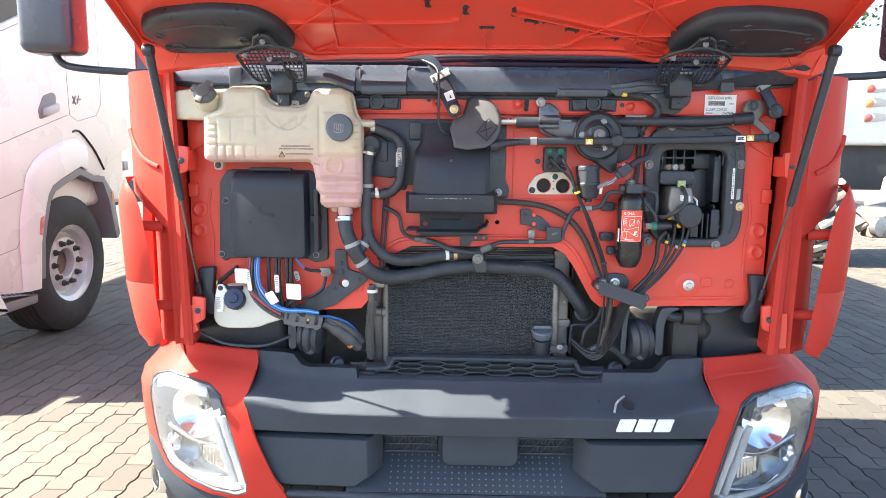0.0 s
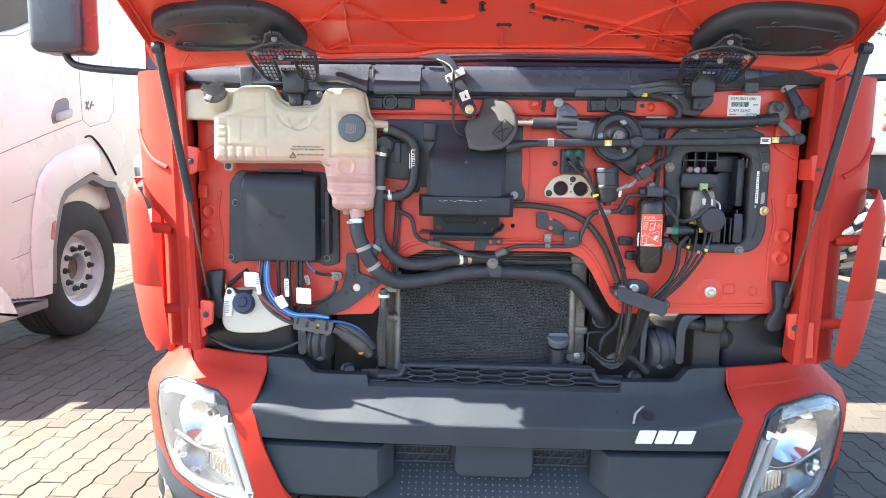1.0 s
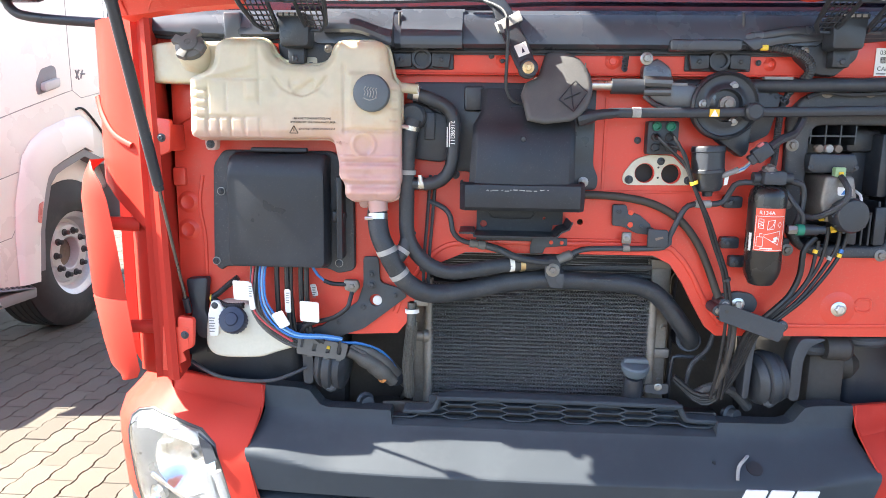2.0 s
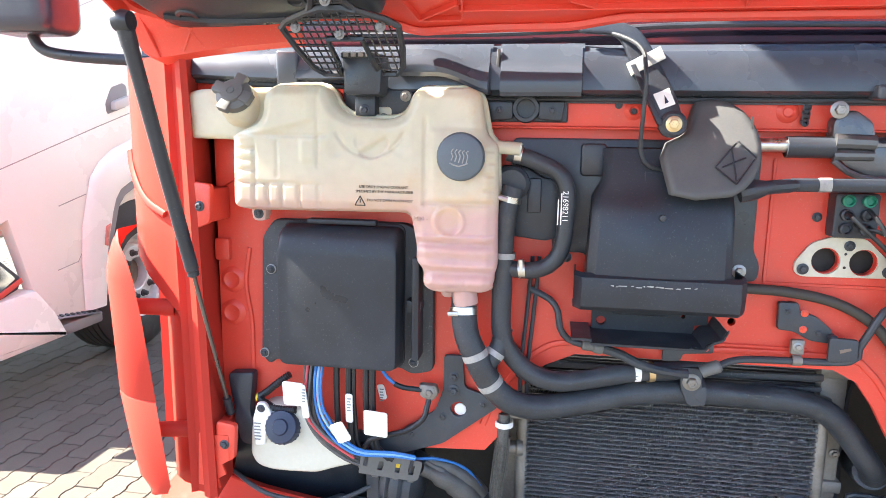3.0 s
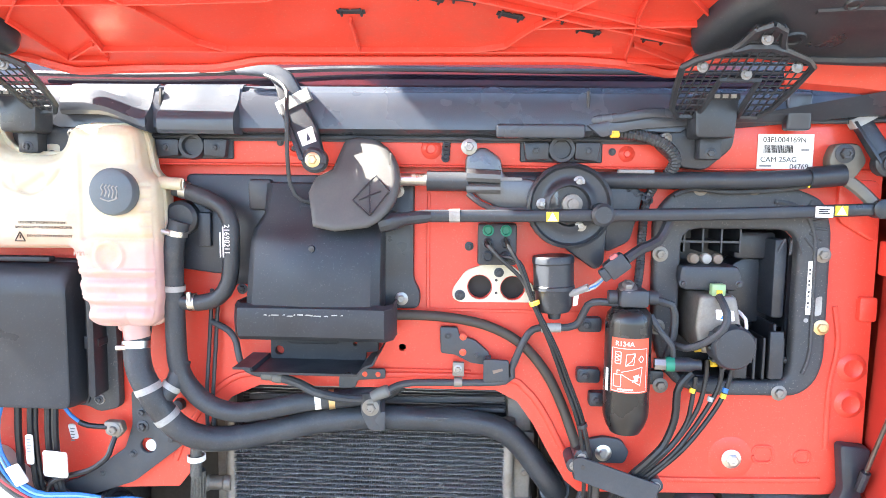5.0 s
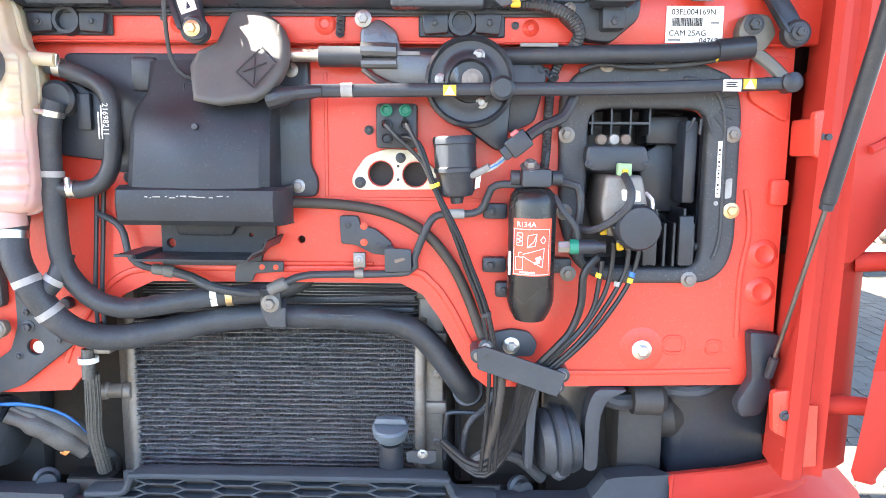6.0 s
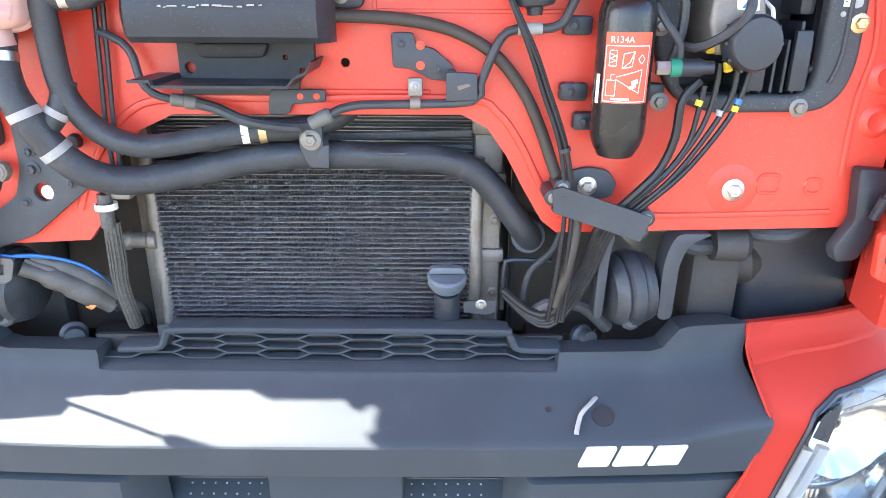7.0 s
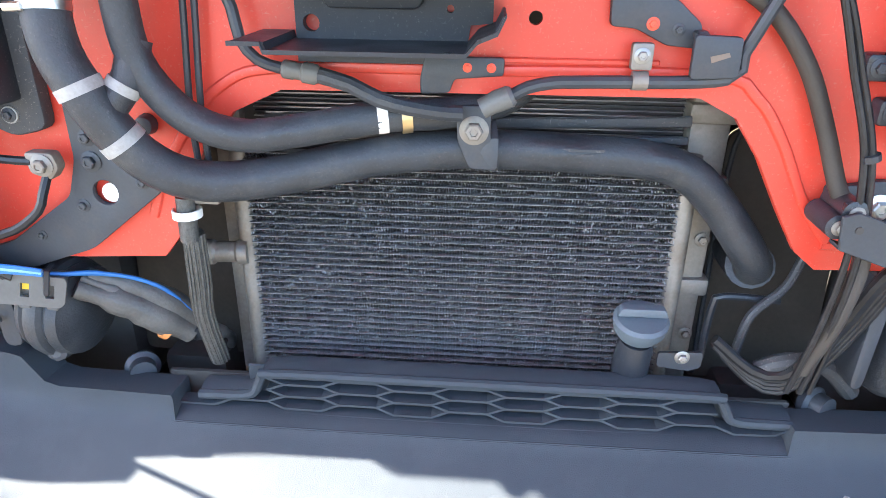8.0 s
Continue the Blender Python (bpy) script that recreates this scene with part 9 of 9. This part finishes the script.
box(bm, (-0.034, -0.007, -0.011), (-0.02, 0.009, 0.011), 0.003)
bmesh.ops.transform(bm, verts=bm.verts, matrix=m_p)
part("plug_body", bm, PLASTIC, plug)
bm = bmesh.new()
box(bm, (-0.006, -0.013, 0.014), (0.008, 0.0, 0.021), 0.002, 1)
bmesh.ops.transform(bm, verts=bm.verts, matrix=m_p)
part("red_lock", bm, mat("rose_plastic", (0.5, 0.15, 0.16), 0.5, var=0.1), plug)
for k in range(3):
    wire(plug, [(0.41, -0.073 + 0.003 * k, 1.305 - 0.003 * k), (0.395, -0.075, 1.292 - 0.003 * k), (0.38, -0.07, 1.283 - 0.002 * k)], 0.0022, (GREYTAPE, BLUEWIRE, GREYTAPE)[k], "thin_wire")
wire(plug, [(0.385, -0.072, 1.287), (0.36, -0.06, 1.273), (0.34, -0.05, 1.272)], 0.006, GREYPLASTIC, "grey_sheath")
wire(plug, [(0.445, -0.075, 1.335), (0.47, -0.07, 1.352), (0.50, -0.06, 1.365), (0.52, -0.05, 1.40)], 0.009, PLASTIC, "cable_boot")
carrier_line = thing("upper_air_line", "thin black line with white ties under the linkage tube", "air line", (0.62, -0.03, 1.45))
wire(carrier_line, [(0.53, -0.035, 1.44), (0.56, -0.035, 1.452), (0.62, -0.035, 1.448), (0.70, -0.035, 1.452), (0.75, -0.04, 1.46)], 0.004, RUBBER)
wire(carrier_line, [(0.495, -0.05, 1.262), (0.53, -0.05, 1.255), (0.536, -0.05, 1.22), (0.53, -0.05, 1.18), (0.522, -0.04, 1.15)], 0.007, RUBBER)
wire(carrier_line, [(0.49, -0.07, 1.24), (0.505, -0.08, 1.215), (0.525, -0.08, 1.19), (0.53, -0.07, 1.15)], 0.005, RUBBER)
bm = bmesh.new()
box(bm, (0.744, -0.05, 1.456), (0.753, -0.03, 1.466), 0.002, 1)
part("yellow_tie", bm, YELLOW, carrier_line)


# ---- the white truck parked alongside ----
wt = thing("white_truck", "white tractor truck parked alongside, its cab flank in shade", "truck", (-3.6, 3.0, 0.0))
WX = -2.975


def flank(bm, outline, x0, x1, bevel=0.0, holes=()):
    """A plate with the outline (y, z) standing along the truck's side, from x0 (outer face) inwards to x1."""
    b2 = bmesh.new()
    prism(b2, outline, 0.0, 1.0, 0.0, 2, holes)
    for v in b2.verts:
        v.co = Vector((x0 if v.co.y < 0.5 else x1, v.co.x, v.co.z))
    bmesh.ops.recalc_face_normals(b2, faces=b2.faces)
    if bevel:
        es = [e for e in b2.edges if len(e.link_faces) == 2 and all(abs(v.co.x - x0) < 1e-6 for v in e.verts) and e.calc_face_angle(0) > 0.5]
        bmesh.ops.bevel(b2, geom=es, offset=bevel, segments=2, affect="EDGES", profile=0.5)
    return merge(bm, b2)


cab_side = [(1.30, 0.95), (1.32, 1.3), (1.45, 2.2), (1.70, 3.3), (1.95, 3.75), (3.84, 3.78), (3.855, 1.483), (3.434, 1.340), (3.37, 1.29), (3.318, 1.259), (3.122, 1.226), (3.075, 1.302), (2.978, 1.334), (2.715, 1.249), (2.61, 1.213), (2.536, 1.137), (2.468, 0.945), (2.427, 0.812), (2.40, 0.56), (2.363, 0.490), (2.02, 0.496), (1.86, 0.72), (1.74, 1.10)]
window = soften([(1.62, 2.22), (1.68, 2.85), (1.85, 2.95), (2.46, 2.95), (2.50, 2.36), (2.25, 2.24), (1.9, 2.12)], 0.05)
bm = bmesh.new()
flank(bm, cab_side, WX, WX - 0.06, 0.012, [window[::-1]])
side_p = part("cab_flank", bm, PAINTWHITE, wt, "glossy white cab side")
bm = bmesh.new()
box(bm, (-5.55, 1.42, 1.0), (WX - 0.06, 3.84, 3.78), 0.05, 3)
part("cab_shell", bm, PAINTWHITE, wt)
bm = bmesh.new()
flank(bm, window, WX - 0.02, WX - 0.03)
part("side_window", bm, mat("black_glass", (0.01, 0.012, 0.014), 0.06, var=0.1), wt, "dark side window")
SEAM = mat("panel_seam", (0.30, 0.29, 0.28), 0.6, var=0.1)
for line, r_ in (([(2.92, 3.5), (2.926, 2.0), (2.934, 1.712), (2.837, 1.686), (2.465, 1.580), (2.14, 1.484), (1.55, 1.31)], 0.0035), ([(2.934, 1.712), (3.033, 1.667), (3.304, 1.724), (3.384, 1.818), (3.39, 2.02), (3.38, 3.4)], 0.0028), ([(1.50, 2.05), (2.25, 2.20), (2.52, 2.32), (2.54, 2.95)], 0.0035),
                 ([(2.276, 1.003), (2.488, 1.003)], 0.003), ([(2.055, 0.782), (2.223, 0.802), (2.277, 0.87), (2.335, 1.15)], 0.003), ([(2.10, 1.139), (2.327, 1.188)], 0.0035)):
    bm = bmesh.new()
    tube(bm, [(WX - 0.001, y, z) for y, z in line], r_, 6, raw=True)
    part("panel_gap", bm, SEAM, side_p)
# swelling fender round the wheel opening
outer_f = [(2.25, 0.50), (2.25, 0.80), (2.276, 1.003), (2.323, 1.15), (2.368, 1.281), (2.458, 1.374), (2.572, 1.439), (2.817, 1.514), (2.99, 1.545), (3.09, 1.50)]
inner_f = [(2.39, 0.50), (2.425, 0.80), (2.462, 0.93), (2.51, 1.07), (2.545, 1.145), (2.60, 1.203), (2.70, 1.243), (2.87, 1.298), (2.978, 1.332), (3.07, 1.300)]
bm = bmesh.new()
rows = []
for k, out_x in ((0.0, 0.001), (0.10, 0.020), (0.25, 0.030), (0.55, 0.036), (0.9, 0.040), (1.0, 0.036), (1.0, -0.12)):
    rows.append([Vector((WX + out_x, a[0] + (b[0] - a[0]) * k, a[1] + (b[1] - a[1]) * k)) for a, b in zip(outer_f, inner_f)])
sheet(bm, rows, 0.004)
part("arch_fold", bm, PAINTWHITE, side_p, "", 60)
bm = bmesh.new()
flank(bm, soften([(2.556, 1.721), (2.619, 1.822), (2.734, 1.859), (2.773, 1.843), (2.771, 1.715), (2.567, 1.657)], 0.02), WX + 0.004, WX - 0.01, 0.004)
hdl = part("handle_recess", bm, GREYPLASTIC, side_p)
bm = bmesh.new()
flank(bm, soften([(2.60, 1.735), (2.765, 1.785), (2.76, 1.722), (2.60, 1.680)], 0.02), WX + 0.035, WX + 0.006, 0.008)
part("door_handle", bm, mat("handle_grey", (0.5, 0.49, 0.48), 0.45, var=0.08), hdl)
bm = bmesh.new()   # emblem drawn as plain strokes
for a, b in (((2.985, 1.85), (3.02, 1.79)), ((3.025, 1.855), (2.985, 1.795)), ((3.04, 1.80), (3.07, 1.86)), ((3.045, 1.83), (3.09, 1.835))):
    tube(bm, [(WX + 0.002, *a), (WX + 0.002, *b)], 0.006, 5, raw=True)
part("emblem", bm, GREYPLASTIC, side_p)
bm = bmesh.new()   # grey arch lining and dark diagonal seal
arch_l = [(2.413, 0.56), (2.443, 0.83), (2.483, 0.96), (2.548, 1.13), (2.623, 1.20), (2.733, 1.24), (2.973, 1.315), (3.173, 1.25), (3.318, 1.24), (3.404, 1.084), (3.501, 0.727)]
rows = [[Vector((WX + 0.02, y, z)) for y, z in arch_l], [Vector((WX + 0.022, 2.96 + (y - 2.96) * 0.94, 0.55 + (z - 0.55) * 0.95)) for y, z in arch_l], [Vector((WX - 0.45, 2.96 + (y - 2.96) * 0.94, 0.55 + (z - 0.55) * 0.95)) for y, z in arch_l]]
sheet(bm, rows, 0.01)
part("wheel_arch", bm, GREYPLASTIC, wt)
bm = bmesh.new()
tube(bm, [(WX + 0.004, 2.95, 1.585), (WX + 0.004, 3.047, 1.588), (WX + 0.004, 3.231, 1.454), (WX + 0.004, 3.366, 1.295)], 0.012, 8, flat=0.6)
part("rubber_seal", bm, INK, side_p)
bm = bmesh.new()
flank(bm, soften([(2.43, 0.985), (2.472, 1.0), (2.435, 0.862), (2.405, 0.875)], 0.008), WX + 0.05, WX + 0.02, 0.004)
part("side_marker", bm, mat("pale_red_lens", (0.6, 0.2, 0.17), 0.3, var=0.05), side_p)
bm = bmesh.new()   # front corner and bumper
flank(bm, soften([(1.15, 0.70), (1.60, 0.71), (1.86, 0.72), (2.0, 0.55), (2.08, 0.40), (1.58, 0.40), (1.12, 0.42)], 0.03), WX + 0.03, WX - 0.4, 0.03)
box(bm, (-5.5, 1.13, 0.40), (WX - 0.1, 1.6, 0.95), 0.05, 3)
part("bumper", bm, PAINTWHITE, wt)
bm = bmesh.new()
flank(bm, soften([(1.40, 0.74), (1.42, 1.02), (1.60, 0.96), (1.78, 0.80), (1.76, 0.74), (1.6, 0.70)], 0.02), WX + 0.012, WX - 0.2, 0.01)
hl_w = part("headlight", bm, PLASTIC, wt)
bm = bmesh.new()
flank(bm, soften([(1.43, 0.76), (1.45, 0.98), (1.60, 0.93), (1.74, 0.80), (1.60, 0.73)], 0.02), WX + 0.018, WX + 0.013, 0.003)
part("lens", bm, CHROME, hl_w)
bm = bmesh.new()
flank(bm, soften([(1.60, 0.735), (1.77, 0.80), (1.78, 0.775), (1.61, 0.71)], 0.006), WX + 0.022, WX + 0.013, 0.003)
part("marker_strip", bm, mat("red_reflector", (0.6, 0.08, 0.06), 0.3, var=0.05), hl_w)
bm = bmesh.new()   # perforated step
put(bm, [(WX + 0.03, 1.98, 0.52), (WX + 0.03, 2.36, 0.46), (WX - 0.16, 2.38, 0.56), (WX - 0.16, 1.96, 0.60)], [(0, 1, 2, 3)])
bmesh.ops.solidify(bm, geom=bm.faces[:], thickness=0.02)
stp = part("step", bm, GREYPLASTIC, wt)
bm = bmesh.new()
for i in range(8):
    for j in range(4):
        u, v = (i + 0.5 + 0.5 * (j % 2)) / 8.6, (j + 0.5) / 4
        p = Vector((WX + 0.03 - 0.19 * v, 1.98 + 0.38 * u, 0.523 - 0.06 * u + 0.09 * v))
        lathe(bm, [(0.015, 0), (0.014, 0.004)], p, (0.45, 0.15, 0.9), 10)
tagged(part("step_hole", bm, PLASTIC, stp), kind="stuff")
bm = bmesh.new()
box(bm, (WX - 0.35, 1.95, 0.40), (WX + 0.02, 2.38, 0.47), 0.015)
part("step_skirt", bm, GREYPLASTIC, wt)


def truck_wheel(parent, x, y, r, w):
    bm = bmesh.new()
    prof = [(r * 0.57, -w), (r * 0.6, -w - 0.006), (r * 0.80, -w - 0.012), (r * 0.93, -w * 0.92), (r * 0.985, -w * 0.8)]
    for k in range(5):
        a = -w * 0.75 + k * w * 1.5 / 5
        prof += [(r, a), (r, a + w * 0.24), (r * 0.975, a + w * 0.25), (r * 0.975, a + w * 0.30)]
    prof += [(r, w * 0.78), (r * 0.93, w * 0.92), (r * 0.80, w + 0.012), (r * 0.6, w + 0.006), (r * 0.57, w)]
    lathe(bm, prof, (x, y, r), (1, 0, 0), 56, cap=False)
    wh = part("tyre", bm, TYRE, parent, "worn black truck tyre")
    bm = bmesh.new()
    lathe(bm, [(r * 0.575, w), (r * 0.57, w - 0.01), (r * 0.53, w - 0.02), (r * 0.50, w - 0.03), (r * 0.46, w - 0.085), (r * 0.42, w - 0.09), (r * 0.38, w - 0.055), (r * 0.23, w - 0.05), (r * 0.215, w - 0.055), (r * 0.20, w - 0.12), (0, w - 0.13)], (x, y, r), (1, 0, 0), 48, cap=False)
    rim = part("rim", bm, mat("wheel_silver", (0.62, 0.62, 0.63), 0.4, 0.4, var=0.1, scale=10, dirt=((0.2, 0.18, 0.16), 0.3, 9)), wh, "silver steel rim")
    for k in range(10):
        a = 2 * math.pi * k / 10
        bm = bmesh.new()
        lathe(bm, [(0.024, 0), (0.024, 0.012), (0.017, 0.014), (0.015, 0.04), (0.0, 0.045)], (x + w - 0.055, y + r * 0.305 * math.cos(a), r + r * 0.305 * math.sin(a)), (1, 0, 0), 10)
        part("wheel_nut", bm, DARK, rim)
    bm = bmesh.new()
    lathe(bm, [(r * 0.20, 0), (r * 0.19, 0.02), (0, 0.022)], (x + w - 0.13, y, r), (1, 0, 0), 24, cap=False)
    part("hub", bm, RUST, rim)
    return wh


for ob in wt.children:
    ob.location += Vector((0, 0.027, -0.089))
truck_wheel(wt, WX - 0.17, 2.905, 0.51, 0.15)
truck_wheel(wt, WX - 0.30, 5.35, 0.50, 0.14)
bm = bmesh.new()   # chassis and catwalk behind the cab
box(bm, (WX - 1.5, 3.3, 0.75), (WX - 0.9, 7.5, 1.02), 0.01)
part("chassis_rail", bm, DARK, wt)
rj = random.Random(21)
for k in range(9):
    bm = bmesh.new()
    y, z = 3.55 + 0.13 * (k % 4), 1.08 + 0.1 * (k // 4)
    box(bm, (WX - 0.5 + rj.uniform(-0.05, 0.05), y, z), (WX - 0.12 + rj.uniform(-0.1, 0.05), y + rj.uniform(0.06, 0.2), z + rj.uniform(0.03, 0.09)), 0.008)
    part("catwalk_box", bm, (GALV, DARK, WHITE, GALV)[k % 4], wt)
bm = bmesh.new()
flank(bm, soften([(3.49, 0.64), (3.41, 0.99), (3.33, 1.16), (3.40, 1.13), (3.52, 1.01), (3.596, 0.645)], 0.01), WX + 0.01, WX - 0.5, 0.01)
part("mudflap", bm, GREYPLASTIC, wt)
bm = bmesh.new()
box(bm, (WX + 0.012, 3.462, 0.92), (WX + 0.022, 3.49, 1.02), 0.002, 1)
part("amber_marker", bm, ORANGE, wt)

# ---- white machine far behind on the other side ----
mc = thing("white_machine", "white wheeled machine with round tail lamps and lugged tyres", "machine", (6.6, 8.3, 0.0))
bm = bmesh.new()
prism(bm, soften([(4.75, 1.85), (4.70, 3.0), (5.0, 3.12), (5.3, 3.42), (8.5, 3.5), (8.5, 1.75), (5.2, 1.76)], 0.12), 8.0, 9.6, 0.08, 3)
part("rear_body", bm, PAINTWHITE, mc)
bm = bmesh.new()
prism(bm, soften([(4.9, 3.1), (4.95, 3.9), (5.32, 3.95), (5.33, 3.42), (5.1, 3.18)], 0.03), 8.3, 8.34)
part("cab_window", bm, mat("teal_glass", (0.05, 0.12, 0.12), 0.08, var=0.1), mc)
bm = bmesh.new()
prism(bm, [(4.95, 1.78), (8.5, 1.78), (8.5, 1.1), (5.0, 1.1)], 8.2, 9.5, 0.03)
part("under_frame", bm, DARK, mc)
for z, m_ in ((2.57, mat("red_lens", (0.6, 0.12, 0.08), 0.3, var=0.1)), (2.364, ORANGE), (2.155, mat("dull_red_lens", (0.5, 0.12, 0.1), 0.3, var=0.1))):
    bm = bmesh.new()
    prism(bm, soften([(5.60, z + 0.07), (5.72, z + 0.075), (6.05, z + 0.05), (6.05, z - 0.02), (5.74, z - 0.06), (5.62, z - 0.07)], 0.05), 7.985, 8.0, 0.006)
    hold = part("lamp_holder", bm, mat("beige_bezel", (0.55, 0.5, 0.42), 0.4, var=0.08), mc)
    bm = bmesh.new()
    lathe(bm, [(0.062, 0), (0.058, 0.025), (0.03, 0.036), (0, 0.038)], (5.665, 7.985, z), (0, -1, 0), 20)
    part("tail_lamp", bm, m_, hold)
bm = bmesh.new()
lathe(bm, [(0.3, -0.22), (0.62, -0.24), (0.68, -0.2), (0.68, 0.2), (0.62, 0.24), (0.3, 0.22)], (5.15, 8.35, 0.70), (1, 0, 0), 40)
ty = part("big_tyre", bm, TYRE, mc)
for k in range(22):
    a = 2 * math.pi * k / 22
    for s in (-1, 1):
        bm = bmesh.new()
        box(bm, (0.0, -0.05, 0.0), (0.23, 0.05, 0.075), 0.012)
        bmesh.ops.rotate(bm, verts=bm.verts, cent=(0, 0, 0), matrix=Matrix.Rotation(radians(28) * s, 3, "Z"))
        if s < 0:
            bmesh.ops.scale(bm, verts=bm.verts, vec=(-1, 1, 1))
        mm = Matrix.Translation((5.15, 8.35, 0.70)) @ Matrix.Rotation(a + (0.14 if s < 0 else 0), 4, "X") @ Matrix.Translation((0, 0, 0.655))
        bmesh.ops.transform(bm, verts=bm.verts, matrix=mm)
        part("tread_lug", bm, CARD if k % 2 else RUST, ty)
bm = bmesh.new()   # rear linkage
tube(bm, [(5.35, 7.9, 1.0), (5.6, 7.6, 0.72), (5.75, 7.4, 0.5)], 0.06, 10, flat=0.5)
tube(bm, [(5.5, 7.7, 0.55), (5.9, 7.6, 0.8), (6.3, 7.6, 0.95)], 0.05, 10)
box(bm, (5.6, 7.5, 0.45), (6.3, 7.8, 0.62), 0.03)
part("linkage", bm, RUST, mc)
bm = bmesh.new()
lathe(bm, [(0.14, -0.05), (0.14, 0.05), (0.06, 0.06)], (5.66, 7.45, 0.62), (0.3, -1, 0), 18)
part("linkage_pin", bm, GALV, mc)
bm = bmesh.new()
tube(bm, [(5.45, 7.5, 0.95), (5.7, 7.4, 1.02), (6.1, 7.45, 1.0)], 0.05, 8, flat=0.6)
part("grey_arm", bm, PAINTWHITE, mc)
bm = bmesh.new()
prism(bm, soften([(5.72, 1.05), (5.76, 1.32), (6.3, 1.3), (6.3, 1.02), (5.9, 0.98)], 0.05), 7.5, 7.62, 0.02)
board = single("timber_offcut", bm, CARD, "pale sawn board leaning on the machine's linkage", "board", (6.0, 7.55, 1.0))

for ob in (mc, board):
    ob.location = (0.863 * ob.location.x + 0.166, 0.863 * ob.location.y - 0.282, 0.863 * ob.location.z)
    ob.scale = (0.863, 0.863, 0.863)

# ---- a tree far behind ----
tree = thing("tree", "leafy green tree standing behind the yard", "tree", (9.5, 18.0, 0.0))
bm = bmesh.new()
tube(bm, [(9.5, 18, 0), (9.55, 18, 2.2), (9.4, 18.1, 4.5)], [0.22, 0.16, 0.08], 10, step=0.3)
for k in range(9):
    a = k * 2.4
    z0 = 2.0 + 0.3 * k
    tube(bm, [(9.5, 18, z0), (9.5 + 0.8 * math.cos(a), 18 + 0.8 * math.sin(a), z0 + 0.5), (9.5 + 1.6 * math.cos(a), 18 + 1.6 * math.sin(a), z0 + 0.8)], [0.07, 0.04, 0.02], 6, step=0.3)
part("trunk", bm, mat("bark", (0.12, 0.09, 0.07), 0.9, var=0.3, scale=8, bump=0.5, bscale=40), tree)
verts, faces = [], []
rt = random.Random(4)
for k in range(5200):
    a, b = rt.uniform(0, 6.283), rt.uniform(-1, 1)
    lump = 1.9 + 0.5 * math.sin(3 * a + 2 * b) + 0.4 * math.sin(5 * b + a)
    rr = lump * rt.uniform(0.45, 1.0) ** 0.5
    c = Vector((9.5 + rr * math.cos(a) * math.sqrt(1 - b * b), 18 + rr * math.sin(a) * math.sqrt(1 - b * b), 4.6 + rr * b * 1.25))
    u = Vector((rt.uniform(-1, 1), rt.uniform(-1, 1), rt.uniform(-1, 1))).normalized() * 0.07
    v = u.cross(Vector((rt.uniform(-1, 1), rt.uniform(-1, 1), rt.uniform(-1, 1)))).normalized() * 0.045
    n = len(verts)
    verts += [c - u, c + v, c + u, c - v]
    faces.append((n, n + 1, n + 2, n + 3))
me = bpy.data.meshes.new("crown")
me.from_pydata([tuple(v - Vector((9.5, 18, 0))) for v in verts], [], faces)
me.materials.append(LEAF)
crown = new("crown", me)
crown.parent = tree


# ---- paving blocks with jagged long edges, rows along the trucks ----
PW, PL, GAP = 0.112, 0.224, 0.0045


def paver_outline():
    w, l, g, a = PW / 2 - GAP / 2, PL / 2 - GAP / 2, 0.006, 0.0045
    left = [(-w + a, -l), (-w + a, -l * 0.80), (-w - a, -l * 0.66), (-w - a, -l * 0.34), (-w + a, -l * 0.20), (-w + a, l * 0.20), (-w - a, l * 0.34), (-w - a, l * 0.66), (-w + a, l * 0.80), (-w + a, l)]
    right = [(x + 2 * w, z) for x, z in left[::-1]]
    return left + right


def paver_mesh(name, at):
    """All the blocks of a list of (x, y, sink) in one mesh."""
    out = paver_outline()
    n = len(out)
    verts, faces = [], []
    for x, y, s in at:
        k = len(verts)
        verts += [(x + px * 0.975, y + py * 0.988, s) for px, py in out] + [(x + px, y + py, s - 0.003) for px, py in out] + [(x + px, y + py, -0.02) for px, py in out]
        faces.append(tuple(range(k, k + n))[::-1])
        for i in range(n):
            j = (i + 1) % n
            faces.append((k + i, k + j, k + n + j, k + n + i))
            faces.append((k + n + i, k + n + j, k + 2 * n + j, k + 2 * n + i))
    me = bpy.data.meshes.new(name)
    me.from_pydata(verts, [], faces)
    me.materials.append(PAVER)
    return me


rng = random.Random(5)
near, rest = [], []
for i in range(-70, 90):
    for j in range(-14, 56):
        x, y = i * PW, j * PL + (PL / 2 if i % 2 else 0)
        s = rng.uniform(-0.003, 0.001)
        if -2.85 < x < -1.2 and 0.2 < y < 3.4:
            near.append((x, y, s))
        elif -7.8 < x < 9 and -2.8 < y < 12:
            rest.append((x, y, s))
paving = thing("paving", "yard of worn grey concrete blocks with sandy joints", "paving", (0, 0, 0), kind="structure")
one = paver_mesh("paver", [(0, 0, 0)])
for x, y, s in near:
    ob = new("paver", one)
    ob.parent, ob.location = paving, (x, y, s)
far_blocks = new("paver_field", paver_mesh("paver_field", rest))
far_blocks.parent = paving
tagged(far_blocks, kind="stuff")
